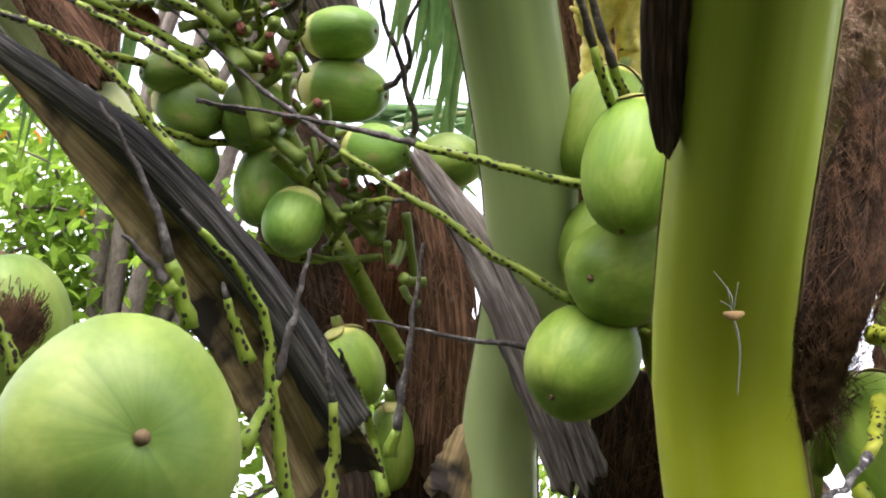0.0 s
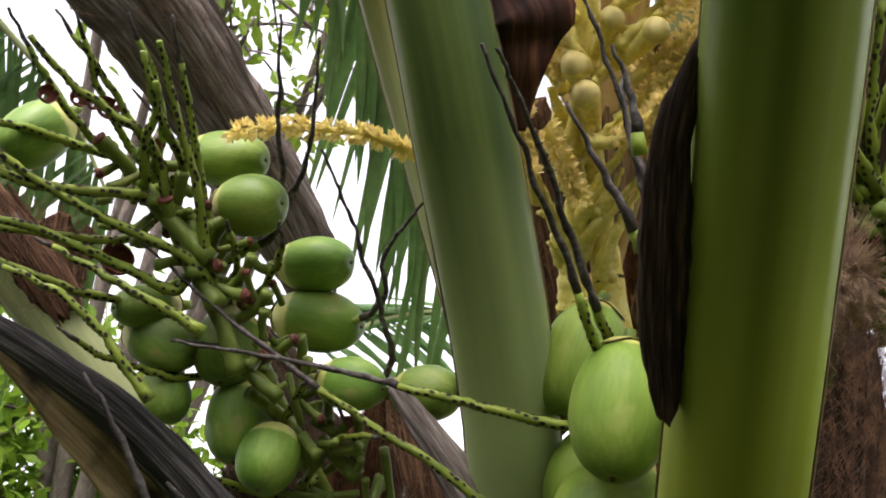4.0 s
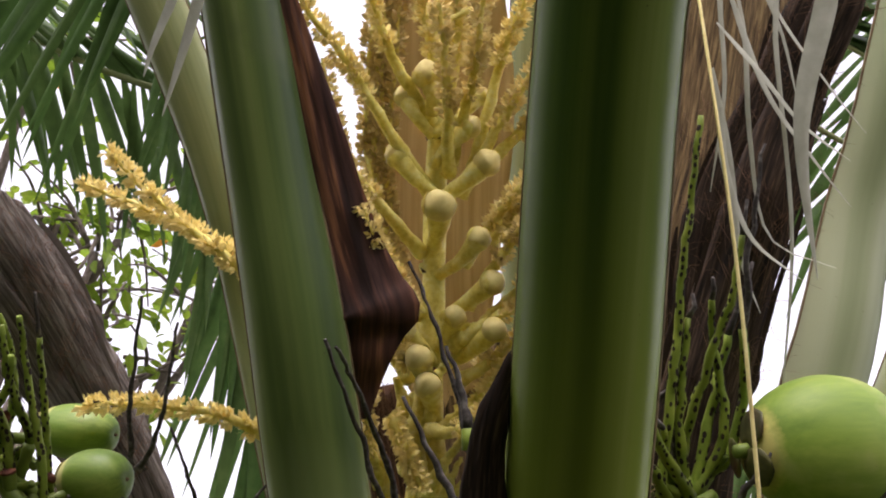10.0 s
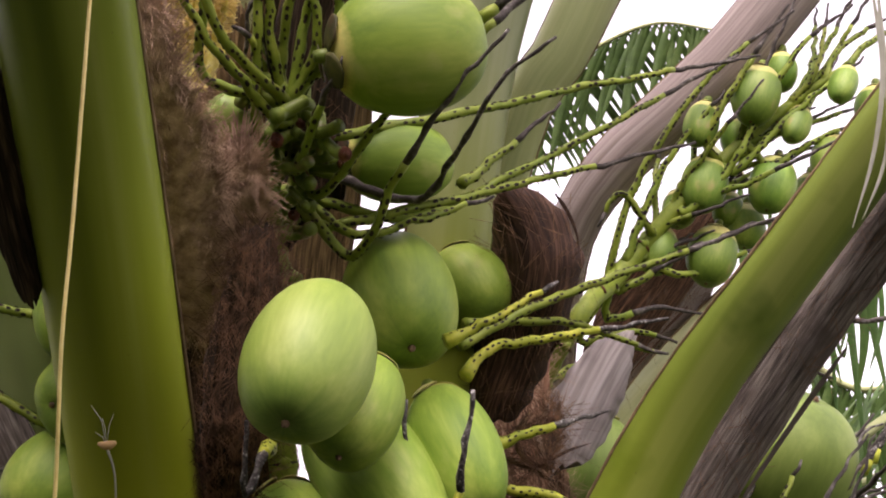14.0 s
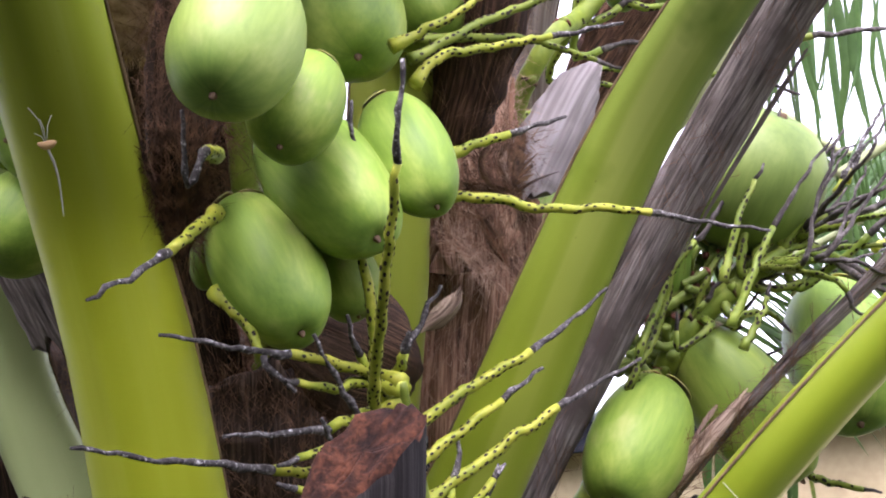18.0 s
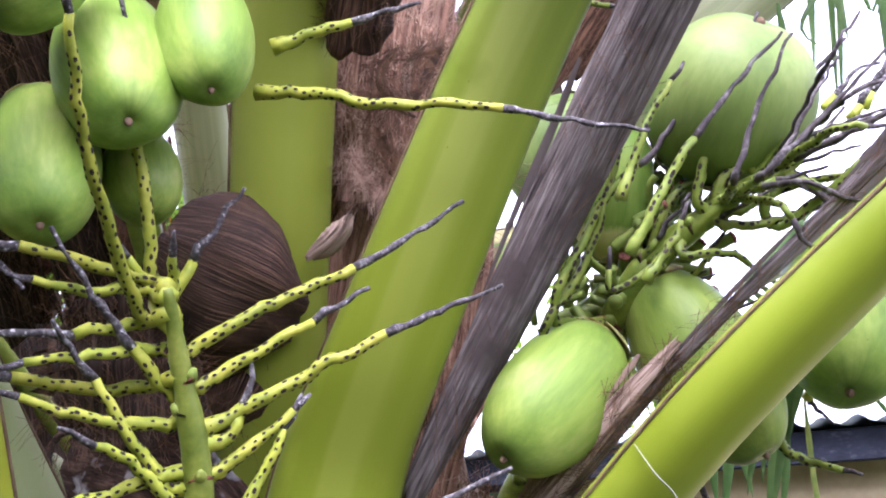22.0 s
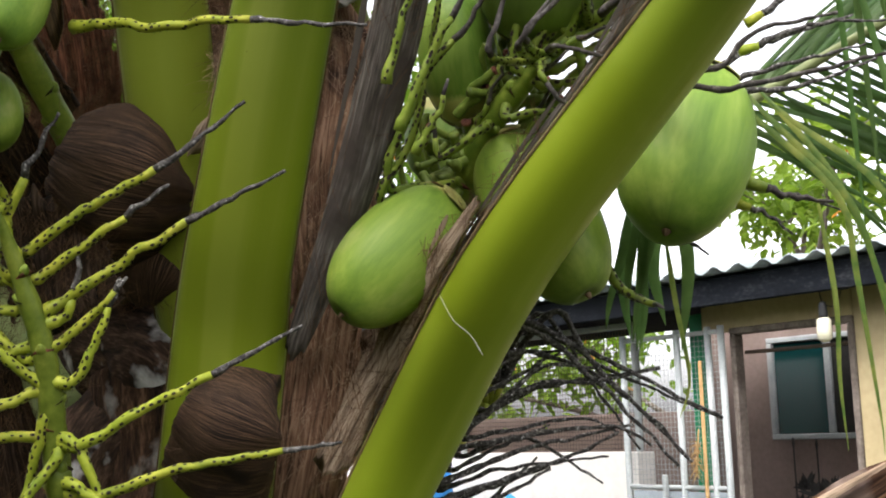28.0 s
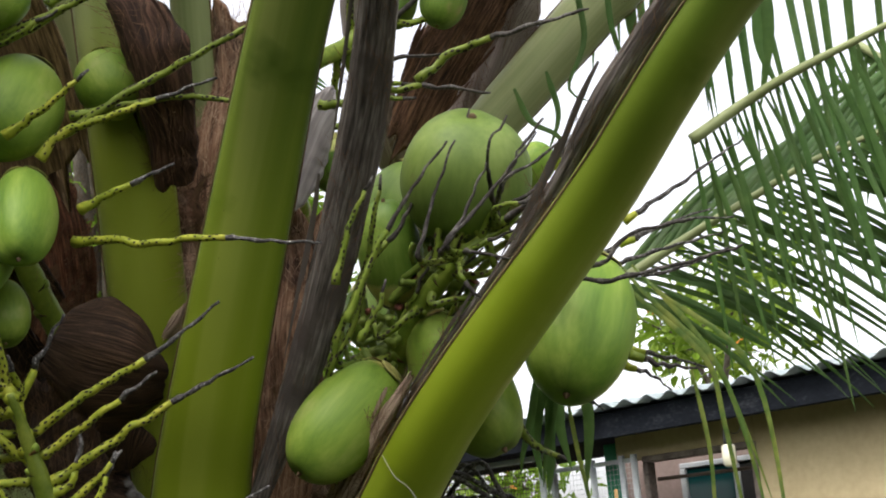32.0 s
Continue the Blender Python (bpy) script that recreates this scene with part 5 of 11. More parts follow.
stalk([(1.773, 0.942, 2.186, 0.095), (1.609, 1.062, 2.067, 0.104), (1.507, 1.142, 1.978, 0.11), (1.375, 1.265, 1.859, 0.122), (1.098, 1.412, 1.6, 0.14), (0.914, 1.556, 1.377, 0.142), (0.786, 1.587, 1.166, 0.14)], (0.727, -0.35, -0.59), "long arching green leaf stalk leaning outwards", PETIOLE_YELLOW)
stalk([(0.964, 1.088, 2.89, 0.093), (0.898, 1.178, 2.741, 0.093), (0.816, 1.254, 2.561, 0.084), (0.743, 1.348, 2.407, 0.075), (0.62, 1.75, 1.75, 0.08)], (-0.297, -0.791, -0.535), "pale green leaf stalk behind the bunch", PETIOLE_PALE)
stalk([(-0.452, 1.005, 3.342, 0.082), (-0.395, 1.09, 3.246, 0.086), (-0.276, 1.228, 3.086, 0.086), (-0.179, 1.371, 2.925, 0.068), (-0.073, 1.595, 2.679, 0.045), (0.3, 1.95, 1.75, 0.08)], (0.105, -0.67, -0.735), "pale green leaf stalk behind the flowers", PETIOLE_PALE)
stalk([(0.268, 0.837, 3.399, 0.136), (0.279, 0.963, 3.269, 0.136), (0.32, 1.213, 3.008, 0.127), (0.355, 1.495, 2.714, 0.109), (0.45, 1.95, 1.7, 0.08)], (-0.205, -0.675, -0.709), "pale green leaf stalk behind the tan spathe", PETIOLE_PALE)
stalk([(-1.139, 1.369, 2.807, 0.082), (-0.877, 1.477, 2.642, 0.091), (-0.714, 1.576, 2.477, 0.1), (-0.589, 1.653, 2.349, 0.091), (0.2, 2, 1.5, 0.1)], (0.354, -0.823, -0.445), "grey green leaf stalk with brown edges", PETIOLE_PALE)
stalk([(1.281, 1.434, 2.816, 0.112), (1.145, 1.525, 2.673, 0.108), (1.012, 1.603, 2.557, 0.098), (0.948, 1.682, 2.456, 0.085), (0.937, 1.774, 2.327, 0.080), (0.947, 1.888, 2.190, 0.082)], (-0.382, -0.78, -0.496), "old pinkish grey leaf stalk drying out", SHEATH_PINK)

# dry sheaths and spathes
spathe_boat = husk_strip([(-0.440, 0.841, 2.041, 0.002), (-0.402, 0.907, 2.028, 0.018), (-0.365, 0.975, 2.011, 0.043), (-0.319, 1.039, 1.981, 0.064), (-0.265, 1.122, 1.935, 0.087), (-0.193, 1.230, 1.865, 0.103), (-0.116, 1.338, 1.751, 0.111)], (-0.041, -0.999, -0.027), "weathered boat-shaped old spathe with a dark outer edge", SPATHE_OLD, bend=-0.3, seed=1.0, torn=0.0, name="old_spathe", category="spathe")
husk_strip([(-0.462, 0.781, 2.046, 0.002), (-0.427, 0.824, 2.033, 0.011), (-0.395, 0.886, 2.027, 0.022), (-0.348, 0.942, 2.012, 0.033), (-0.296, 1.003, 1.989, 0.041), (-0.242, 1.071, 1.953, 0.045), (-0.182, 1.147, 1.901, 0.049), (-0.099, 1.268, 1.805, 0.051)], (0.255, -0.903, -0.346), "grey black rim of the old spathe", SHEATH_CHAR, bend=0.2, seed=1.6, torn=0.0, onto=spathe_boat)
husk_strip([(-0.07, 1.423, 2.204, 0.022), (0.026, 1.417, 2.073, 0.054), (0.092, 1.427, 1.956, 0.063), (0.183, 1.467, 1.782, 0.076)], (-0.062, -0.965, -0.255), "dry grey brown sheath strip between the stalks", SHEATH_GREY, seed=2.0)
husk_strip([(-0.068, 1.616, 2.258, 0.033), (-0.025, 1.636, 2.11, 0.074), (-0.004, 1.662, 1.975, 0.106), (-0.003, 1.703, 1.795, 0.128)], (0.002, -0.973, -0.231), "red brown fibrous sheath of the crown", SHEATH, seed=2.5, frays=60)
husk_strip([(0.055, 1.585, 1.895, 0.031), (0.037, 1.601, 1.846, 0.069), (0.021, 1.627, 1.772, 0.092)], (-0.023, -0.986, -0.164), "tan inner face of a dry spathe", SPATHE_OLD, seed=2.7, name="old_spathe", category="spathe")
husk_strip([(-0.121, 0.788, 2.82, 0.02), (-0.059, 0.892, 2.705, 0.054), (-0.002, 0.991, 2.594, 0.083), (0.03, 1.03, 2.535, 0.105), (0.045, 1.04, 2.508, 0.123), (0.047, 1.044, 2.504, 0.122), (0.049, 1.066, 2.496, 0.092), (0.052, 1.088, 2.472, 0.059), (0.055, 1.12, 2.454, 0.035), (0.058, 1.148, 2.425, 0.014)], (-0.084, -0.793, -0.603), "red brown pointed spathe beside the flowers", SPATHE_RED, bend=0.12, ragged=0.02, torn=0.0, n=80, seed=3.0, name="flower_spathe", category="spathe")
husk_strip([(0.136, 0.654, 2.182, 0.008), (0.129, 0.684, 2.148, 0.026), (0.129, 0.713, 2.127, 0.031), (0.135, 0.761, 2.089, 0.04), (0.147, 0.832, 2.04, 0.036), (0.162, 0.894, 1.992, 0.022)], (-0.28, -0.83, -0.48), "dark brown sheath along the thick stalk", SHEATH_DARK, seed=4.0)
husk_strip([(0.244, 0.805, 2.280, 0.010), (0.256, 0.848, 2.226, 0.020), (0.276, 0.903, 2.192, 0.051), (0.289, 0.963, 2.150, 0.070), (0.298, 1.028, 2.101, 0.067), (0.306, 1.111, 2.034, 0.063)], (-0.023, -0.894, -0.448), "hairy brown fibre sheath of the crown", SHEATH_ROSY, seed=5.0, frays=1500, hair=0.6)
husk_strip([(1.282, 0.697, 2.384, 0.037), (1.224, 0.892, 2.298, 0.049), (1.172, 1.030, 2.214, 0.060), (1.132, 1.118, 2.149, 0.067), (1.093, 1.190, 2.083, 0.073), (1.042, 1.270, 1.995, 0.077), (0.983, 1.345, 1.889, 0.077), (0.934, 1.393, 1.802, 0.073), (0.893, 1.427, 1.725, 0.066), (0.836, 1.464, 1.619, 0.052), (0.770, 1.493, 1.493, 0.029)], (0.164, -0.93, 0.3), "grey weathered sheath along the leaf stalk", SHEATH_GREY, seed=6.0, frays=50, bend=0.35)
husk_strip([(1.647, 1.007, 2.145, 0.026), (1.532, 1.088, 2.061, 0.039), (1.440, 1.160, 1.982, 0.039), (1.365, 1.234, 1.909, 0.027), (1.259, 1.302, 1.808, 0.017), (1.118, 1.375, 1.678, 0.015), (1.018, 1.434, 1.576, 0.018), (0.940, 1.490, 1.487, 0.026), (0.837, 1.552, 1.356, 0.026)], (0.3, -0.9, 0.1), "brown frayed sheath along the arching stalk", SHEATH_GREY, seed=7.0, frays=70, ragged=0.25)
high_sheath = husk_strip([(-0.646, 1.413, 2.919, 0.167), (-0.504, 1.511, 2.833, 0.181), (-0.405, 1.622, 2.739, 0.168), (-0.295, 1.693, 2.613, 0.133), (-0.202, 1.825, 2.494, 0.109)], (0.149, -0.82, -0.553), "dull grey brown sheath above the young bunch", SHEATH_GREY, seed=8.0, frays=40)
husk_strip([(-0.581, 1.382, 2.927, 0.066), (-0.447, 1.493, 2.808, 0.076), (-0.345, 1.6, 2.702, 0.07), (-0.259, 1.677, 2.609, 0.053)], (0.121, -0.828, -0.547), "grey weathered edge above the young bunch", SHEATH_GREY, seed=8.5, frays=40, onto=high_sheath)
husk_strip([(0.555, 0.578, 2.817, 0.038), (0.514, 0.664, 2.722, 0.054), (0.488, 0.741, 2.654, 0.061), (0.466, 0.82, 2.566, 0.078), (0.445, 0.915, 2.471, 0.089), (0.426, 1.028, 2.352, 0.107), (0.418, 1.146, 2.188, 0.107)], (-0.259, -0.69, -0.676), "black brown sheath behind the spikelets", SHEATH_DARK, seed=9.0, frays=60)
husk_strip([(0.689, 1.176, 2.277, 0.037), (0.716, 1.186, 2.243, 0.089), (0.733, 1.201, 2.198, 0.122), (0.734, 1.23, 2.154, 0.112), (0.723, 1.271, 2.113, 0.106), (0.712, 1.311, 2.07, 0.099), (0.696, 1.351, 2.018, 0.077)], (-0.3, -0.9, -0.2), "dark brown hooked dry spathe", SHEATH_CHOC, seed=10.0, frays=40, bend=0.45, torn=0.35, furrow=0.5)
husk_strip([(0.042, 0.752, 3.263, 0.123), (0.087, 0.895, 3.11, 0.156), (0.121, 1.063, 2.933, 0.214), (0.145, 1.209, 2.78, 0.189), (0.19, 1.369, 2.58, 0.097)], (-0.112, -0.66, -0.742), "tan boat-shaped spathe standing open behind the flowers", SPATHE, bend=-0.35, ragged=0.02, seed=11.0, name="flower_spathe", category="spathe")
broken_end = husk_strip([(1.543, 1.114, 1.344, 0.014), (1.502, 1.106, 1.317, 0.036), (1.44, 1.093, 1.279, 0.041), (1.328, 1.069, 1.211, 0.043)], (0.018, -0.998, 0.052), "broken dark brown end of an old leaf stalk", SHEATH, seed=12.0, bend=0.2, thick=0.014, ragged=0.08, torn=0.25)
husk_strip([(1.524, 1.093, 1.342, 0.004), (1.453, 1.077, 1.304, 0.008), (1.331, 1.051, 1.234, 0.009)], (0.008, -0.999, 0.034), "pale grey edge of the broken leaf stalk", SHEATH_PALE, seed=12.5, bend=0.1, ragged=0.08, torn=0.3, onto=broken_end)
leaf_stump((0.454, 0.842, 1.532), (0.550, 0.794, 1.573), [(0.494, 0.843, 1.465), (0.466, 0.913, 1.357), (0.406, 1.073, 1.177), (0.366, 1.273, 0.977)], "rusty brown cut stump of an old leaf stalk")
husk_strip([(1.082, 1.373, 1.663, 0.01), (1.017, 1.407, 1.598, 0.026), (0.959, 1.449, 1.533, 0.036), (0.872, 1.513, 1.435, 0.045), (0.799, 1.538, 1.329, 0.055)], (0.1, -0.98, 0.1), "pale grey dry sheath at the foot of the arching stalk", SHEATH_PALE, seed=7.7, frays=40, bend=0.15)

# nuts of the bunch in the middle
coconut((0.431, 0.883, 2.272), (0.598, 0.889, 2.308), 0.144, 1, "large smooth green coconut with olive brown cap scales", "leafy")
coconut((0.466, 1.065, 2.245), (0.601, 1.087, 2.261), 0.101, 2, "green coconut with large olive brown cap scales", "leafy")
coconut((0.541, 1.198, 2.186), (0.549, 1.087, 2.022), 0.141, 3)
coconut((0.438, 0.901, 2.007), (0.391, 0.814, 1.859), 0.121, 4, "large rounded light green coconut beside brown fibres", None, mat=HUSK_PALE)
coconut((0.625, 1.256, 2.213), (0.678, 1.229, 2.116), 0.113, 0)
coconut((0.493, 1.007, 1.976), (0.451, 0.944, 1.862), 0.097, 1)
coconut((0.461, 1.181, 1.985), (0.551, 1.029, 1.792), 0.128, 2)
coconut((0.578, 1.128, 1.985), (0.619, 1.051, 1.832), 0.098, 3)
coconut((0.407, 1.17, 1.877), (0.471, 1.05, 1.701), 0.118, 4)
coconut((0.511, 1.168, 1.838), (0.539, 1.145, 1.738), 0.080, 0)
coconut((0.371, 1.16, 1.837), (0.375, 1.171, 1.781), 0.035, 1, "small unripe green coconut")
coconut((0.354, 1.011, 2.232), (0.314, 0.987, 2.272), 0.052, 2, "small pale unripe coconut behind brown fibres", mat=HUSK_PALE)

# nuts between the two thick stalks
coconut((0.18, 1.306, 2.284), (0.137, 1.323, 2.139), 0.104, 3, group="coconuts behind the thick stalk")
coconut((0.188, 1.174, 2.176), (0.169, 1.175, 2.021), 0.110, 4, group="coconuts behind the thick stalk")
coconut((0.181, 1.345, 2.135), (0.154, 1.384, 2.021), 0.090, 0, group="coconuts behind the thick stalk")
coconut((0.238, 1.346, 2.046), (0.145, 1.237, 1.988), 0.127, 1, group="coconuts behind the thick stalk")
coconut((0.192, 1.371, 1.975), (0.116, 1.302, 1.864), 0.128, 2, group="coconuts behind the thick stalk")

# nuts in front, low
coconut((-0.295, 1.022, 1.732), (-0.212, 0.84, 1.708), 0.192, 3, "very large pale green coconut seen from its blossom end", mat=HUSK_PALE, group="low coconuts")
coconut((-0.41, 1.1, 1.765), (-0.425, 1.05, 1.9), 0.125, 4, "pale green coconut with a brown hairy patch", None, group="low coconuts", mat=HUSK_PALE, hairs=(-0.362, 0.985, 1.805))
coconut((-0.153, 1.549, 1.989), (-0.109, 1.584, 1.89), 0.090, 0, group="low coconuts")
coconut((-0.078, 1.63, 1.91), (-0.067, 1.671, 1.793), 0.067, 1, group="low coconuts")

# young nuts of the bunch beside the foliage
coconut((-0.533, 1.345, 2.527), (-0.598, 1.316, 2.438), 0.084, 2, "young green coconut with a yellowish cap", group="young coconuts", mat=HUSK_YOUNG)
coconut((-0.385, 1.423, 2.519), (-0.266, 1.377, 2.497), 0.078, 3, "young green coconut with a yellowish cap", group="young coconuts", mat=HUSK_YOUNG)
coconut((-0.321, 1.38, 2.419), (-0.23, 1.33, 2.406), 0.084, 4, "young green coconut with a yellowish cap", group="young coconuts", mat=HUSK_YOUNG)
coconut((-0.246, 1.487, 2.392), (-0.14, 1.435, 2.38), 0.078, 0, "young green coconut with a yellowish cap", group="young coconuts", mat=HUSK_YOUNG)
coconut((-0.245, 1.52, 2.331), (-0.119, 1.477, 2.303), 0.088, 1, "young green coconut with a yellowish cap", group="young coconuts", mat=HUSK_YOUNG)
coconut((-0.433, 1.479, 2.278), (-0.334, 1.446, 2.229), 0.076, 2, "young green coconut with a yellowish cap", group="young coconuts", mat=HUSK_YOUNG)
coconut((-0.389, 1.507, 2.231), (-0.355, 1.481, 2.155), 0.068, 3, "young green coconut with a yellowish cap", group="young coconuts", mat=HUSK_YOUNG)
coconut((-0.294, 1.475, 2.313), (-0.297, 1.463, 2.202), 0.094, 4, "young green coconut with a yellowish cap", group="young coconuts", mat=HUSK_YOUNG)
coconut((-0.271, 1.515, 2.239), (-0.272, 1.512, 2.11), 0.093, 0, "young green coconut with a yellowish cap", group="young coconuts", mat=HUSK_YOUNG)
coconut((-0.215, 1.493, 2.158), (-0.231, 1.471, 2.065), 0.083, 1, "young green coconut with a yellowish cap", group="young coconuts", mat=HUSK_YOUNG)
coconut((-0.166, 1.468, 2.219), (-0.082, 1.421, 2.195), 0.071, 2, "young green coconut with a yellowish cap", group="young coconuts", mat=HUSK_YOUNG)
coconut((-0.068, 1.478, 2.21), (0.015, 1.425, 2.198), 0.075, 3, "young green coconut with a yellowish cap", group="young coconuts", mat=HUSK_YOUNG)
coconut((-0.369, 1.469, 2.312), (-0.442, 1.412, 2.276), 0.060, 4, "young green coconut with a yellowish cap", group="young coconuts", mat=HUSK_YOUNG)

# nuts of the bunch beside the arching stalk
coconut((1.011, 1.5, 1.697), (0.884, 1.4, 1.534), 0.141, 0, "elongated green coconut with a yellowish stem end", group="coconuts beside the arching stalk")
coconut((1.069, 1.527, 1.782), (1.196, 1.484, 1.548), 0.149, 1, group="coconuts beside the arching stalk")
coconut((1.349, 1.614, 1.86), (1.298, 1.483, 1.622), 0.180, 2, group="coconuts beside the arching stalk")
coconut((1.138, 1.521, 1.912), (1.207, 1.387, 2.071), 0.214, 3, "large dull green coconut with a brown patch", group="coconuts beside the arching stalk", mat=HUSK_DULL)
coconut((1.021, 1.547, 1.812), (1.031, 1.454, 1.974), 0.110, 4, group="coconuts beside the arching stalk", mat=HUSK_YOUNG)
coconut((1.239, 1.598, 2.009), (1.293, 1.593, 2.076), 0.072, 0, group="coconuts beside the arching stalk")
coconut((0.894, 1.825, 1.939), (0.878, 1.8, 1.798), 0.096, 1, group="coconuts beside the arching stalk", mat=HUSK_YOUNG)
coconut((1.007, 1.806, 2.148), (0.958, 1.778, 1.958), 0.180, 2, group="coconuts beside the arching stalk", mat=HUSK_DULL)

# small nuts of the far bunch
coconut((1.221, 1.423, 2.661), (1.185, 1.421, 2.553), 0.082, 3, "small round unripe coconut of the far bunch", group="small far coconuts", mat=HUSK_YOUNG)
coconut((1.142, 1.5, 2.523), (1.107, 1.495, 2.421), 0.079, 4, "small round unripe coconut of the far bunch", group="small far coconuts", mat=HUSK_YOUNG)
coconut((1.254, 1.474, 2.517), (1.217, 1.471, 2.416), 0.079, 0, "small round unripe coconut of the far bunch", group="small far coconuts", mat=HUSK_YOUNG)
coconut((1.345, 1.44, 2.547), (1.305, 1.428, 2.466), 0.058, 1, "small round unripe coconut of the far bunch", group="small far coconuts", mat=HUSK_YOUNG)
coconut((1.07, 1.562, 2.416), (1.037, 1.551, 2.329), 0.068, 2, "small round unripe coconut of the far bunch", group="small far coconuts", mat=HUSK_YOUNG)
coconut((1.161, 1.542, 2.412), (1.126, 1.539, 2.307), 0.085, 3, "small round unripe coconut of the far bunch", group="small far coconuts", mat=HUSK_YOUNG)
coconut((1.133, 1.466, 2.608), (1.098, 1.455, 2.524), 0.060, 4, "small round unripe coconut of the far bunch", group="small far coconuts", mat=HUSK_YOUNG)
coconut((1.291, 1.433, 2.595), (1.251, 1.418, 2.522), 0.048, 0, "small round unripe coconut of the far bunch", group="small far coconuts", mat=HUSK_YOUNG)
coconut((1.364, 1.39, 2.654), (1.323, 1.375, 2.581), 0.048, 1, "small round unripe coconut of the far bunch", group="small far coconuts", mat=HUSK_YOUNG)
coconut((0.912, 1.548, 2.144), (0.903, 1.593, 2.044), 0.080, 2, "small round unripe coconut of the far bunch", group="small far coconuts", mat=HUSK_YOUNG)
coconut((1.212, 1.502, 2.609), (1.198, 1.505, 2.531), 0.066, 3, "small round unripe coconut of the far bunch", group="small far coconuts", mat=HUSK_YOUNG)
coconut((1.333, 1.513, 2.511), (1.317, 1.513, 2.443), 0.058, 4, "small round unripe coconut of the far bunch", group="small far coconuts", mat=HUSK_YOUNG)
coconut((1.115, 1.574, 2.495), (1.102, 1.573, 2.425), 0.060, 0, "small round unripe coconut of the far bunch", group="small far coconuts", mat=HUSK_YOUNG)
coconut((1.228, 1.558, 2.467), (1.214, 1.561, 2.387), 0.070, 1, "small round unripe coconut of the far bunch", group="small far coconuts", mat=HUSK_YOUNG)
coconut((1.276, 1.444, 2.709), (1.26, 1.446, 2.636), 0.060, 2, "small round unripe coconut of the far bunch", group="small far coconuts", mat=HUSK_YOUNG)
coconut((1.435, 1.431, 2.648), (1.417, 1.434, 2.572), 0.064, 3, "small round unripe coconut of the far bunch", group="small far coconuts", mat=HUSK_YOUNG)
coconut((1.198, 1.556, 2.488), (1.183, 1.554, 2.423), 0.054, 4, "small round unripe coconut of the far bunch", group="small far coconuts", mat=HUSK_YOUNG)

# fruit stalk and spikelets of the middle bunch
mid = bunch("fruit_stalk", [(0.47, 1.6, 1.62), (0.398, 1.173, 2.151), (0.416, 1.09, 2.217), (0.408, 1.013, 2.236), (0.396, 0.96, 2.255)], "stout green fruit stalk of the middle bunch", 0.02, SPIKE_YOUNG)
spikelet([(0.388, 0.972, 2.234), (0.339, 0.921, 2.263), (0.295, 0.871, 2.289), (0.24, 0.79, 2.356)], mid, 0.0058, 0.02, 60, mat=SPIKE_YOUNG)
spikelet([(0.39, 0.964, 2.25), (0.368, 0.897, 2.321), (0.365, 0.816, 2.412)], mid, 0.0058, 0.05, 61, mat=SPIKE_YOUNG)
spikelet([(0.421, 0.913, 2.314), (0.399, 0.858, 2.383), (0.384, 0.804, 2.427)], mid, 0.0058, 0.05, 62, mat=SPIKE_YOUNG)
spikelet([(0.413, 0.886, 2.368), (0.421, 0.838, 2.414), (0.431, 0.803, 2.455)], mid, 0.0058, 0.3, 63, mat=SPIKE_YOUNG)
spikelet([(0.408, 1.009, 2.199), (0.425, 0.922, 2.229), (0.443, 0.858, 2.257)], mid, 0.0058, 0.3, 64, mat=SPIKE_YOUNG)
spikelet([(0.477, 1.058, 2.121), (0.516, 0.953, 2.177), (0.556, 0.872, 2.23), (0.607, 0.814, 2.277)], mid, 0.0058, 0.4, 65, mat=SPIKE_YOUNG)
spikelet([(0.442, 1.086, 2.17), (0.551, 1.094, 2.201), (0.702, 1.123, 2.261), (0.958, 1.159, 2.358)], mid, 0.0058, 0.25, 66, mat=SPIKE_YOUNG)
spikelet([(0.441, 1.022, 2.25), (0.601, 1.05, 2.31), (0.778, 1.089, 2.387), (1.057, 1.129, 2.487)], mid, 0.0058, 0.2, 67, mat=SPIKE_YOUNG)
spikelet([(0.551, 1.098, 2.192), (0.707, 1.132, 2.286), (0.873, 1.136, 2.391), (1.031, 1.142, 2.494)], mid, 0.0058, 0.2, 68, mat=SPIKE_YOUNG)
spikelet([(0.619, 1.113, 2.248), (0.678, 1.128, 2.306), (0.76, 1.128, 2.385)], mid, 0.0058, 0.4, 69, mat=SPIKE_YOUNG)
spikelet([(0.619, 1.157, 2.053), (0.745, 1.184, 2.128), (0.913, 1.203, 2.201), (1.108, 1.191, 2.28)], mid, 0.0058, 0.3, 70, mat=SPIKE_YOUNG)
spikelet([(0.628, 1.162, 2.083), (0.712, 1.203, 2.104), (0.795, 1.228, 2.112), (0.92, 1.26, 2.088)], mid, 0.0058, 0.1, 71, mat=SPIKE_YOUNG)
spikelet([(0.623, 1.001, 2.397), (0.704, 0.991, 2.473), (0.806, 0.972, 2.557)], mid, 0.0058, 0.9, 72, mat=SPIKE_YOUNG)
spikelet([(0.481, 1.083, 2.16), (0.548, 1.083, 2.178), (0.653, 1.085, 2.221)], mid, 0.0058, 0.1, 73, mat=SPIKE_YOUNG)
spikelet([(0.304, 0.937, 2.27), (0.302, 0.859, 2.31), (0.305, 0.803, 2.373)], mid, 0.0058, 0.1, 74, mat=SPIKE_YOUNG)
spikelet([(0.375, 0.935, 2.289), (0.352, 0.892, 2.337), (0.345, 0.938, 2.295)], mid, 0.0058, 0.8, 75, mat=SPIKE_YOUNG)
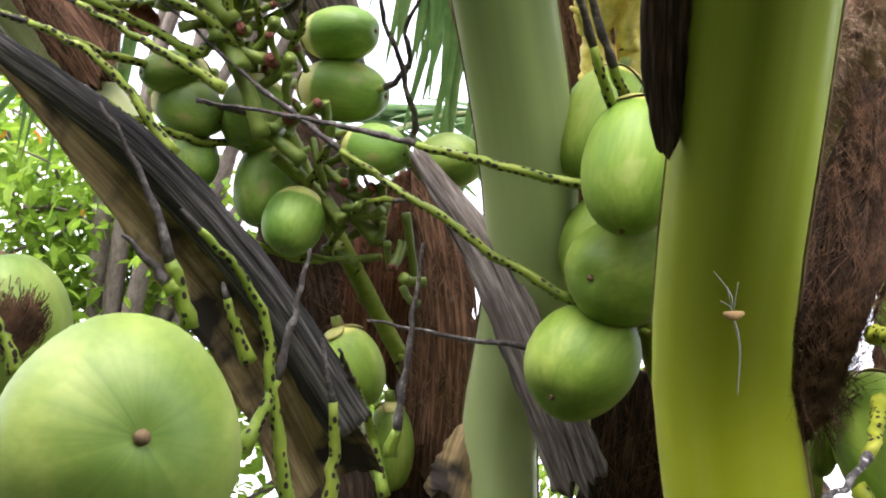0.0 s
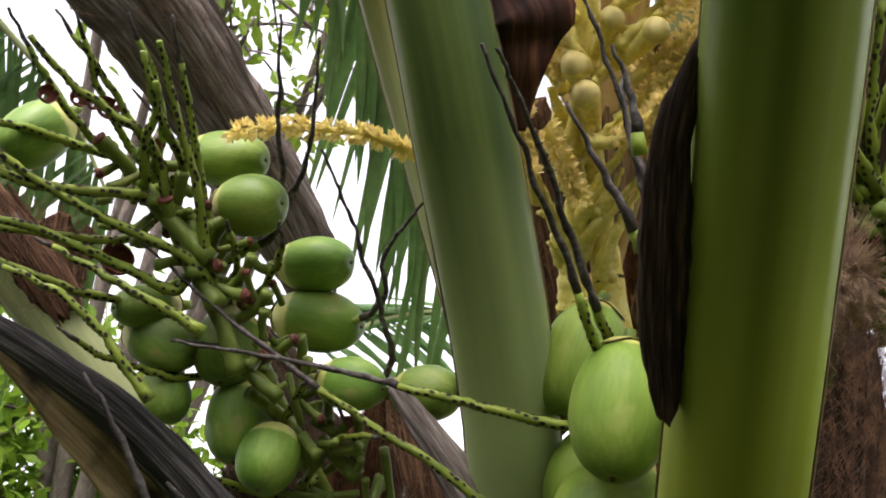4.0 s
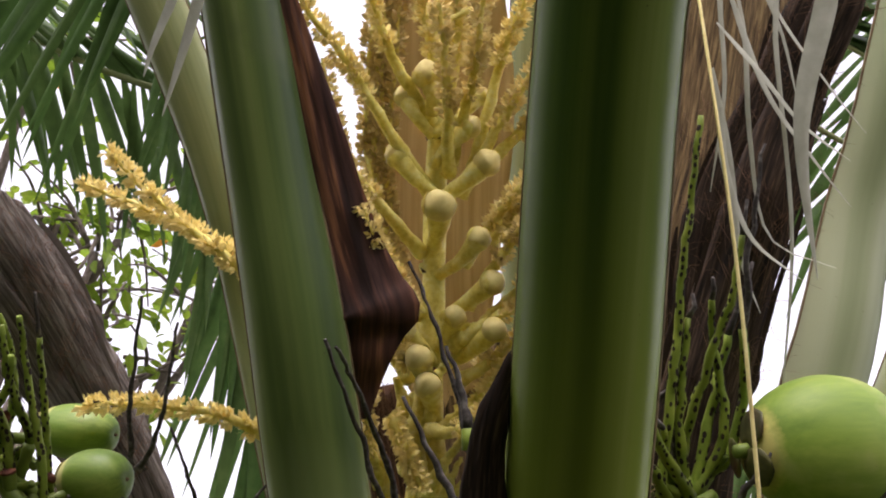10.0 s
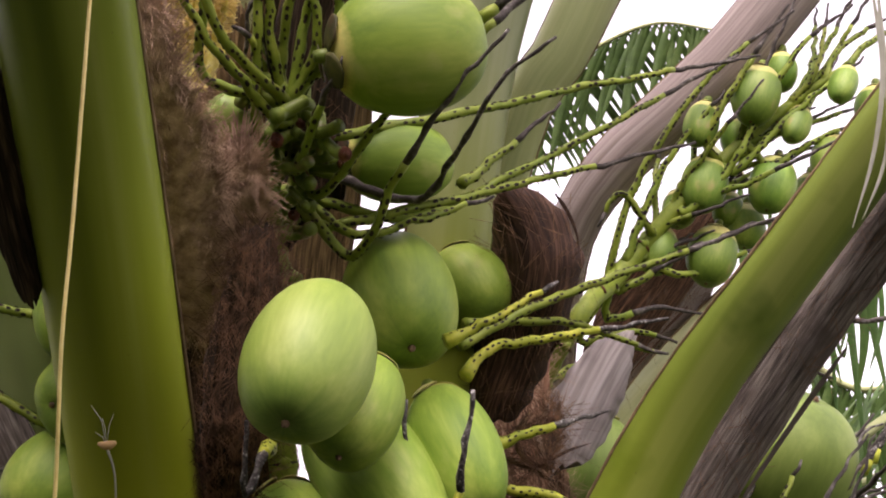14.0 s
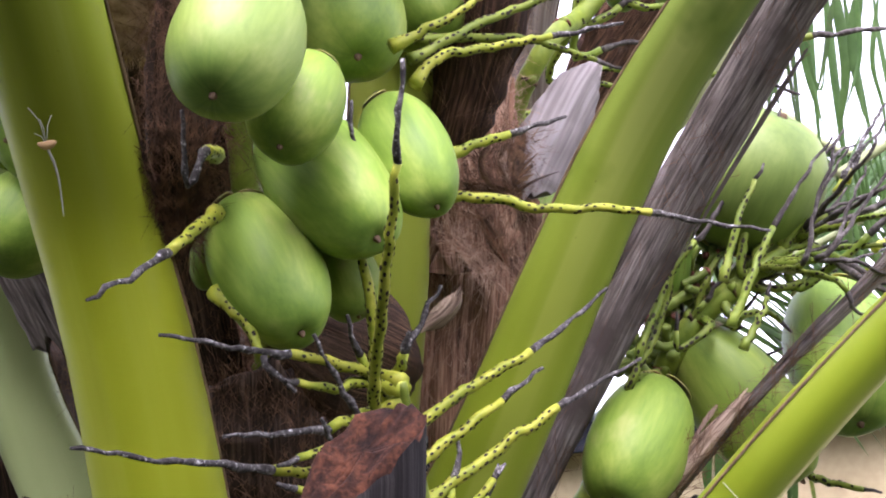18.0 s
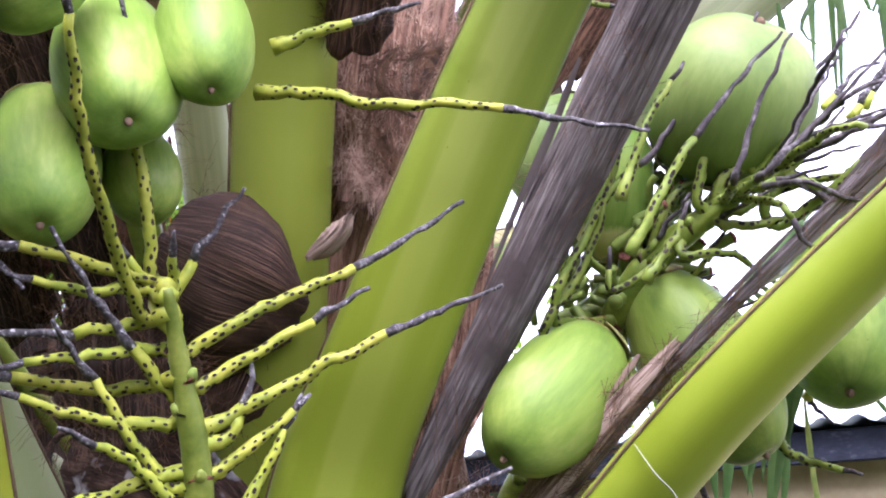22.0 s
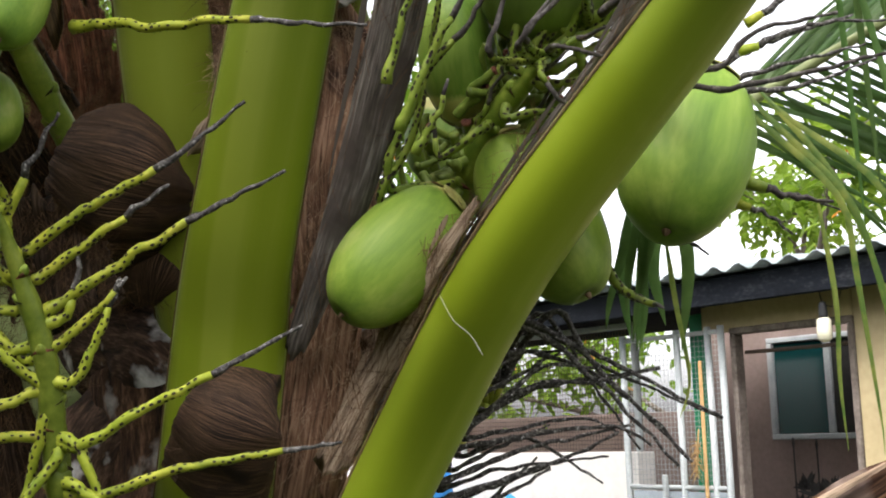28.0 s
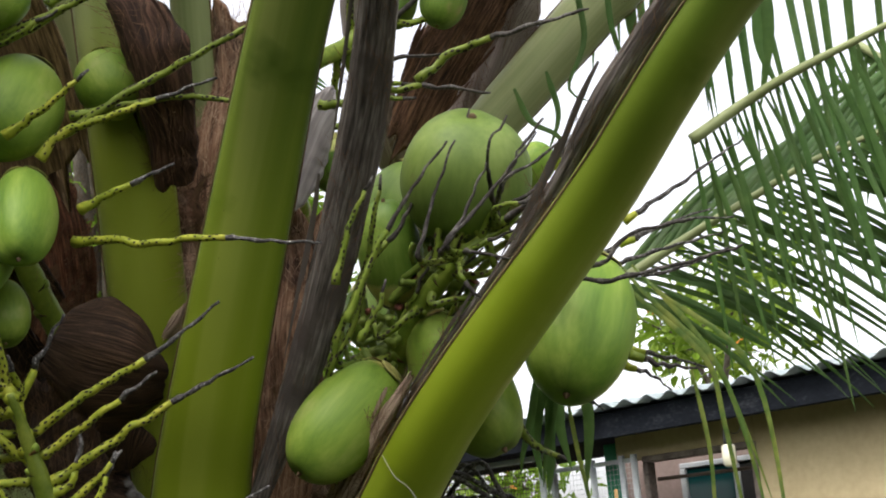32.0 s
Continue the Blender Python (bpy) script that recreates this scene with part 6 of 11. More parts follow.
spikelet([(0.634, 1.169, 1.885), (0.697, 1.158, 1.878), (0.752, 1.15, 1.863), (0.864, 1.141, 1.853), (0.934, 1.14, 1.84), (1.032, 1.135, 1.822)], mid, 0.0058, 0.35, 76)
spikelet([(0.651, 1.156, 1.929), (0.728, 1.156, 1.955), (0.804, 1.156, 1.978)], mid, 0.0058, 0.4, 77)
spikelet([(0.584, 1.064, 2.025), (0.644, 1.066, 2.058), (0.719, 1.062, 2.104)], mid, 0.0058, 0.05, 78)
spikelet([(0.614, 1.106, 1.998), (0.647, 1.112, 2.035), (0.755, 1.126, 2.063), (0.883, 1.136, 2.092)], mid, 0.0058, 0.3, 79)
spikelet([(0.364, 0.975, 2.229), (0.354, 0.846, 2.377), (0.351, 0.768, 2.468), (0.349, 0.681, 2.573)], mid, 0.0056, 0.02, 80, mat=SPIKE_YOUNG)
spikelet([(0.385, 0.954, 2.29), (0.393, 0.863, 2.364), (0.403, 0.807, 2.406), (0.405, 0.739, 2.482)], mid, 0.0056, 0.1, 81, mat=SPIKE_YOUNG)
spikelet([(0.321, 0.856, 2.266), (0.293, 0.796, 2.319), (0.281, 0.709, 2.391), (0.284, 0.636, 2.441)], mid, 0.0056, 0.35, 82, mat=SPIKE_YOUNG)
spikelet([(0.44, 0.924, 2.321), (0.431, 0.844, 2.4), (0.423, 0.787, 2.463), (0.425, 0.716, 2.545)], mid, 0.0056, 0.5, 83, mat=SPIKE_YOUNG)
spikelet([(0.379, 0.969, 2.269), (0.35, 0.903, 2.298), (0.33, 0.882, 2.297)], mid, 0.0056, 0.05, 84, mat=SPIKE_YOUNG)
spikelet([(0.435, 1.027, 2.179), (0.494, 0.914, 2.223), (0.534, 0.843, 2.245)], mid, 0.0056, 0.2, 85, mat=SPIKE_YOUNG)
spikelet([(0.54, 1.016, 2.176), (0.574, 0.923, 2.195), (0.603, 0.843, 2.233), (0.65, 0.794, 2.259)], mid, 0.0056, 0.85, 86, mat=SPIKE_YOUNG)
spikelet([(0.595, 0.892, 2.339), (0.653, 0.858, 2.375), (0.723, 0.824, 2.41)], mid, 0.0056, 0.9, 87, mat=SPIKE_YOUNG)

# spent flower stalk, low
low = bunch("spent_flower_stalk", [(0.5, 1.5, 1.1), (0.588, 1.239, 1.296), (0.592, 1.208, 1.375), (0.599, 1.174, 1.484), (0.583, 1.133, 1.598), (0.576, 1.102, 1.657)], "yellow green spent flower stalk without nuts", 0.019)
spikelet([(0.543, 1.133, 1.665), (0.5, 1.091, 1.653), (0.447, 1.043, 1.657)], low, 0.0064, 0.1, 88)
spikelet([(0.566, 1.147, 1.609), (0.511, 1.102, 1.595), (0.441, 1.053, 1.573)], low, 0.0064, 0.1, 89)
spikelet([(0.565, 1.157, 1.539), (0.508, 1.109, 1.538), (0.44, 1.055, 1.556)], low, 0.0064, 0.1, 90)
spikelet([(0.581, 1.167, 1.496), (0.503, 1.118, 1.462), (0.432, 1.069, 1.433)], low, 0.0064, 0.25, 91)
spikelet([(0.585, 1.176, 1.442), (0.514, 1.128, 1.408), (0.428, 1.075, 1.382)], low, 0.0064, 0.1, 92)
spikelet([(0.574, 1.18, 1.391), (0.505, 1.128, 1.389), (0.431, 1.071, 1.418)], low, 0.0064, 0.1, 93)
spikelet([(0.594, 1.183, 1.414), (0.561, 1.187, 1.314), (0.542, 1.128, 1.242)], low, 0.0064, 0.15, 94)
spikelet([(0.606, 1.193, 1.367), (0.557, 1.159, 1.277), (0.567, 1.137, 1.226)], low, 0.0064, 0.15, 95)
spikelet([(0.616, 1.206, 1.289), (0.574, 1.202, 1.228), (0.556, 1.204, 1.174)], low, 0.0064, 0.1, 96)
spikelet([(0.626, 1.196, 1.382), (0.655, 1.215, 1.311), (0.694, 1.238, 1.224)], low, 0.0064, 0.1, 97)
spikelet([(0.622, 1.202, 1.332), (0.698, 1.232, 1.279), (0.784, 1.266, 1.214)], low, 0.0064, 0.15, 98)
spikelet([(0.633, 1.199, 1.378), (0.707, 1.215, 1.418), (0.792, 1.235, 1.459), (0.894, 1.258, 1.51)], low, 0.0064, 0.35, 99)
spikelet([(0.655, 1.214, 1.319), (0.74, 1.235, 1.347), (0.854, 1.266, 1.363), (0.93, 1.287, 1.373)], low, 0.0064, 0.2, 100)
spikelet([(0.58, 1.152, 1.605), (0.647, 1.166, 1.65), (0.749, 1.188, 1.705), (0.847, 1.207, 1.776)], low, 0.0064, 0.36, 101)
spikelet([(0.598, 1.168, 1.531), (0.68, 1.185, 1.583), (0.782, 1.207, 1.642), (0.887, 1.231, 1.693)], low, 0.0064, 0.36, 102)
spikelet([(0.593, 1.16, 1.574), (0.66, 1.174, 1.618), (0.754, 1.193, 1.681)], low, 0.0064, 0.25, 103)
spikelet([(0.611, 1.176, 1.495), (0.662, 1.186, 1.536), (0.699, 1.191, 1.574)], low, 0.0064, 0.1, 104)
spikelet([(0.63, 1.188, 1.452), (0.66, 1.19, 1.505), (0.691, 1.189, 1.574)], low, 0.0064, 0.15, 105)
spikelet([(0.555, 1.139, 1.649), (0.549, 1.11, 1.731), (0.537, 1.079, 1.82), (0.532, 1.053, 1.884), (0.532, 1.028, 1.947)], low, 0.0064, 0.3, 106)
spikelet([(0.566, 1.142, 1.648), (0.591, 1.142, 1.702), (0.633, 1.145, 1.771)], low, 0.0064, 0.5, 107)
spikelet([(0.578, 1.157, 1.562), (0.528, 1.103, 1.625), (0.482, 1.047, 1.701)], low, 0.0064, 0.6, 108)
spikelet([(0.569, 1.165, 1.485), (0.51, 1.104, 1.576), (0.487, 1.06, 1.618)], low, 0.0064, 0.3, 109)
spikelet([(0.589, 1.176, 1.453), (0.549, 1.126, 1.499), (0.496, 1.075, 1.524)], low, 0.0064, 0.2, 110)
spikelet([(0.624, 1.176, 1.53), (0.642, 1.175, 1.576), (0.643, 1.17, 1.611)], low, 0.0064, 0.5, 111)
spikelet([(0.39, 1.058, 1.899), (0.379, 0.964, 1.866), (0.365, 0.944, 1.827), (0.362, 0.91, 1.888)], low, 0.0062, 0.6, 112)
spikelet([(0.389, 1.043, 1.831), (0.349, 0.96, 1.77), (0.314, 0.923, 1.734), (0.28, 0.894, 1.707)], low, 0.0062, 0.45, 113)
spikelet([(0.384, 1.091, 1.76), (0.418, 1.062, 1.716), (0.431, 1.048, 1.676), (0.462, 1.049, 1.644)], low, 0.0062, 0.3, 114)
spikelet([(0.55, 1.129, 1.674), (0.481, 1.059, 1.678), (0.421, 1.017, 1.682), (0.336, 0.96, 1.688)], low, 0.0062, 0.45, 115)
spikelet([(0.513, 1.159, 1.572), (0.411, 1.074, 1.575), (0.334, 1.005, 1.58), (0.261, 0.945, 1.588)], low, 0.0062, 0.55, 116)
spikelet([(0.55, 1.138, 1.634), (0.481, 1.074, 1.608), (0.39, 1.021, 1.6)], low, 0.0062, 0.5, 117)
spikelet([(0.55, 1.131, 1.665), (0.528, 1.097, 1.698), (0.519, 1.072, 1.725)], low, 0.0062, 0.4, 118)
spikelet([(0.574, 1.126, 1.664), (0.58, 1.098, 1.691), (0.584, 1.083, 1.707)], low, 0.0062, 0.3, 119)
spikelet([(0.547, 1.117, 1.639), (0.546, 0.962, 1.725), (0.55, 0.883, 1.796), (0.553, 0.837, 1.857), (0.556, 0.817, 1.896)], low, 0.0062, 0.22, 120)

# fruit stalk and spikelets between the thick stalks
inner = bunch("fruit_stalk", [(0.45, 1.75, 1.6), (0.231, 1.432, 2.037), (0.207, 1.356, 2.136), (0.199, 1.285, 2.217)], "green fruit stalk hidden behind the thick stalk", 0.02, SPIKE_YOUNG)
spikelet([(0.157, 1.244, 2.102), (0.05, 1.249, 2.115), (-0.057, 1.27, 2.143), (-0.156, 1.292, 2.169), (-0.336, 1.306, 2.195)], inner, 0.0058, 0.45, 138, mat=SPIKE_YOUNG)
spikelet([(0.159, 1.326, 1.985), (0.084, 1.325, 2.015), (-0.019, 1.331, 2.073), (-0.144, 1.346, 2.153), (-0.287, 1.35, 2.251), (-0.429, 1.327, 2.359)], inner, 0.0058, 0.4, 139, mat=SPIKE_YOUNG)
spikelet([(0.157, 1.172, 2.155), (0.096, 1.06, 2.233), (0.04, 0.958, 2.291), (-0.005, 0.874, 2.337)], inner, 0.0058, 0.55, 140, mat=SPIKE_YOUNG)
spikelet([(0.171, 1.014, 2.205), (0.155, 0.998, 2.234), (0.121, 0.973, 2.277), (0.084, 0.944, 2.328)], inner, 0.0058, 0.95, 141, mat=SPIKE_YOUNG)
spikelet([(0.153, 0.927, 2.262), (0.14, 0.902, 2.31), (0.118, 0.879, 2.352)], inner, 0.0058, 0.95, 142, mat=SPIKE_YOUNG)
spikelet([(0.183, 1.343, 1.926), (0.096, 1.379, 1.941), (0.021, 1.416, 1.954), (-0.11, 1.468, 1.98)], inner, 0.0058, 0.55, 143, mat=SPIKE_YOUNG)
spikelet([(0.162, 1.168, 2.182), (0.105, 1.063, 2.254), (0.048, 0.94, 2.301), (0.004, 0.794, 2.272)], inner, 0.0058, 0.7, 144, mat=SPIKE_YOUNG)
spikelet([(0.218, 1.148, 2.194), (0.174, 1.051, 2.339), (0.126, 0.986, 2.44), (0.08, 0.943, 2.512)], inner, 0.0058, 0.8, 145, mat=SPIKE_YOUNG)
spikelet([(0.204, 1.045, 2.253), (0.165, 1.02, 2.332), (0.152, 1.005, 2.407)], inner, 0.0058, 0.9, 146, mat=SPIKE_YOUNG)
spikelet([(0.182, 0.744, 2.328), (0.174, 0.723, 2.359), (0.17, 0.702, 2.388)], inner, 0.0058, 0.95, 147, mat=SPIKE_YOUNG)

# fruit stalk and spikelets of the young bunch
young = bunch("fruit_stalk", [(0.25, 1.95, 1.55), (-0.174, 1.601, 2.131), (-0.278, 1.488, 2.291), (-0.34, 1.406, 2.354), (-0.405, 1.332, 2.399), (-0.457, 1.277, 2.453)], "green fruit stalk of the young bunch", 0.015, SPIKE_YOUNG)
spikelet([(-0.239, 1.39, 2.405), (-0.243, 1.279, 2.491), (-0.243, 1.166, 2.582)], young, 0.0062, 0.8, 148, mat=SPIKE_YOUNG)
spikelet([(-0.233, 1.373, 2.441), (-0.2, 1.292, 2.474), (-0.192, 1.182, 2.559)], young, 0.0062, 0.8, 149, mat=SPIKE_YOUNG)
spikelet([(-0.08, 1.488, 2.24), (-0.123, 1.358, 2.357), (-0.18, 1.244, 2.439)], young, 0.0062, 0.7, 150, mat=SPIKE_YOUNG)
spikelet([(-0.104, 1.448, 2.316), (-0.093, 1.36, 2.359), (-0.049, 1.28, 2.393)], young, 0.0062, 0.6, 151, mat=SPIKE_YOUNG)
spikelet([(-0.319, 1.414, 2.341), (-0.347, 1.283, 2.462), (-0.374, 1.162, 2.564)], young, 0.0062, 0.15, 152, mat=SPIKE_YOUNG)
spikelet([(-0.411, 1.362, 2.426), (-0.39, 1.264, 2.492), (-0.426, 1.159, 2.56)], young, 0.0062, 0.1, 153, mat=SPIKE_YOUNG)
spikelet([(-0.399, 1.363, 2.427), (-0.459, 1.26, 2.487), (-0.488, 1.155, 2.555)], young, 0.0062, 0.1, 154, mat=SPIKE_YOUNG)
spikelet([(-0.44, 1.35, 2.445), (-0.512, 1.257, 2.482), (-0.568, 1.151, 2.548)], young, 0.0062, 0.15, 155, mat=SPIKE_YOUNG)
spikelet([(-0.375, 1.372, 2.415), (-0.444, 1.257, 2.495), (-0.513, 1.154, 2.553)], young, 0.0062, 0.1, 156, mat=SPIKE_YOUNG)
spikelet([(-0.472, 1.337, 2.463), (-0.563, 1.284, 2.462), (-0.663, 1.235, 2.452), (-0.736, 1.177, 2.463)], young, 0.0062, 0.15, 157, mat=SPIKE_YOUNG)
spikelet([(-0.399, 1.364, 2.426), (-0.536, 1.319, 2.398), (-0.638, 1.257, 2.413), (-0.723, 1.2, 2.42)], young, 0.0062, 0.2, 158, mat=SPIKE_YOUNG)
spikelet([(-0.443, 1.39, 2.365), (-0.603, 1.32, 2.338), (-0.729, 1.244, 2.331)], young, 0.0062, 0.15, 159, mat=SPIKE_YOUNG)
spikelet([(-0.4, 1.427, 2.299), (-0.468, 1.384, 2.281), (-0.594, 1.32, 2.295), (-0.728, 1.256, 2.306)], young, 0.0062, 0.2, 160, mat=SPIKE_YOUNG)
spikelet([(-0.332, 1.477, 2.213), (-0.428, 1.406, 2.202), (-0.481, 1.329, 2.21)], young, 0.0062, 0.1, 161, mat=SPIKE_YOUNG)
spikelet([(-0.225, 1.526, 2.136), (-0.198, 1.443, 2.173), (-0.174, 1.371, 2.186)], young, 0.0062, 0.1, 162, mat=SPIKE_YOUNG)
spikelet([(-0.274, 1.438, 2.303), (-0.229, 1.359, 2.335), (-0.224, 1.283, 2.353)], young, 0.0062, 0.2, 163, mat=SPIKE_YOUNG)
spikelet([(-0.298, 1.433, 2.308), (-0.282, 1.356, 2.33), (-0.289, 1.279, 2.347)], young, 0.0062, 0.1, 164, mat=SPIKE_YOUNG)
spikelet([(-0.255, 1.467, 2.247), (-0.323, 1.401, 2.231), (-0.344, 1.343, 2.208)], young, 0.0062, 0.5, 165, mat=SPIKE_YOUNG)
spikelet([(-0.198, 1.556, 2.082), (-0.284, 1.482, 2.077), (-0.349, 1.408, 2.079)], young, 0.0062, 0.1, 166, mat=SPIKE_YOUNG)
spikelet([(-0.183, 1.55, 2.097), (-0.135, 1.467, 2.137), (-0.072, 1.41, 2.128)], young, 0.0062, 0.1, 167, mat=SPIKE_YOUNG)
spikelet([(-0.597, 1.419, 2.276), (-0.66, 1.356, 2.255), (-0.725, 1.29, 2.241)], young, 0.0062, 0.8, 168, mat=SPIKE_YOUNG)
spikelet([(-0.628, 1.421, 2.266), (-0.683, 1.353, 2.256), (-0.717, 1.29, 2.241)], young, 0.0062, 0.9, 169, mat=SPIKE_YOUNG)
spikelet([(-0.138, 1.125, 1.699), (-0.161, 1.079, 1.794), (-0.171, 1.055, 1.852), (-0.198, 1.019, 1.893), (-0.244, 0.964, 1.927)], young, 0.006, 0.05, 170, mat=SPIKE_YOUNG)
spikelet([(-0.229, 1.003, 1.832), (-0.244, 0.978, 1.875), (-0.273, 0.951, 1.94), (-0.321, 0.927, 2.005)], young, 0.006, 0.7, 171, mat=SPIKE_YOUNG)
spikelet([(-0.179, 1.076, 1.74), (-0.155, 1.076, 1.827), (-0.141, 1.06, 1.934)], young, 0.006, 0.6, 172, mat=SPIKE_YOUNG)
spikelet([(-0.104, 1.153, 1.705), (-0.105, 1.132, 1.778), (-0.123, 1.096, 1.857)], young, 0.006, 0.35, 173, mat=SPIKE_YOUNG)
spikelet([(-0.06, 1.405, 1.798), (-0.05, 1.367, 1.907), (-0.044, 1.321, 2.041)], young, 0.006, 0.85, 174, mat=SPIKE_YOUNG)
spikelet([(-0.063, 1.42, 1.754), (-0.091, 1.39, 1.84), (-0.107, 1.111, 1.851)], young, 0.006, 0.3, 175, mat=SPIKE_YOUNG)
spikelet([(-0.345, 1.292, 2.112), (-0.434, 1.26, 2.203), (-0.498, 1.248, 2.235), (-0.567, 1.24, 2.253)], young, 0.006, 0.1, 176, mat=SPIKE_YOUNG)
spikelet([(-0.292, 1.266, 2.19), (-0.397, 1.248, 2.238), (-0.499, 1.232, 2.28)], young, 0.006, 0.1, 177, mat=SPIKE_YOUNG)
spikelet([(-0.182, 1.053, 1.818), (-0.199, 1.028, 1.853), (-0.208, 1.013, 1.879)], young, 0.006, 0.1, 178, mat=SPIKE_YOUNG)
spikelet([(-0.371, 1.005, 1.779), (-0.383, 0.995, 1.806), (-0.4, 0.986, 1.832)], young, 0.006, 0.1, 179, mat=SPIKE_YOUNG)
spikelet([(-0.242, 0.984, 1.857), (-0.262, 0.973, 1.877), (-0.291, 0.964, 1.899)], young, 0.006, 0.9, 180, mat=SPIKE_YOUNG)
knob([(-0.414, 1.309, 2.415), (-0.438, 1.283, 2.429), (-0.46, 1.259, 2.439)], 0.0092, young, 181, True)
knob([(-0.356, 1.351, 2.341), (-0.365, 1.324, 2.36), (-0.373, 1.296, 2.38)], 0.0096, young, 182, True)
knob([(-0.346, 1.368, 2.307), (-0.324, 1.353, 2.309), (-0.302, 1.336, 2.312)], 0.0087, young, 183, True)
knob([(-0.327, 1.339, 2.371), (-0.363, 1.316, 2.377), (-0.394, 1.295, 2.378)], 0.0087, young, 184, False)
knob([(-0.413, 1.311, 2.411), (-0.37, 1.32, 2.366), (-0.311, 1.333, 2.317)], 0.0133, young, 185, False)
knob([(-0.365, 1.333, 2.374), (-0.36, 1.309, 2.391), (-0.353, 1.282, 2.413)], 0.0083, young, 186, False)
knob([(-0.356, 1.351, 2.341), (-0.324, 1.356, 2.302), (-0.297, 1.36, 2.264)], 0.0142, young, 187, False)
knob([(-0.343, 1.335, 2.376), (-0.342, 1.335, 2.342), (-0.329, 1.342, 2.295)], 0.0126, young, 188, False)
knob([(-0.322, 1.376, 2.296), (-0.295, 1.381, 2.257), (-0.266, 1.398, 2.192)], 0.0126, young, 189, False)
knob([(-0.255, 1.437, 2.184), (-0.21, 1.479, 2.163), (-0.159, 1.495, 2.107)], 0.0115, young, 190, False)
knob([(-0.288, 1.411, 2.23), (-0.254, 1.413, 2.199), (-0.212, 1.414, 2.17)], 0.0101, young, 191, False)
knob([(-0.206, 1.429, 2.209), (-0.195, 1.429, 2.177), (-0.186, 1.468, 2.156)], 0.0055, young, 192, False)
knob([(-0.16, 1.507, 2.15), (-0.138, 1.504, 2.127), (-0.108, 1.502, 2.101)], 0.0122, young, 193, False)
knob([(-0.109, 1.533, 2.107), (-0.107, 1.507, 2.126), (-0.103, 1.48, 2.147)], 0.0070, young, 194, False)
knob([(-0.058, 1.557, 2.069), (-0.067, 1.521, 2.106), (-0.076, 1.488, 2.138)], 0.0066, young, 195, False)
knob([(-0.236, 1.532, 2.084), (-0.17, 1.525, 2.077), (-0.104, 1.512, 2.082)], 0.0052, young, 196, False)
knob([(-0.173, 1.496, 2.172), (-0.14, 1.49, 2.155), (-0.124, 1.47, 2.165)], 0.0080, young, 197, True)
knob([(-0.219, 1.5, 2.153), (-0.192, 1.497, 2.13), (-0.152, 1.485, 2.128)], 0.0094, young, 198, False)
knob([(-0.324, 1.363, 2.323), (-0.352, 1.345, 2.319), (-0.379, 1.333, 2.304)], 0.0078, young, 199, False)
knob([(-0.275, 1.395, 2.265), (-0.251, 1.376, 2.274), (-0.236, 1.354, 2.289)], 0.0083, young, 200, False)
knob([(-0.292, 1.378, 2.298), (-0.272, 1.357, 2.31), (-0.259, 1.333, 2.328)], 0.0078, young, 201, False)
knob([(-0.41, 1.306, 2.422), (-0.425, 1.297, 2.402), (-0.443, 1.287, 2.385)], 0.0069, young, 202, False)
knob([(-0.241, 1.421, 2.22), (-0.218, 1.401, 2.23), (-0.198, 1.382, 2.239)], 0.0069, young, 203, True)
knob([(-0.19, 1.494, 2.203), (-0.174, 1.482, 2.208), (-0.153, 1.469, 2.216)], 0.0069, young, 204, False)
knob([(-0.167, 1.451, 2.232), (-0.181, 1.442, 2.224), (-0.191, 1.431, 2.221)], 0.0047, young, 205, True)
knob([(-0.284, 1.367, 2.31), (-0.268, 1.368, 2.289), (-0.258, 1.363, 2.278)], 0.0052, young, 206, True)
knob([(-0.148, 1.483, 2.126), (-0.118, 1.474, 2.127), (-0.107, 1.462, 2.131)], 0.0071, young, 207, False)
knob([(-0.309, 1.361, 2.346), (-0.286, 1.351, 2.348), (-0.266, 1.34, 2.352)], 0.0054, young, 208, True)
knob([(-0.411, 1.331, 2.394), (-0.389, 1.324, 2.39), (-0.37, 1.314, 2.391)], 0.0084, young, 209, False)
knob([(-0.307, 1.363, 2.295), (-0.278, 1.36, 2.285), (-0.263, 1.352, 2.28)], 0.0084, young, 210, True)
knob([(-0.161, 1.47, 2.132), (-0.142, 1.462, 2.13), (-0.138, 1.45, 2.13)], 0.0055, young, 211, False)
knob([(-0.067, 1.539, 2.111), (-0.083, 1.535, 2.092), (-0.086, 1.528, 2.083)], 0.0082, young, 212, False)
knob([(-0.166, 1.528, 2.086), (-0.145, 1.523, 2.077), (-0.139, 1.515, 2.072)], 0.0063, young, 213, False)
knob([(-0.248, 1.406, 2.241), (-0.238, 1.402, 2.227), (-0.234, 1.395, 2.22)], 0.0091, young, 214, True)
knob([(-0.363, 1.345, 2.418), (-0.369, 1.34, 2.405), (-0.38, 1.331, 2.397)], 0.0068, young, 215, False)
knob([(-0.361, 1.3, 2.432), (-0.38, 1.291, 2.425), (-0.397, 1.279, 2.421)], 0.0089, young, 216, False)
knob([(-0.184, 1.472, 2.143), (-0.168, 1.472, 2.123), (-0.157, 1.467, 2.113)], 0.0092, young, 217, False)
knob([(-0.091, 1.517, 2.067), (-0.095, 1.499, 2.081), (-0.096, 1.482, 2.093)], 0.0053, young, 218, False)
knob([(-0.043, 1.512, 2.052), (-0.063, 1.501, 2.048), (-0.071, 1.489, 2.048)], 0.0081, young, 219, False)
knob([(-0.275, 1.425, 2.3), (-0.284, 1.407, 2.313), (-0.287, 1.39, 2.325)], 0.0080, young, 220, True)
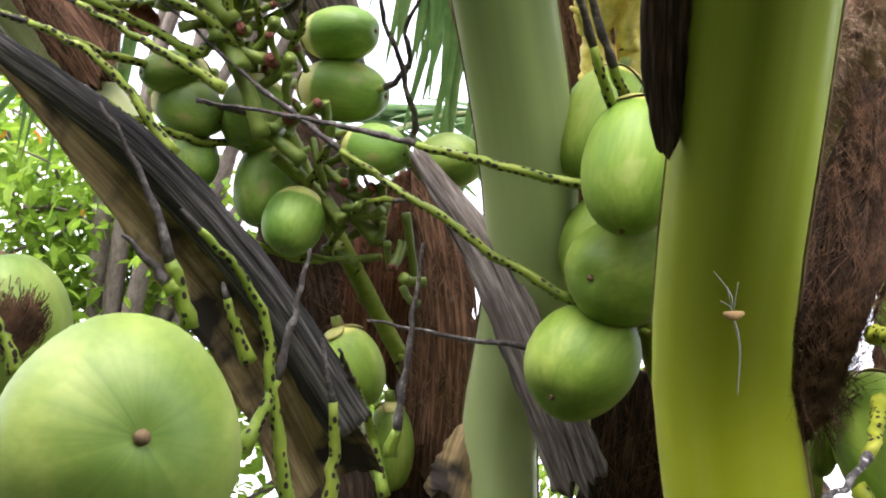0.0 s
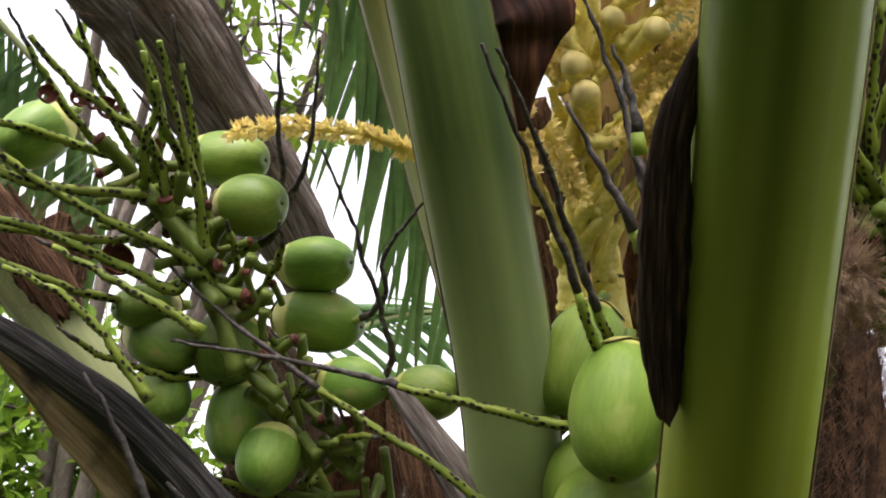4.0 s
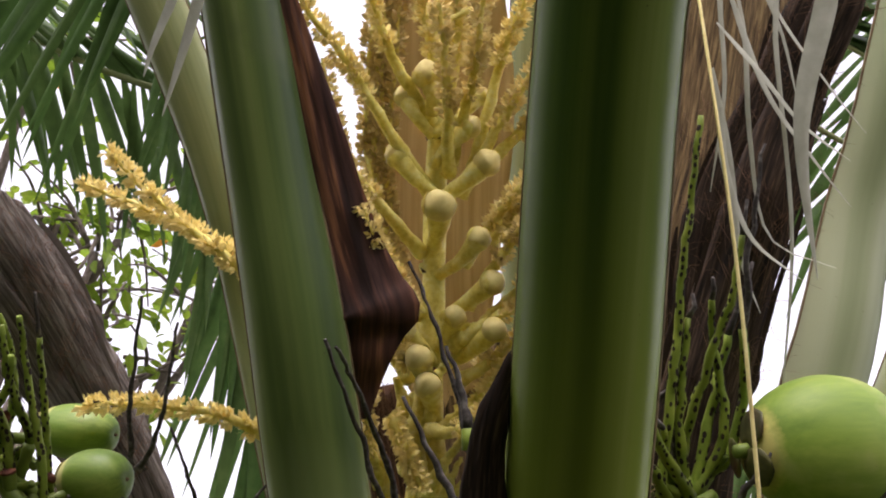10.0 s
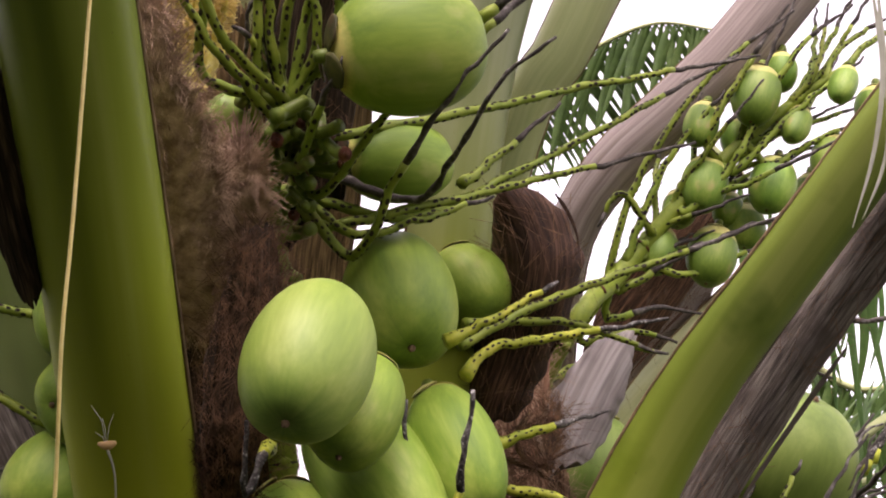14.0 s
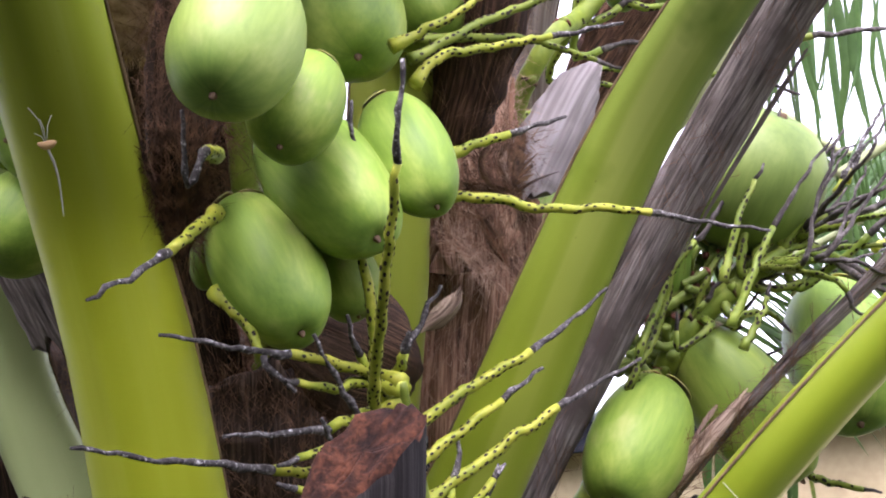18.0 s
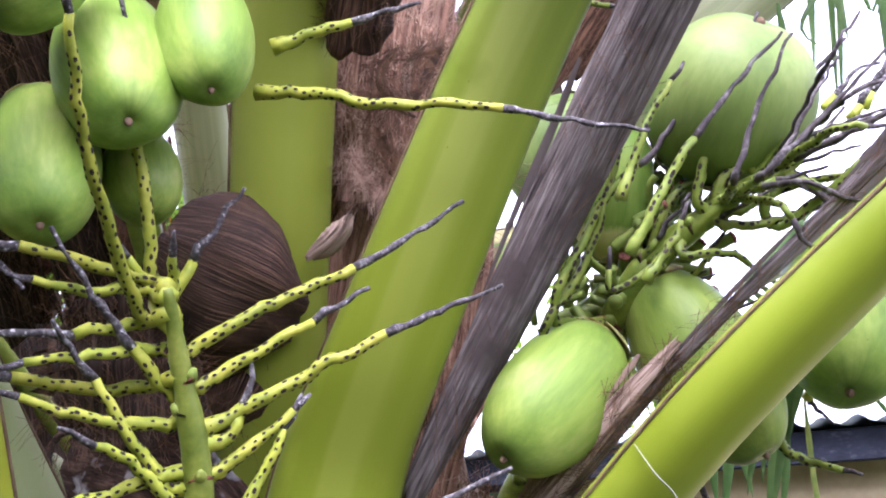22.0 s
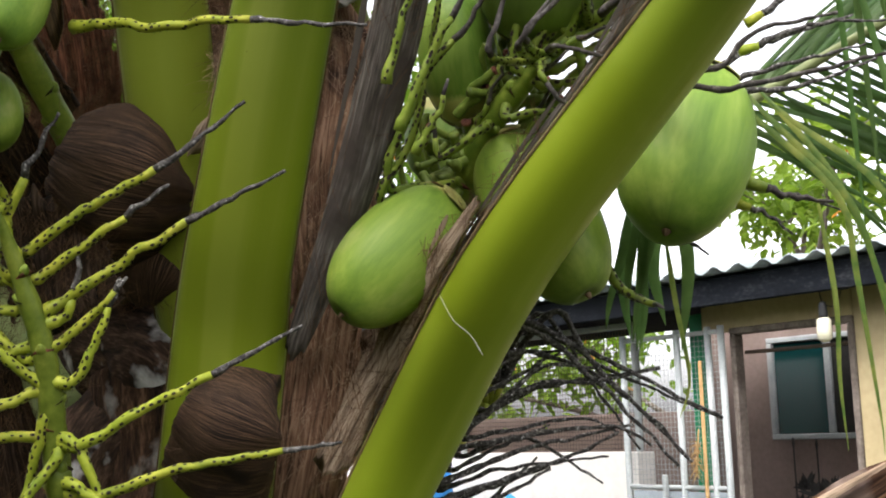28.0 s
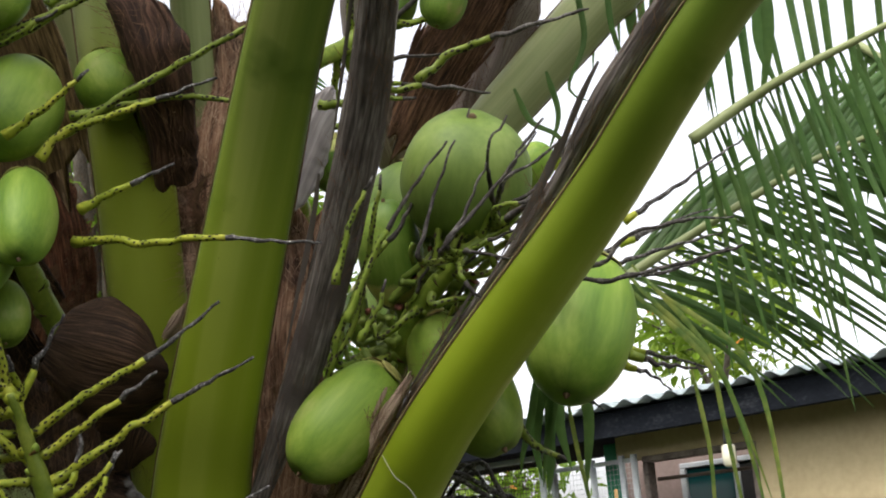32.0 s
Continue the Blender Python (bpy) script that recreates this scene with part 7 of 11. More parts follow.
knob([(-0.233, 1.442, 2.256), (-0.236, 1.443, 2.229), (-0.24, 1.439, 2.214)], 0.0047, young, 221, False)
knob([(-0.325, 1.393, 2.362), (-0.317, 1.376, 2.375), (-0.308, 1.36, 2.388)], 0.0077, young, 222, False)
knob([(-0.153, 1.545, 2.117), (-0.132, 1.529, 2.13), (-0.127, 1.512, 2.142)], 0.0072, young, 223, False)
knob([(-0.336, 1.389, 2.356), (-0.353, 1.38, 2.347), (-0.369, 1.37, 2.343)], 0.0055, young, 224, False)
knob([(-0.21, 1.452, 2.237), (-0.224, 1.435, 2.247), (-0.237, 1.418, 2.256)], 0.0048, young, 225, True)
knob([(-0.254, 1.375, 2.285), (-0.261, 1.357, 2.297), (-0.266, 1.34, 2.308)], 0.0056, young, 226, True)
knob([(-0.391, 1.337, 2.407), (-0.385, 1.334, 2.391), (-0.378, 1.328, 2.383)], 0.0075, young, 227, False)
knob([(-0.306, 1.351, 2.386), (-0.322, 1.345, 2.372), (-0.324, 1.337, 2.365)], 0.0085, young, 228, False)
knob([(-0.401, 1.325, 2.449), (-0.409, 1.314, 2.447), (-0.424, 1.302, 2.448)], 0.0085, young, 229, False)
knob([(-0.132, 1.497, 2.148), (-0.112, 1.495, 2.132), (-0.108, 1.489, 2.123)], 0.0092, young, 230, False)
knob([(-0.271, 1.387, 2.354), (-0.257, 1.385, 2.338), (-0.24, 1.379, 2.331)], 0.0076, young, 231, False)
knob([(-0.298, 1.383, 2.317), (-0.296, 1.385, 2.291), (-0.303, 1.381, 2.274)], 0.0088, young, 232, False)
knob([(-0.297, 1.41, 2.365), (-0.31, 1.404, 2.351), (-0.318, 1.396, 2.345)], 0.0061, young, 233, False)
knob([(-0.374, 1.369, 2.408), (-0.383, 1.37, 2.382), (-0.378, 1.366, 2.367)], 0.0072, young, 234, True)
knob([(-0.08, 1.551, 2.119), (-0.083, 1.548, 2.102), (-0.081, 1.541, 2.095)], 0.0076, young, 235, False)
knob([(-0.189, 1.453, 2.181), (-0.17, 1.452, 2.165), (-0.158, 1.446, 2.157)], 0.0062, young, 236, True)
knob([(-0.239, 1.397, 2.241), (-0.242, 1.379, 2.255), (-0.239, 1.362, 2.267)], 0.0066, young, 237, False)
knob([(-0.116, 1.502, 2.143), (-0.111, 1.485, 2.156), (-0.112, 1.468, 2.168)], 0.0076, young, 238, False)
knob([(-0.119, 1.499, 2.099), (-0.106, 1.485, 2.108), (-0.104, 1.47, 2.116)], 0.0049, young, 239, False)
knob([(-0.188, 1.437, 2.187), (-0.183, 1.417, 2.205), (-0.18, 1.399, 2.221)], 0.0071, young, 240, False)
knob([(-0.333, 1.374, 2.302), (-0.323, 1.361, 2.309), (-0.322, 1.346, 2.316)], 0.0082, young, 241, False)
knob([(-0.382, 1.32, 2.372), (-0.354, 1.313, 2.37), (-0.341, 1.303, 2.37)], 0.0055, young, 242, False)
knob([(-0.078, 1.491, 2.1), (-0.082, 1.491, 2.075), (-0.087, 1.487, 2.06)], 0.0065, young, 243, True)
knob([(-0.244, 1.408, 2.221), (-0.251, 1.402, 2.209), (-0.256, 1.393, 2.203)], 0.0079, young, 244, False)
knob([(-0.388, 1.373, 2.416), (-0.404, 1.358, 2.419), (-0.412, 1.344, 2.425)], 0.0050, young, 245, False)
knob([(-0.359, 1.363, 2.386), (-0.344, 1.351, 2.392), (-0.328, 1.338, 2.4)], 0.0073, young, 246, True)
knob([(-0.167, 1.486, 2.193), (-0.167, 1.484, 2.173), (-0.16, 1.479, 2.164)], 0.0081, young, 247, False)
knob([(-0.374, 1.313, 2.422), (-0.352, 1.311, 2.406), (-0.344, 1.306, 2.396)], 0.0068, young, 248, False)
knob([(-0.192, 1.53, 2.135), (-0.174, 1.523, 2.129), (-0.166, 1.514, 2.127)], 0.0058, young, 249, True)
knob([(-0.073, 1.533, 2.049), (-0.062, 1.531, 2.032), (-0.049, 1.525, 2.025)], 0.0062, young, 250, False)
knob([(-0.317, 1.402, 2.348), (-0.307, 1.385, 2.361), (-0.298, 1.369, 2.373)], 0.0087, young, 251, False)
knob([(-0.207, 1.423, 2.193), (-0.22, 1.417, 2.181), (-0.222, 1.408, 2.175)], 0.0047, young, 252, False)
knob([(-0.238, 1.415, 2.305), (-0.261, 1.407, 2.294), (-0.276, 1.396, 2.29)], 0.0069, young, 253, True)
knob([(-0.391, 1.327, 2.374), (-0.408, 1.325, 2.353), (-0.415, 1.318, 2.341)], 0.0058, young, 254, True)
knob([(-0.343, 1.372, 2.33), (-0.311, 1.367, 2.323), (-0.298, 1.358, 2.321)], 0.0078, young, 255, False)
knob([(-0.225, 1.421, 2.303), (-0.23, 1.406, 2.311), (-0.238, 1.39, 2.319)], 0.0055, young, 256, True)
knob([(-0.433, 1.308, 2.442), (-0.453, 1.305, 2.422), (-0.462, 1.298, 2.41)], 0.0068, young, 257, True)
knob([(-0.157, 1.498, 2.205), (-0.152, 1.499, 2.182), (-0.151, 1.494, 2.169)], 0.0068, young, 258, False)
knob([(-0.454, 1.34, 2.404), (-0.456, 1.334, 2.393), (-0.467, 1.325, 2.386)], 0.0071, young, 259, False)
knob([(-0.414, 1.327, 2.353), (-0.439, 1.317, 2.345), (-0.451, 1.307, 2.342)], 0.0048, young, 260, False)
knob([(-0.412, 1.304, 2.397), (-0.407, 1.301, 2.382), (-0.413, 1.294, 2.372)], 0.0054, young, 261, False)
knob([(-0.283, 1.395, 2.324), (-0.281, 1.391, 2.308), (-0.288, 1.384, 2.299)], 0.0074, young, 262, False)
knob([(-0.386, 1.358, 2.35), (-0.402, 1.35, 2.342), (-0.415, 1.339, 2.339)], 0.0080, young, 263, False)
knob([(-0.316, 1.385, 2.298), (-0.316, 1.382, 2.282), (-0.307, 1.375, 2.273)], 0.0082, young, 264, False)
knob([(-0.346, 1.367, 2.349), (-0.342, 1.364, 2.333), (-0.34, 1.357, 2.324)], 0.0058, young, 265, True)
knob([(-0.218, 1.431, 2.187), (-0.22, 1.429, 2.168), (-0.22, 1.422, 2.158)], 0.0060, young, 266, False)
knob([(-0.196, 1.442, 2.227), (-0.191, 1.424, 2.241), (-0.194, 1.407, 2.254)], 0.0077, young, 267, False)
fallen_cap((-0.528, 1.233, 2.479), 0.0127, (0.618, -0.785, -0.041), young, 268)
fallen_cap((-0.49, 1.237, 2.48), 0.0120, (0.601, -0.798, -0.045), young, 269)
fallen_cap((-0.454, 1.244, 2.472), 0.0150, (0.584, -0.811, -0.043), young, 270)
fallen_cap((-0.429, 1.329, 2.303), 0.0217, (0.545, -0.836, 0.056), young, 271)
fallen_cap((-0.471, 1.24, 2.477), 0.0105, (0.592, -0.805, -0.044), young, 272)
fallen_cap((-0.392, 1.266, 2.438), 0.0090, (0.548, -0.836, -0.027), young, 273)
fallen_cap((-0.402, 1.235, 2.5), 0.0075, (0.563, -0.824, -0.064), young, 274)
spikelet([(-0.395, 1.304, 2.383), (-0.417, 1.283, 2.375), (-0.449, 1.263, 2.365), (-0.538, 1.236, 2.358), (-0.627, 1.188, 2.391), (-0.685, 1.141, 2.432)], young, 0.0068, 0.12, 275, mat=SPIKE_YOUNG)
spikelet([(-0.376, 1.305, 2.385), (-0.383, 1.265, 2.42), (-0.409, 1.23, 2.439), (-0.472, 1.191, 2.462), (-0.511, 1.154, 2.485), (-0.541, 1.117, 2.508)], young, 0.0068, 0.02, 276, mat=SPIKE_YOUNG)
spikelet([(-0.355, 1.291, 2.418), (-0.366, 1.245, 2.434), (-0.383, 1.194, 2.459), (-0.4, 1.128, 2.514)], young, 0.0068, 0.02, 277, mat=SPIKE_YOUNG)
spikelet([(-0.321, 1.342, 2.321), (-0.33, 1.273, 2.384), (-0.37, 1.182, 2.486), (-0.38, 1.126, 2.522)], young, 0.0068, 0.02, 278, mat=SPIKE_YOUNG)
spikelet([(-0.401, 1.294, 2.402), (-0.399, 1.246, 2.424), (-0.379, 1.197, 2.453), (-0.381, 1.147, 2.478)], young, 0.0068, 0.02, 279, mat=SPIKE_YOUNG)
spikelet([(-0.312, 1.352, 2.301), (-0.362, 1.315, 2.321), (-0.432, 1.279, 2.335), (-0.516, 1.237, 2.36), (-0.606, 1.186, 2.4), (-0.699, 1.143, 2.425)], young, 0.0068, 0.1, 280, mat=SPIKE_YOUNG)
spikelet([(-0.349, 1.357, 2.284), (-0.419, 1.318, 2.293), (-0.479, 1.279, 2.303), (-0.566, 1.24, 2.309), (-0.699, 1.202, 2.304)], young, 0.0068, 0.15, 281, mat=SPIKE_YOUNG)

# fruit stalk and dry branches beside the arching stalk
right = bunch("fruit_stalk", [(0.807, 1.765, 1.35), (1.029, 1.518, 1.733), (1.078, 1.483, 1.795), (1.156, 1.436, 1.85), (1.221, 1.438, 1.897)], "knobbly green fruit stalk beside the arching stalk", 0.024, SPIKE_MID)
spikelet([(0.934, 1.427, 1.688), (0.986, 1.416, 1.774), (1.053, 1.375, 1.991)], right, 0.0062, 0.05, 282, mat=SPIKE_MID)
spikelet([(0.945, 1.424, 1.709), (1.012, 1.403, 1.849), (1.069, 1.401, 1.906), (1.169, 1.388, 2.044)], right, 0.0062, 0.35, 283, mat=SPIKE_MID)
spikelet([(1.122, 1.427, 1.852), (1.145, 1.409, 1.944), (1.203, 1.386, 2.081)], right, 0.0062, 0.4, 284, mat=SPIKE_MID)
spikelet([(1.149, 1.429, 1.867), (1.219, 1.422, 1.957), (1.315, 1.417, 2.058)], right, 0.0062, 0.6, 285, mat=SPIKE_MID)
spikelet([(1.18, 1.424, 1.913), (1.197, 1.418, 1.949), (1.214, 1.412, 1.991)], right, 0.0062, 0.6, 286, mat=SPIKE_MID)
spikelet([(1.356, 1.395, 1.785), (1.501, 1.426, 1.797), (1.593, 1.441, 1.817)], right, 0.0062, 0.9, 287, mat=SPIKE_MID)
spikelet([(1.357, 1.391, 1.801), (1.434, 1.398, 1.845), (1.525, 1.415, 1.861)], right, 0.0062, 0.8, 288, mat=SPIKE_MID)
spikelet([(1.172, 1.441, 1.841), (1.253, 1.45, 1.879), (1.348, 1.373, 1.866)], right, 0.0062, 0.1, 289, mat=SPIKE_MID)
spikelet([(1.153, 1.441, 1.824), (1.213, 1.454, 1.83), (1.293, 1.463, 1.86)], right, 0.0062, 0.1, 290, mat=SPIKE_MID)
spikelet([(1.07, 1.437, 1.77), (1.016, 1.433, 1.739), (1.014, 1.418, 1.79)], right, 0.0062, 0.05, 291, mat=SPIKE_MID)
spikelet([(1.106, 1.441, 1.785), (1.166, 1.453, 1.79), (1.206, 1.469, 1.763)], right, 0.0062, 0.05, 292, mat=SPIKE_MID)
spikelet([(1.212, 1.515, 1.592), (1.235, 1.529, 1.557), (1.294, 1.45, 1.524)], right, 0.0062, 0.1, 293, mat=SPIKE_MID)
spikelet([(0.972, 1.327, 2.106), (1.032, 1.341, 2.107), (1.127, 1.358, 2.123), (1.239, 1.389, 2.104)], right, 0.0062, 0.35, 294, mat=SPIKE_MID)
spikelet([(1.128, 1.356, 2.131), (1.21, 1.363, 2.178), (1.415, 1.307, 2.179)], right, 0.0062, 0.5, 295, mat=SPIKE_MID)
spikelet([(1.231, 1.458, 1.829), (1.373, 1.358, 1.945), (1.498, 1.341, 2.123)], right, 0.0062, 0.6, 296, mat=SPIKE_MID)
spikelet([(1.323, 1.352, 1.924), (1.394, 1.353, 1.984), (1.446, 1.355, 2.021)], right, 0.0062, 0.9, 297, mat=SPIKE_MID)
spikelet([(1.407, 1.438, 1.67), (1.453, 1.453, 1.651), (1.504, 1.466, 1.642)], right, 0.0062, 0.95, 298, mat=SPIKE_MID)
knob([(1.098, 1.495, 1.867), (1.102, 1.485, 1.879), (1.114, 1.477, 1.89)], 0.0058, right, 299, True)
knob([(1.069, 1.479, 1.866), (1.069, 1.466, 1.881), (1.078, 1.458, 1.894)], 0.0056, right, 300, False)
knob([(1.126, 1.521, 1.879), (1.126, 1.513, 1.86), (1.13, 1.506, 1.85)], 0.0052, right, 301, False)
knob([(1.106, 1.539, 1.911), (1.094, 1.526, 1.911), (1.088, 1.513, 1.914)], 0.0094, right, 302, False)
knob([(0.989, 1.507, 1.714), (0.979, 1.493, 1.709), (0.968, 1.48, 1.709)], 0.0093, right, 303, False)
knob([(1.124, 1.49, 1.923), (1.139, 1.483, 1.934), (1.14, 1.472, 1.945)], 0.0052, right, 304, False)
knob([(1.076, 1.501, 1.812), (1.081, 1.494, 1.794), (1.084, 1.487, 1.787)], 0.0066, right, 305, False)
knob([(1.002, 1.535, 1.783), (1.027, 1.533, 1.783), (1.044, 1.527, 1.786)], 0.0070, right, 306, True)
knob([(1.092, 1.535, 1.915), (1.103, 1.53, 1.901), (1.104, 1.521, 1.894)], 0.0061, right, 307, False)
knob([(1.04, 1.511, 1.757), (1.022, 1.494, 1.77), (1.021, 1.482, 1.783)], 0.0074, right, 308, False)
knob([(1.006, 1.501, 1.76), (1.021, 1.496, 1.754), (1.034, 1.49, 1.754)], 0.0082, right, 309, False)
knob([(1.13, 1.535, 1.891), (1.129, 1.523, 1.907), (1.124, 1.51, 1.921)], 0.0068, right, 310, False)
knob([(1.078, 1.508, 1.862), (1.091, 1.503, 1.853), (1.099, 1.495, 1.85)], 0.0084, right, 311, False)
knob([(1.048, 1.539, 1.793), (1.05, 1.529, 1.802), (1.05, 1.517, 1.813)], 0.0095, right, 312, False)
knob([(1.094, 1.529, 1.841), (1.091, 1.516, 1.847), (1.082, 1.503, 1.855)], 0.0062, right, 313, False)
knob([(1.049, 1.524, 1.856), (1.044, 1.514, 1.845), (1.036, 1.502, 1.842)], 0.0092, right, 314, False)
knob([(1.014, 1.5, 1.781), (1.002, 1.486, 1.786), (0.989, 1.471, 1.793)], 0.0060, right, 315, True)
knob([(1.021, 1.537, 1.749), (1.028, 1.533, 1.731), (1.04, 1.527, 1.722)], 0.0055, right, 316, False)
knob([(1.115, 1.533, 1.87), (1.107, 1.521, 1.86), (1.094, 1.508, 1.856)], 0.0065, right, 317, True)
knob([(1.093, 1.53, 1.855), (1.108, 1.525, 1.849), (1.117, 1.518, 1.849)], 0.0060, right, 318, True)
knob([(1.071, 1.521, 1.824), (1.076, 1.511, 1.833), (1.074, 1.499, 1.843)], 0.0094, right, 319, True)
knob([(1.098, 1.552, 1.871), (1.101, 1.546, 1.848), (1.104, 1.538, 1.836)], 0.0057, right, 320, True)
knob([(0.977, 1.521, 1.77), (0.974, 1.51, 1.777), (0.969, 1.497, 1.785)], 0.0089, right, 321, False)
knob([(1.107, 1.501, 1.825), (1.091, 1.484, 1.84), (1.087, 1.471, 1.852)], 0.0053, right, 322, True)
knob([(1.033, 1.509, 1.778), (1.036, 1.498, 1.789), (1.038, 1.487, 1.798)], 0.0068, right, 323, True)
knob([(1.047, 1.55, 1.835), (1.022, 1.533, 1.833), (1.013, 1.519, 1.835)], 0.0087, right, 324, False)
knob([(0.993, 1.537, 1.783), (0.98, 1.526, 1.766), (0.975, 1.515, 1.756)], 0.0066, right, 325, False)
knob([(1.089, 1.552, 1.859), (1.085, 1.542, 1.842), (1.083, 1.533, 1.833)], 0.0055, right, 326, False)
knob([(1.028, 1.512, 1.785), (1.034, 1.506, 1.77), (1.029, 1.495, 1.765)], 0.0075, right, 327, False)
knob([(1.079, 1.535, 1.92), (1.084, 1.525, 1.928), (1.091, 1.515, 1.937)], 0.0053, right, 328, True)
knob([(1.03, 1.549, 1.816), (1.044, 1.544, 1.808), (1.056, 1.537, 1.806)], 0.0074, right, 329, True)
knob([(1.05, 1.515, 1.757), (1.044, 1.504, 1.756), (1.036, 1.49, 1.759)], 0.0070, right, 330, False)
knob([(1.108, 1.546, 1.897), (1.118, 1.54, 1.89), (1.129, 1.534, 1.89)], 0.0091, right, 331, False)
knob([(1.1, 1.497, 1.866), (1.107, 1.487, 1.885), (1.108, 1.475, 1.901)], 0.0069, right, 332, False)
knob([(1.101, 1.503, 1.917), (1.101, 1.495, 1.897), (1.099, 1.486, 1.887)], 0.0056, right, 333, True)
knob([(1.025, 1.486, 1.809), (1.04, 1.479, 1.819), (1.06, 1.473, 1.829)], 0.0087, right, 334, False)
knob([(1.05, 1.476, 1.842), (1.069, 1.47, 1.849), (1.088, 1.465, 1.858)], 0.0069, right, 335, True)
knob([(1.068, 1.555, 1.863), (1.081, 1.551, 1.845), (1.087, 1.543, 1.837)], 0.0057, right, 336, True)
knob([(1.055, 1.55, 1.863), (1.036, 1.535, 1.859), (1.028, 1.522, 1.859)], 0.0078, right, 337, True)
knob([(1.079, 1.484, 1.835), (1.066, 1.47, 1.831), (1.051, 1.456, 1.831)], 0.0068, right, 338, False)
knob([(1.086, 1.513, 1.861), (1.075, 1.5, 1.858), (1.071, 1.488, 1.86)], 0.0052, right, 339, True)
knob([(1.048, 1.537, 1.785), (1.043, 1.527, 1.77), (1.031, 1.514, 1.764)], 0.0094, right, 340, False)
knob([(0.998, 1.528, 1.755), (1.015, 1.524, 1.746), (1.026, 1.518, 1.742)], 0.0069, right, 341, False)
knob([(1.026, 1.516, 1.756), (1.038, 1.511, 1.742), (1.045, 1.505, 1.735)], 0.0061, right, 342, False)
knob([(0.973, 1.485, 1.732), (0.986, 1.481, 1.711), (1, 1.477, 1.7)], 0.0085, right, 343, False)
knob([(1.044, 1.502, 1.755), (1.028, 1.488, 1.742), (1.023, 1.478, 1.736)], 0.0089, right, 344, False)
knob([(1.083, 1.519, 1.92), (1.097, 1.514, 1.91), (1.117, 1.511, 1.906)], 0.0054, right, 345, False)
knob([(1.07, 1.537, 1.844), (1.064, 1.525, 1.848), (1.058, 1.512, 1.855)], 0.0079, right, 346, True)
knob([(1.093, 1.482, 1.922), (1.091, 1.47, 1.931), (1.091, 1.459, 1.939)], 0.0078, right, 347, False)
knob([(1.048, 1.532, 1.86), (1.055, 1.523, 1.867), (1.066, 1.514, 1.876)], 0.0066, right, 348, True)
knob([(1.088, 1.502, 1.841), (1.074, 1.488, 1.836), (1.07, 1.478, 1.836)], 0.0092, right, 349, True)
knob([(0.987, 1.517, 1.758), (0.969, 1.503, 1.747), (0.963, 1.491, 1.745)], 0.0058, right, 350, False)
knob([(1.075, 1.502, 1.845), (1.088, 1.495, 1.849), (1.097, 1.487, 1.855)], 0.0074, right, 351, False)
knob([(1.071, 1.505, 1.827), (1.074, 1.494, 1.845), (1.085, 1.485, 1.862)], 0.0062, right, 352, False)
knob([(0.973, 1.562, 1.738), (0.965, 1.543, 1.776), (0.963, 1.525, 1.828)], 0.0093, right, 353, False)
knob([(0.96, 1.559, 1.731), (1.004, 1.559, 1.758), (1.035, 1.553, 1.795)], 0.0122, right, 354, False)
knob([(1.016, 1.569, 1.777), (1.054, 1.566, 1.829), (1.086, 1.56, 1.887), (1.117, 1.558, 1.925)], 0.0086, right, 355, False)
knob([(1.029, 1.573, 1.784), (1.078, 1.577, 1.787), (1.125, 1.583, 1.783)], 0.0093, right, 356, True)
knob([(1.076, 1.585, 1.795), (1.106, 1.583, 1.81), (1.16, 1.589, 1.803)], 0.0090, right, 357, True)
knob([(1.091, 1.587, 1.809), (1.107, 1.579, 1.833), (1.138, 1.574, 1.86)], 0.0086, right, 358, False)
knob([(1.043, 1.576, 1.79), (1.057, 1.566, 1.815), (1.066, 1.555, 1.842)], 0.0122, right, 359, True)
knob([(1.111, 1.593, 1.815), (1.133, 1.588, 1.825), (1.149, 1.58, 1.846)], 0.0093, right, 360, True)
knob([(1.018, 1.566, 1.804), (1.011, 1.545, 1.856), (0.994, 1.524, 1.894)], 0.0064, right, 361, False)
knob([(0.986, 1.568, 1.723), (1.027, 1.573, 1.715), (1.09, 1.579, 1.736)], 0.0086, right, 362, False)
knob([(0.94, 1.554, 1.728), (0.97, 1.551, 1.739), (1.012, 1.553, 1.746)], 0.0107, right, 363, False)
knob([(1.008, 1.569, 1.764), (1.02, 1.559, 1.789), (1.024, 1.547, 1.812)], 0.0100, right, 364, True)
knob([(1.065, 1.578, 1.823), (1.095, 1.574, 1.843), (1.13, 1.575, 1.841)], 0.0107, right, 365, False)
knob([(1.035, 1.577, 1.77), (1.01, 1.562, 1.748), (0.978, 1.545, 1.73)], 0.0129, right, 366, False)
knob([(1.125, 1.594, 1.835), (1.156, 1.589, 1.866), (1.191, 1.586, 1.889)], 0.0079, right, 367, False)
knob([(1.102, 1.581, 1.877), (1.125, 1.574, 1.9), (1.157, 1.567, 1.943)], 0.0072, right, 368, False)
knob([(1.061, 1.584, 1.769), (1.049, 1.574, 1.753), (1.031, 1.56, 1.739)], 0.0086, right, 369, False)
knob([(1.158, 1.606, 1.827), (1.173, 1.598, 1.844), (1.195, 1.593, 1.855)], 0.0086, right, 370, True)
knob([(0.926, 1.55, 1.725), (0.923, 1.533, 1.764), (0.926, 1.514, 1.822)], 0.0057, right, 371, False)
knob([(1.054, 1.569, 1.858), (1.052, 1.554, 1.889), (1.044, 1.535, 1.92)], 0.0064, right, 372, False)
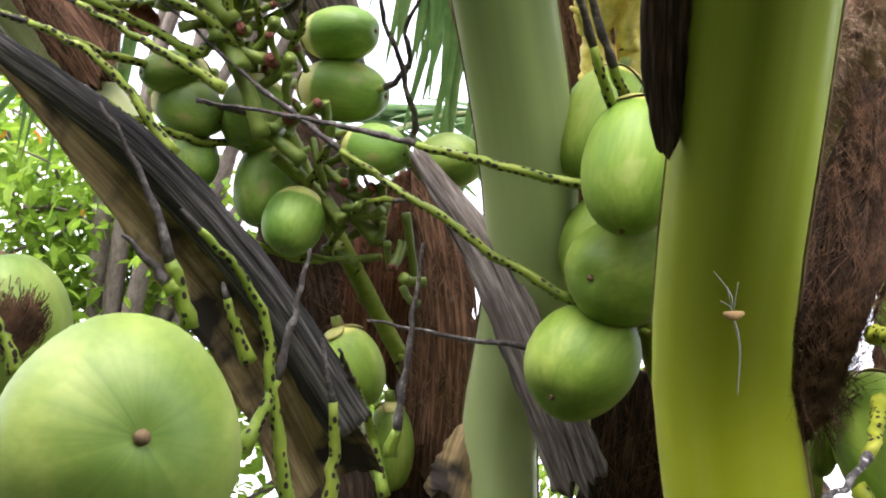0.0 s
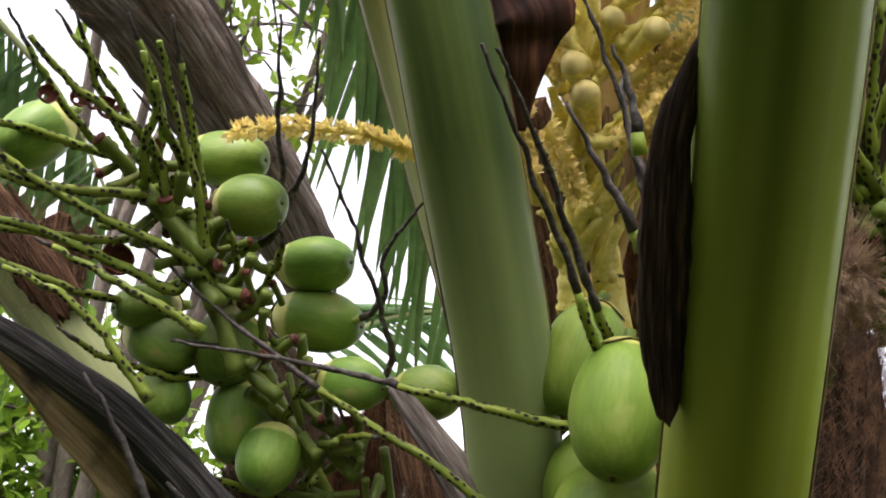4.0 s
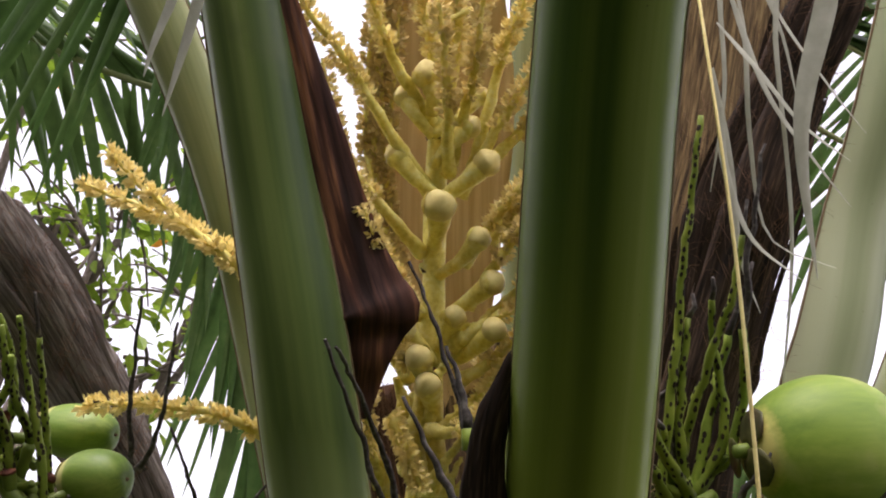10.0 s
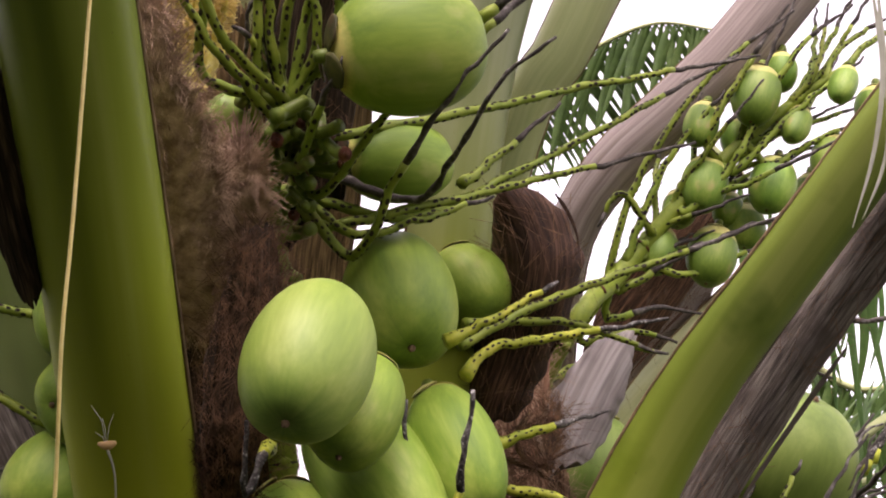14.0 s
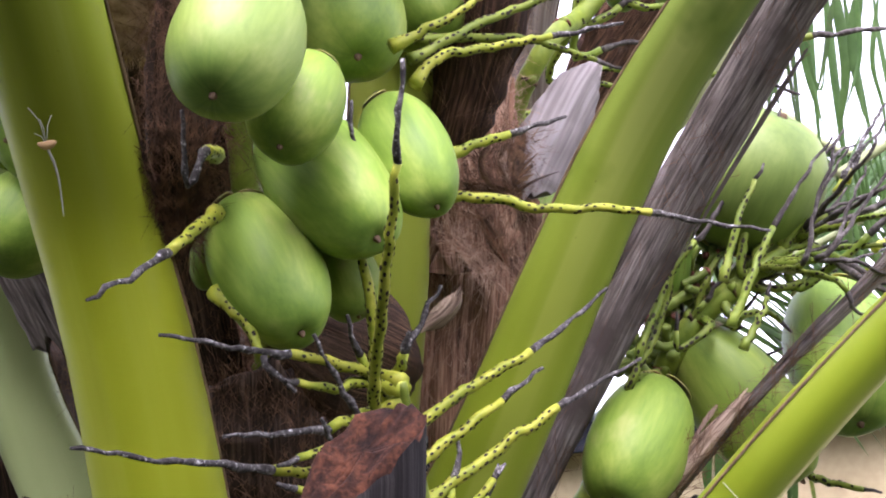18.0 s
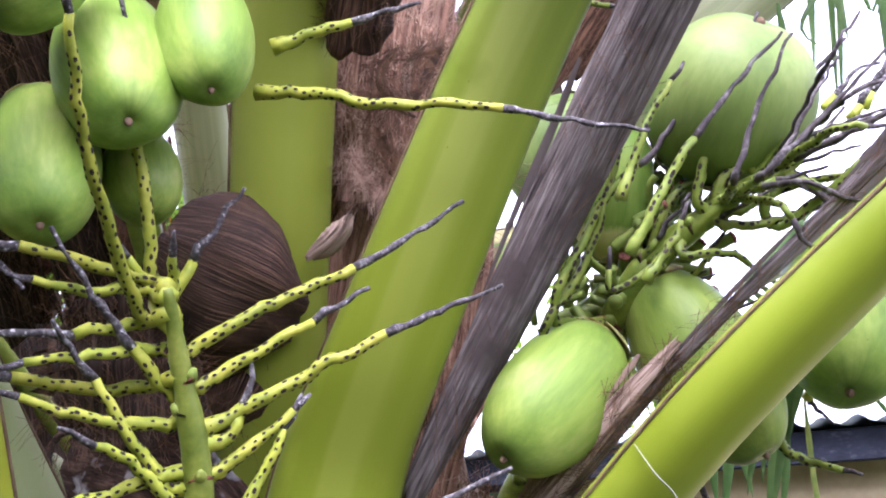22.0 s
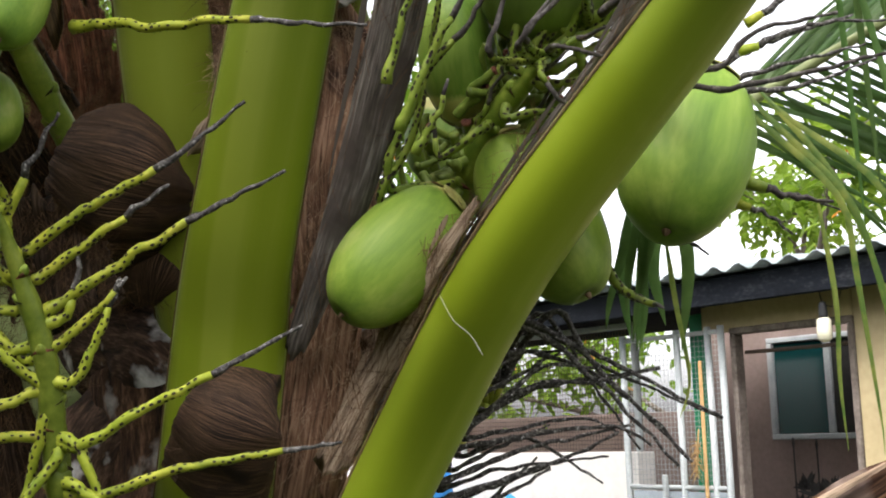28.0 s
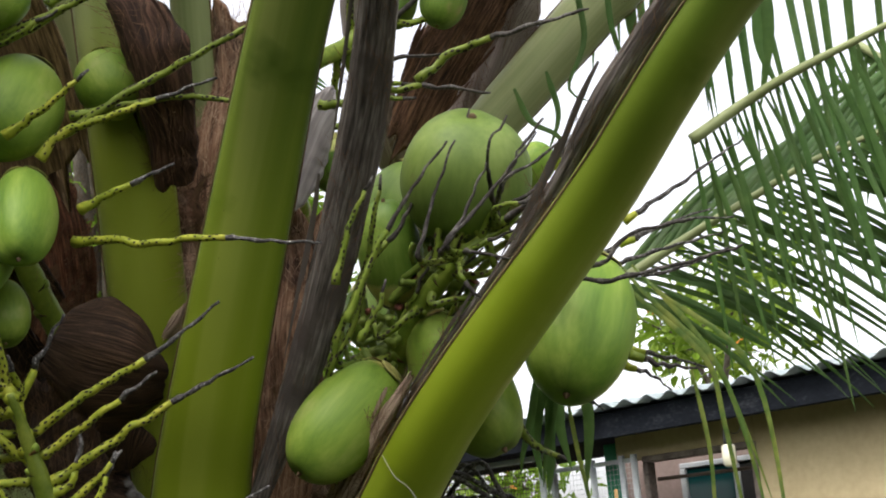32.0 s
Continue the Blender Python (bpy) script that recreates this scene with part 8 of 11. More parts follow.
spikelet([(1.021, 1.259, 1.733), (1.069, 1.249, 1.822), (1.103, 1.247, 1.873), (1.143, 1.244, 1.924), (1.194, 1.243, 1.98)], right, 0.0052, 0.5, 373, mat=SPIKE_MID)
spikelet([(1.135, 1.267, 1.813), (1.153, 1.258, 1.868), (1.176, 1.25, 1.924), (1.206, 1.245, 1.98)], right, 0.0052, 0.5, 374, mat=SPIKE_MID)
spikelet([(1.174, 1.271, 1.83), (1.203, 1.269, 1.869), (1.232, 1.264, 1.919), (1.246, 1.262, 1.945)], right, 0.0052, 0.5, 375, mat=SPIKE_MID)
spikelet([(1.168, 1.271, 1.824), (1.231, 1.271, 1.887), (1.277, 1.271, 1.932), (1.322, 1.27, 1.983)], right, 0.0052, 0.6, 376, mat=SPIKE_MID)
spikelet([(1.012, 1.245, 1.788), (1.042, 1.233, 1.872), (1.083, 1.227, 1.939)], right, 0.0052, 0.05, 377, mat=SPIKE_MID)
spikelet([(1.253, 1.277, 1.879), (1.297, 1.286, 1.885), (1.342, 1.294, 1.894)], right, 0.0052, 0.2, 378, mat=SPIKE_MID)
spikelet([(1.037, 1.269, 1.705), (1.067, 1.265, 1.75), (1.084, 1.26, 1.79)], right, 0.0052, 0.05, 379, mat=SPIKE_MID)
spikelet([(1.207, 1.28, 1.819), (1.251, 1.293, 1.809), (1.317, 1.31, 1.794)], right, 0.0052, 0.7, 380, mat=SPIKE_MID)
spikelet([(1.189, 1.283, 1.792), (1.216, 1.297, 1.753), (1.266, 1.309, 1.748)], right, 0.0052, 0.3, 381, mat=SPIKE_MID)
spikelet([(1.265, 1.272, 1.914), (1.321, 1.278, 1.943), (1.366, 1.28, 1.978)], right, 0.0052, 0.9, 382, mat=SPIKE_MID)
spikelet([(1.249, 1.259, 1.959), (1.272, 1.257, 1.992), (1.284, 1.255, 2.01)], right, 0.0052, 0.9, 383, mat=SPIKE_MID)
knob([(0.413, 1.029, 2.207), (0.418, 1.021, 2.193), (0.424, 1.009, 2.185)], 0.0086, mid, 384, False)
knob([(0.404, 1.039, 2.192), (0.418, 1.032, 2.173), (0.421, 1.022, 2.163)], 0.0053, mid, 385, False)
knob([(0.413, 0.944, 2.252), (0.39, 0.943, 2.235), (0.381, 0.935, 2.225)], 0.0087, mid, 386, False)
knob([(0.437, 0.966, 2.216), (0.447, 0.958, 2.2), (0.456, 0.946, 2.191)], 0.0075, mid, 387, True)
knob([(0.365, 1.057, 2.22), (0.371, 1.037, 2.229), (0.373, 1.018, 2.238)], 0.0073, mid, 388, False)
knob([(0.419, 0.971, 2.226), (0.436, 0.956, 2.222), (0.449, 0.938, 2.221)], 0.0078, mid, 389, False)
knob([(0.382, 0.977, 2.26), (0.355, 0.971, 2.256), (0.343, 0.959, 2.255)], 0.0085, mid, 390, False)
knob([(0.378, 1.022, 2.213), (0.362, 1.02, 2.195), (0.35, 1.013, 2.185)], 0.0058, mid, 391, False)
knob([(0.385, 0.963, 2.266), (0.373, 0.951, 2.269), (0.368, 0.935, 2.273)], 0.0061, mid, 392, False)
knob([(0.399, 1.113, 2.144), (0.408, 1.11, 2.12), (0.419, 1.101, 2.106)], 0.0086, mid, 393, False)
knob([(0.384, 0.952, 2.232), (0.372, 0.95, 2.215), (0.37, 0.94, 2.206)], 0.0074, mid, 394, False)
knob([(0.399, 1.11, 2.21), (0.39, 1.111, 2.186), (0.381, 1.105, 2.172)], 0.0064, mid, 395, False)
knob([(0.408, 1.008, 2.227), (0.426, 0.99, 2.227), (0.441, 0.971, 2.23)], 0.0088, mid, 396, True)
knob([(0.4, 1.099, 2.16), (0.392, 1.082, 2.169), (0.389, 1.063, 2.177)], 0.0083, mid, 397, False)
knob([(0.432, 0.994, 2.265), (0.434, 0.991, 2.243), (0.433, 0.983, 2.231)], 0.0078, mid, 398, False)
knob([(0.42, 1.112, 2.186), (0.398, 1.099, 2.193), (0.381, 1.083, 2.201)], 0.0069, mid, 399, False)
knob([(0.404, 1.068, 2.234), (0.4, 1.046, 2.25), (0.389, 1.027, 2.263)], 0.0094, mid, 400, False)
knob([(0.391, 1.087, 2.227), (0.382, 1.084, 2.21), (0.373, 1.076, 2.201)], 0.0078, mid, 401, False)
knob([(0.405, 0.981, 2.236), (0.391, 0.978, 2.222), (0.383, 0.968, 2.214)], 0.0079, mid, 402, True)
knob([(0.391, 1.002, 2.252), (0.388, 0.982, 2.265), (0.389, 0.962, 2.275)], 0.0052, mid, 403, False)
knob([(0.377, 1.029, 2.21), (0.373, 1.024, 2.193), (0.362, 1.016, 2.184)], 0.0051, mid, 404, False)
knob([(0.379, 1.004, 2.242), (0.386, 1.003, 2.215), (0.387, 0.997, 2.199)], 0.0057, mid, 405, False)
knob([(0.427, 1.053, 2.231), (0.401, 1.05, 2.221), (0.387, 1.04, 2.216)], 0.0076, mid, 406, False)
knob([(0.415, 1.03, 2.221), (0.432, 1.015, 2.218), (0.444, 0.997, 2.218)], 0.0083, mid, 407, False)
knob([(0.39, 1.033, 2.232), (0.397, 1.026, 2.215), (0.405, 1.014, 2.206)], 0.0053, mid, 408, False)
knob([(0.436, 1.018, 2.239), (0.416, 1.018, 2.221), (0.405, 1.011, 2.21)], 0.0056, mid, 409, False)
knob([(0.408, 1.084, 2.164), (0.389, 1.081, 2.15), (0.377, 1.072, 2.143)], 0.0069, mid, 410, False)
knob([(0.425, 1.026, 2.258), (0.429, 1.022, 2.238), (0.431, 1.012, 2.227)], 0.0054, mid, 411, False)
knob([(0.422, 1.066, 2.184), (0.422, 1.047, 2.194), (0.415, 1.029, 2.203)], 0.0089, mid, 412, True)
knob([(0.361, 1.078, 2.19), (0.377, 1.064, 2.183), (0.384, 1.049, 2.181)], 0.0065, mid, 413, True)
knob([(0.39, 1.01, 2.228), (0.378, 0.998, 2.23), (0.369, 0.983, 2.234)], 0.0070, mid, 414, False)
knob([(0.424, 1.06, 2.207), (0.408, 1.045, 2.214), (0.399, 1.028, 2.222)], 0.0070, mid, 415, False)
knob([(0.385, 1.093, 2.176), (0.366, 1.086, 2.171), (0.344, 1.076, 2.17)], 0.0083, mid, 416, False)
knob([(0.408, 1.008, 2.201), (0.41, 0.991, 2.206), (0.416, 0.972, 2.211)], 0.0053, mid, 417, True)
knob([(0.384, 0.974, 2.296), (0.379, 0.956, 2.306), (0.367, 0.939, 2.315)], 0.0083, mid, 418, False)
knob([(0.385, 0.994, 2.239), (0.369, 0.987, 2.232), (0.359, 0.976, 2.229)], 0.0073, mid, 419, False)
knob([(0.372, 1.017, 2.241), (0.399, 0.998, 2.241), (0.409, 0.98, 2.244)], 0.0066, mid, 420, True)
knob([(0.408, 1.102, 2.168), (0.424, 1.089, 2.161), (0.431, 1.073, 2.159)], 0.0090, mid, 421, False)
knob([(0.393, 1.011, 2.203), (0.411, 0.996, 2.198), (0.42, 0.979, 2.197)], 0.0073, mid, 422, False)
knob([(0.395, 1.02, 2.246), (0.411, 1.013, 2.227), (0.417, 1.002, 2.217)], 0.0062, mid, 423, False)
knob([(0.42, 0.981, 2.246), (0.429, 0.977, 2.225), (0.434, 0.967, 2.212)], 0.0066, mid, 424, False)
knob([(0.436, 0.987, 2.232), (0.416, 0.98, 2.227), (0.403, 0.968, 2.226)], 0.0059, mid, 425, False)
knob([(0.392, 1.038, 2.207), (0.386, 1.036, 2.187), (0.384, 1.027, 2.176)], 0.0074, mid, 426, False)
knob([(0.415, 0.979, 2.291), (0.417, 0.978, 2.264), (0.415, 0.972, 2.248)], 0.0058, mid, 427, False)
knob([(0.426, 0.996, 2.256), (0.434, 0.993, 2.233), (0.436, 0.984, 2.219)], 0.0071, mid, 428, False)
knob([(0.434, 1.029, 2.233), (0.419, 1.023, 2.224), (0.404, 1.013, 2.221)], 0.0062, mid, 429, False)
knob([(0.4, 1.068, 2.184), (0.38, 1.054, 2.193), (0.37, 1.037, 2.201)], 0.0052, mid, 430, False)
knob([(0.394, 1.111, 2.169), (0.404, 1.094, 2.172), (0.412, 1.075, 2.176)], 0.0067, mid, 431, True)
knob([(0.365, 0.999, 2.246), (0.373, 0.992, 2.231), (0.384, 0.98, 2.222)], 0.0086, mid, 432, False)
knob([(0.412, 1.062, 2.2), (0.425, 1.054, 2.183), (0.426, 1.044, 2.174)], 0.0093, mid, 433, False)
knob([(0.381, 1.045, 2.212), (0.378, 1.026, 2.224), (0.38, 1.005, 2.234)], 0.0075, mid, 434, False)
knob([(0.41, 0.972, 2.274), (0.419, 0.951, 2.285), (0.425, 0.93, 2.294)], 0.0051, mid, 435, False)
knob([(0.392, 1.005, 2.258), (0.411, 0.987, 2.26), (0.417, 0.969, 2.263)], 0.0090, mid, 436, False)
knob([(0.428, 1.046, 2.228), (0.437, 1.03, 2.229), (0.442, 1.012, 2.232)], 0.0080, mid, 437, False)
knob([(0.397, 1.016, 2.231), (0.396, 0.997, 2.242), (0.392, 0.978, 2.252)], 0.0089, mid, 438, False)
knob([(0.385, 1.026, 2.268), (0.391, 1.018, 2.254), (0.4, 1.005, 2.246)], 0.0078, mid, 439, True)
knob([(0.402, 1.117, 2.206), (0.408, 1.094, 2.22), (0.417, 1.071, 2.232)], 0.0072, mid, 440, False)
knob([(0.408, 1.019, 2.23), (0.404, 0.999, 2.245), (0.404, 0.977, 2.257)], 0.0084, mid, 441, False)
knob([(0.367, 0.996, 2.24), (0.358, 0.992, 2.225), (0.352, 0.982, 2.217)], 0.0064, mid, 442, False)
knob([(0.406, 1.073, 2.192), (0.416, 1.055, 2.195), (0.426, 1.036, 2.199)], 0.0094, mid, 443, True)
knob([(0.432, 0.99, 2.214), (0.43, 0.973, 2.221), (0.421, 0.957, 2.228)], 0.0052, mid, 444, True)
knob([(0.425, 1.023, 2.211), (0.45, 1.008, 2.205), (0.459, 0.992, 2.203)], 0.0064, mid, 445, True)
knob([(0.428, 1.092, 2.159), (0.407, 1.085, 2.153), (0.4, 1.073, 2.151)], 0.0056, mid, 446, False)
knob([(0.434, 1.102, 2.186), (0.425, 1.085, 2.196), (0.415, 1.067, 2.206)], 0.0098, mid, 447, False)
knob([(1.024, 1.586, 1.743), (1.04, 1.584, 1.722), (1.057, 1.581, 1.713)], 0.0104, right, 448, True)
knob([(1.087, 1.6, 1.846), (1.071, 1.586, 1.838), (1.055, 1.571, 1.838)], 0.0061, right, 449, True)
knob([(0.998, 1.584, 1.894), (0.971, 1.568, 1.876), (0.961, 1.557, 1.868)], 0.0070, right, 450, False)
knob([(1, 1.592, 1.819), (0.986, 1.581, 1.799), (0.973, 1.568, 1.792)], 0.0081, right, 451, False)
knob([(1.107, 1.684, 1.839), (1.118, 1.68, 1.823), (1.127, 1.674, 1.818)], 0.0068, right, 452, False)
knob([(1.07, 1.62, 1.795), (1.093, 1.615, 1.806), (1.1, 1.605, 1.819)], 0.0063, right, 453, False)
knob([(0.992, 1.642, 1.817), (0.987, 1.626, 1.844), (0.985, 1.611, 1.869)], 0.0068, right, 454, True)
knob([(1.064, 1.626, 1.844), (1.093, 1.627, 1.828), (1.111, 1.623, 1.823)], 0.0068, right, 455, True)
knob([(0.996, 1.586, 1.878), (0.999, 1.581, 1.854), (0.996, 1.571, 1.842)], 0.0100, right, 456, True)
knob([(1.057, 1.583, 1.909), (1.048, 1.566, 1.932), (1.039, 1.549, 1.954)], 0.0071, right, 457, True)
knob([(1.105, 1.606, 1.871), (1.115, 1.602, 1.849), (1.124, 1.597, 1.84)], 0.0078, right, 458, False)
knob([(1.084, 1.585, 1.88), (1.098, 1.582, 1.867), (1.109, 1.575, 1.865)], 0.0073, right, 459, False)
knob([(1.068, 1.585, 1.792), (1.08, 1.579, 1.792), (1.098, 1.573, 1.796)], 0.0074, right, 460, False)
knob([(1.091, 1.66, 1.886), (1.103, 1.655, 1.886), (1.119, 1.648, 1.892)], 0.0102, right, 461, True)
knob([(1.127, 1.621, 1.783), (1.159, 1.621, 1.782), (1.171, 1.614, 1.787)], 0.0078, right, 462, True)
knob([(1.083, 1.593, 1.837), (1.069, 1.58, 1.832), (1.059, 1.566, 1.835)], 0.0078, right, 463, True)
knob([(1.05, 1.617, 1.797), (1.047, 1.603, 1.818), (1.049, 1.59, 1.837)], 0.0068, right, 464, True)
knob([(1.056, 1.62, 1.932), (1.049, 1.604, 1.956), (1.057, 1.592, 1.978)], 0.0076, right, 465, False)
knob([(0.99, 1.637, 1.754), (0.991, 1.624, 1.776), (0.999, 1.613, 1.797)], 0.0069, right, 466, False)
knob([(1.084, 1.676, 1.824), (1.115, 1.676, 1.82), (1.131, 1.67, 1.823)], 0.0105, right, 467, False)
knob([(1.027, 1.593, 1.887), (1.007, 1.576, 1.893), (0.985, 1.558, 1.905)], 0.0098, right, 468, False)
knob([(1.064, 1.674, 1.757), (1.067, 1.661, 1.775), (1.077, 1.652, 1.794)], 0.0077, right, 469, False)
knob([(1.106, 1.665, 1.893), (1.102, 1.657, 1.866), (1.096, 1.648, 1.853)], 0.0105, right, 470, False)
knob([(1.104, 1.639, 1.823), (1.092, 1.629, 1.804), (1.083, 1.617, 1.797)], 0.0098, right, 471, True)
knob([(1.005, 1.576, 1.791), (1.007, 1.57, 1.768), (1.003, 1.56, 1.757)], 0.0069, right, 472, True)
knob([(1.105, 1.629, 1.842), (1.097, 1.621, 1.811), (1.097, 1.613, 1.794)], 0.0104, right, 473, False)
knob([(1.093, 1.657, 1.907), (1.104, 1.648, 1.928), (1.116, 1.638, 1.947)], 0.0097, right, 474, False)
knob([(1.032, 1.661, 1.824), (1.046, 1.651, 1.854), (1.051, 1.637, 1.88)], 0.0066, right, 475, False)
knob([(1.085, 1.656, 1.944), (1.063, 1.641, 1.935), (1.04, 1.624, 1.935)], 0.0063, right, 476, False)
knob([(1.101, 1.682, 1.823), (1.1, 1.675, 1.806), (1.093, 1.663, 1.801)], 0.0091, right, 477, False)
knob([(1.105, 1.63, 1.775), (1.102, 1.615, 1.797), (1.106, 1.603, 1.819)], 0.0074, right, 478, True)
knob([(1.075, 1.583, 1.917), (1.072, 1.568, 1.935), (1.077, 1.557, 1.952)], 0.0075, right, 479, False)
knob([(1.112, 1.595, 1.919), (1.118, 1.59, 1.897), (1.119, 1.582, 1.888)], 0.0062, right, 480, True)
knob([(1.068, 1.616, 1.793), (1.087, 1.609, 1.812), (1.093, 1.598, 1.831)], 0.0092, right, 481, False)
dead = bunch("dry_flower_stalk", [(0.8, 1.9, 1), (0.863, 1.715, 1.25), (0.953, 1.694, 1.373), (0.998, 1.679, 1.419)], "black dry flower stalk with bare branches", 0.013, SPIKE_DRY)
spikelet([(1.009, 1.632, 1.408), (1.101, 1.654, 1.443), (1.254, 1.696, 1.461)], dead, 0.0052, 0.97, 482, dots=False)
spikelet([(1.071, 1.633, 1.531), (1.191, 1.678, 1.458), (1.332, 1.729, 1.389)], dead, 0.0052, 0.97, 483, dots=False)
spikelet([(1.05, 1.632, 1.49), (1.173, 1.674, 1.45), (1.287, 1.724, 1.329)], dead, 0.0052, 0.97, 484, dots=False)
spikelet([(1.09, 1.637, 1.545), (1.155, 1.669, 1.45), (1.218, 1.701, 1.348)], dead, 0.0052, 0.97, 485, dots=False)
spikelet([(0.98, 1.628, 1.372), (1.134, 1.67, 1.395), (1.186, 1.688, 1.375)], dead, 0.0052, 0.97, 486, dots=False)
spikelet([(0.969, 1.628, 1.345), (1.06, 1.652, 1.37), (1.163, 1.691, 1.302)], dead, 0.0052, 0.97, 487, dots=False)
spikelet([(0.959, 1.628, 1.327), (1.033, 1.645, 1.362), (1.097, 1.66, 1.387)], dead, 0.0052, 0.97, 488, dots=False)
spikelet([(0.94, 1.626, 1.3), (1.022, 1.647, 1.325), (1.174, 1.69, 1.339)], dead, 0.0052, 0.97, 489, dots=False)
spikelet([(0.92, 1.624, 1.273), (1.002, 1.645, 1.298), (1.093, 1.667, 1.327)], dead, 0.0052, 0.97, 490, dots=False)
spikelet([(0.889, 1.624, 1.209), (0.951, 1.642, 1.207), (1.048, 1.673, 1.19)], dead, 0.0052, 0.97, 491, dots=False)
spikelet([(0.99, 1.628, 1.391), (1.047, 1.639, 1.435), (1.104, 1.648, 1.489)], dead, 0.0052, 0.97, 492, dots=False)
spikelet([(0.927, 1.63, 1.245), (1.001, 1.647, 1.279), (1.076, 1.66, 1.342)], dead, 0.0052, 0.97, 493, dots=False)
spikelet([(0.983, 1.622, 1.419), (1.066, 1.641, 1.462), (1.141, 1.657, 1.502)], dead, 0.0052, 0.97, 494, dots=False)
spikelet([(1.012, 1.626, 1.455), (1.068, 1.638, 1.49), (1.149, 1.662, 1.487)], dead, 0.0052, 0.97, 495, dots=False)
spikelet([(1.334, 1.666, 1.856), (1.443, 1.694, 1.885), (1.57, 1.727, 1.914)], dead, 0.0052, 0.97, 496, dots=False)
spikelet([(1.344, 1.666, 1.879), (1.436, 1.687, 1.922), (1.555, 1.717, 1.956)], dead, 0.0052, 0.97, 497, dots=False)
spikelet([(1.387, 1.7, 1.721), (1.457, 1.723, 1.7), (1.527, 1.747, 1.675)], dead, 0.0052, 0.97, 498, dots=False)
spikelet([(1.377, 1.701, 1.693), (1.42, 1.716, 1.673), (1.449, 1.728, 1.646)], dead, 0.0052, 0.97, 499, dots=False)
spikelet([(1.294, 1.681, 1.659), (1.31, 1.688, 1.64), (1.332, 1.697, 1.621)], dead, 0.0052, 0.97, 500, dots=False)
spikelet([(0.938, 1.596, 1.363), (0.977, 1.605, 1.381), (1.08, 1.627, 1.441), (1.168, 1.652, 1.446), (1.256, 1.676, 1.462)], dead, 0.0068, 0.9, 501, dots=False)
spikelet([(0.95, 1.6, 1.356), (1.101, 1.642, 1.376), (1.189, 1.667, 1.381), (1.237, 1.685, 1.353)], dead, 0.0068, 0.9, 502, dots=False)
spikelet([(0.934, 1.603, 1.305), (1.037, 1.627, 1.345), (1.106, 1.645, 1.363), (1.214, 1.674, 1.383)], dead, 0.0068, 0.9, 503, dots=False)
spikelet([(0.933, 1.605, 1.285), (1.054, 1.636, 1.319), (1.13, 1.655, 1.344), (1.194, 1.67, 1.374)], dead, 0.0068, 0.9, 504, dots=False)
spikelet([(0.93, 1.61, 1.24), (1.027, 1.632, 1.288), (1.098, 1.648, 1.325)], dead, 0.0068, 0.9, 505, dots=False)
spikelet([(1.049, 1.605, 1.533), (1.146, 1.639, 1.495), (1.254, 1.679, 1.435), (1.335, 1.709, 1.389)], dead, 0.0068, 0.9, 506, dots=False)
spikelet([(1.115, 1.623, 1.544), (1.169, 1.65, 1.465), (1.239, 1.68, 1.392), (1.29, 1.704, 1.329)], dead, 0.0068, 0.9, 507, dots=False)
spikelet([(1.067, 1.611, 1.526), (1.156, 1.647, 1.459), (1.214, 1.673, 1.393), (1.272, 1.7, 1.323)], dead, 0.0068, 0.9, 508, dots=False)
spikelet([(0.937, 1.597, 1.35), (1.016, 1.613, 1.405), (1.095, 1.628, 1.467), (1.169, 1.65, 1.465)], dead, 0.0068, 0.9, 509, dots=False)

# crown of the trunk and its fibre wraps
tr = thing("coconut_palm", Vector((0.52, 1.66, -0.2)), "brown fibrous stem of the coconut palm", "palm")
tv, tf = [], []
tube(tv, tf, glide([(0.55, 1.70, -0.25), (0.54, 1.70, 0.4), (0.52, 1.68, 1.0), (0.50, 1.70, 1.5), (0.47, 1.76, 1.85)], 60), lambda u: (0.17 + 0.02 * math.sin(u * 40)) * (1 - 0.45 * max(0, u - 0.75) / 0.25), 28)
raw("trunk", tv, tf, TRUNK, tr)
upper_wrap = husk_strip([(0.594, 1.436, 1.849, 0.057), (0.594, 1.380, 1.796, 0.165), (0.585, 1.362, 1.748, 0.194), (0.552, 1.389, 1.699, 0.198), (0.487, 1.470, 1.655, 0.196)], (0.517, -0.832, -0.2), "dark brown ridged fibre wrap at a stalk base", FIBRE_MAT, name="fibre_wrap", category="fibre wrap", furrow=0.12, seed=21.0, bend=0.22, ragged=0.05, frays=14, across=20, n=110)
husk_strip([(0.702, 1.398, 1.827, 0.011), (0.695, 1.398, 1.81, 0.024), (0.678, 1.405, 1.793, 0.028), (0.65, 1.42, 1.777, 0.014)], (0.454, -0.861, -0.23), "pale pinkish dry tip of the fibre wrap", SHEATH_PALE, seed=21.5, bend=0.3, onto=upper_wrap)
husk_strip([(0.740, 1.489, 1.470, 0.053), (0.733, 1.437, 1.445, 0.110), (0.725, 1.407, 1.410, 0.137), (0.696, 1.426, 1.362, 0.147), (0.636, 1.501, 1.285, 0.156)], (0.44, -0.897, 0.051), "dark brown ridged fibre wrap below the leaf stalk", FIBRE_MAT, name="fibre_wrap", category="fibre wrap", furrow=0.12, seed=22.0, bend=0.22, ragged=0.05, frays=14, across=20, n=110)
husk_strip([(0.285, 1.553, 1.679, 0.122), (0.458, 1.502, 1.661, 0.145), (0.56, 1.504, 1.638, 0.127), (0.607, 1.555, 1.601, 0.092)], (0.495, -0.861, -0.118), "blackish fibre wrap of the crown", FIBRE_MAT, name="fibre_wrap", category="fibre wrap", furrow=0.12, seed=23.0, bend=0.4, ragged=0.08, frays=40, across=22)
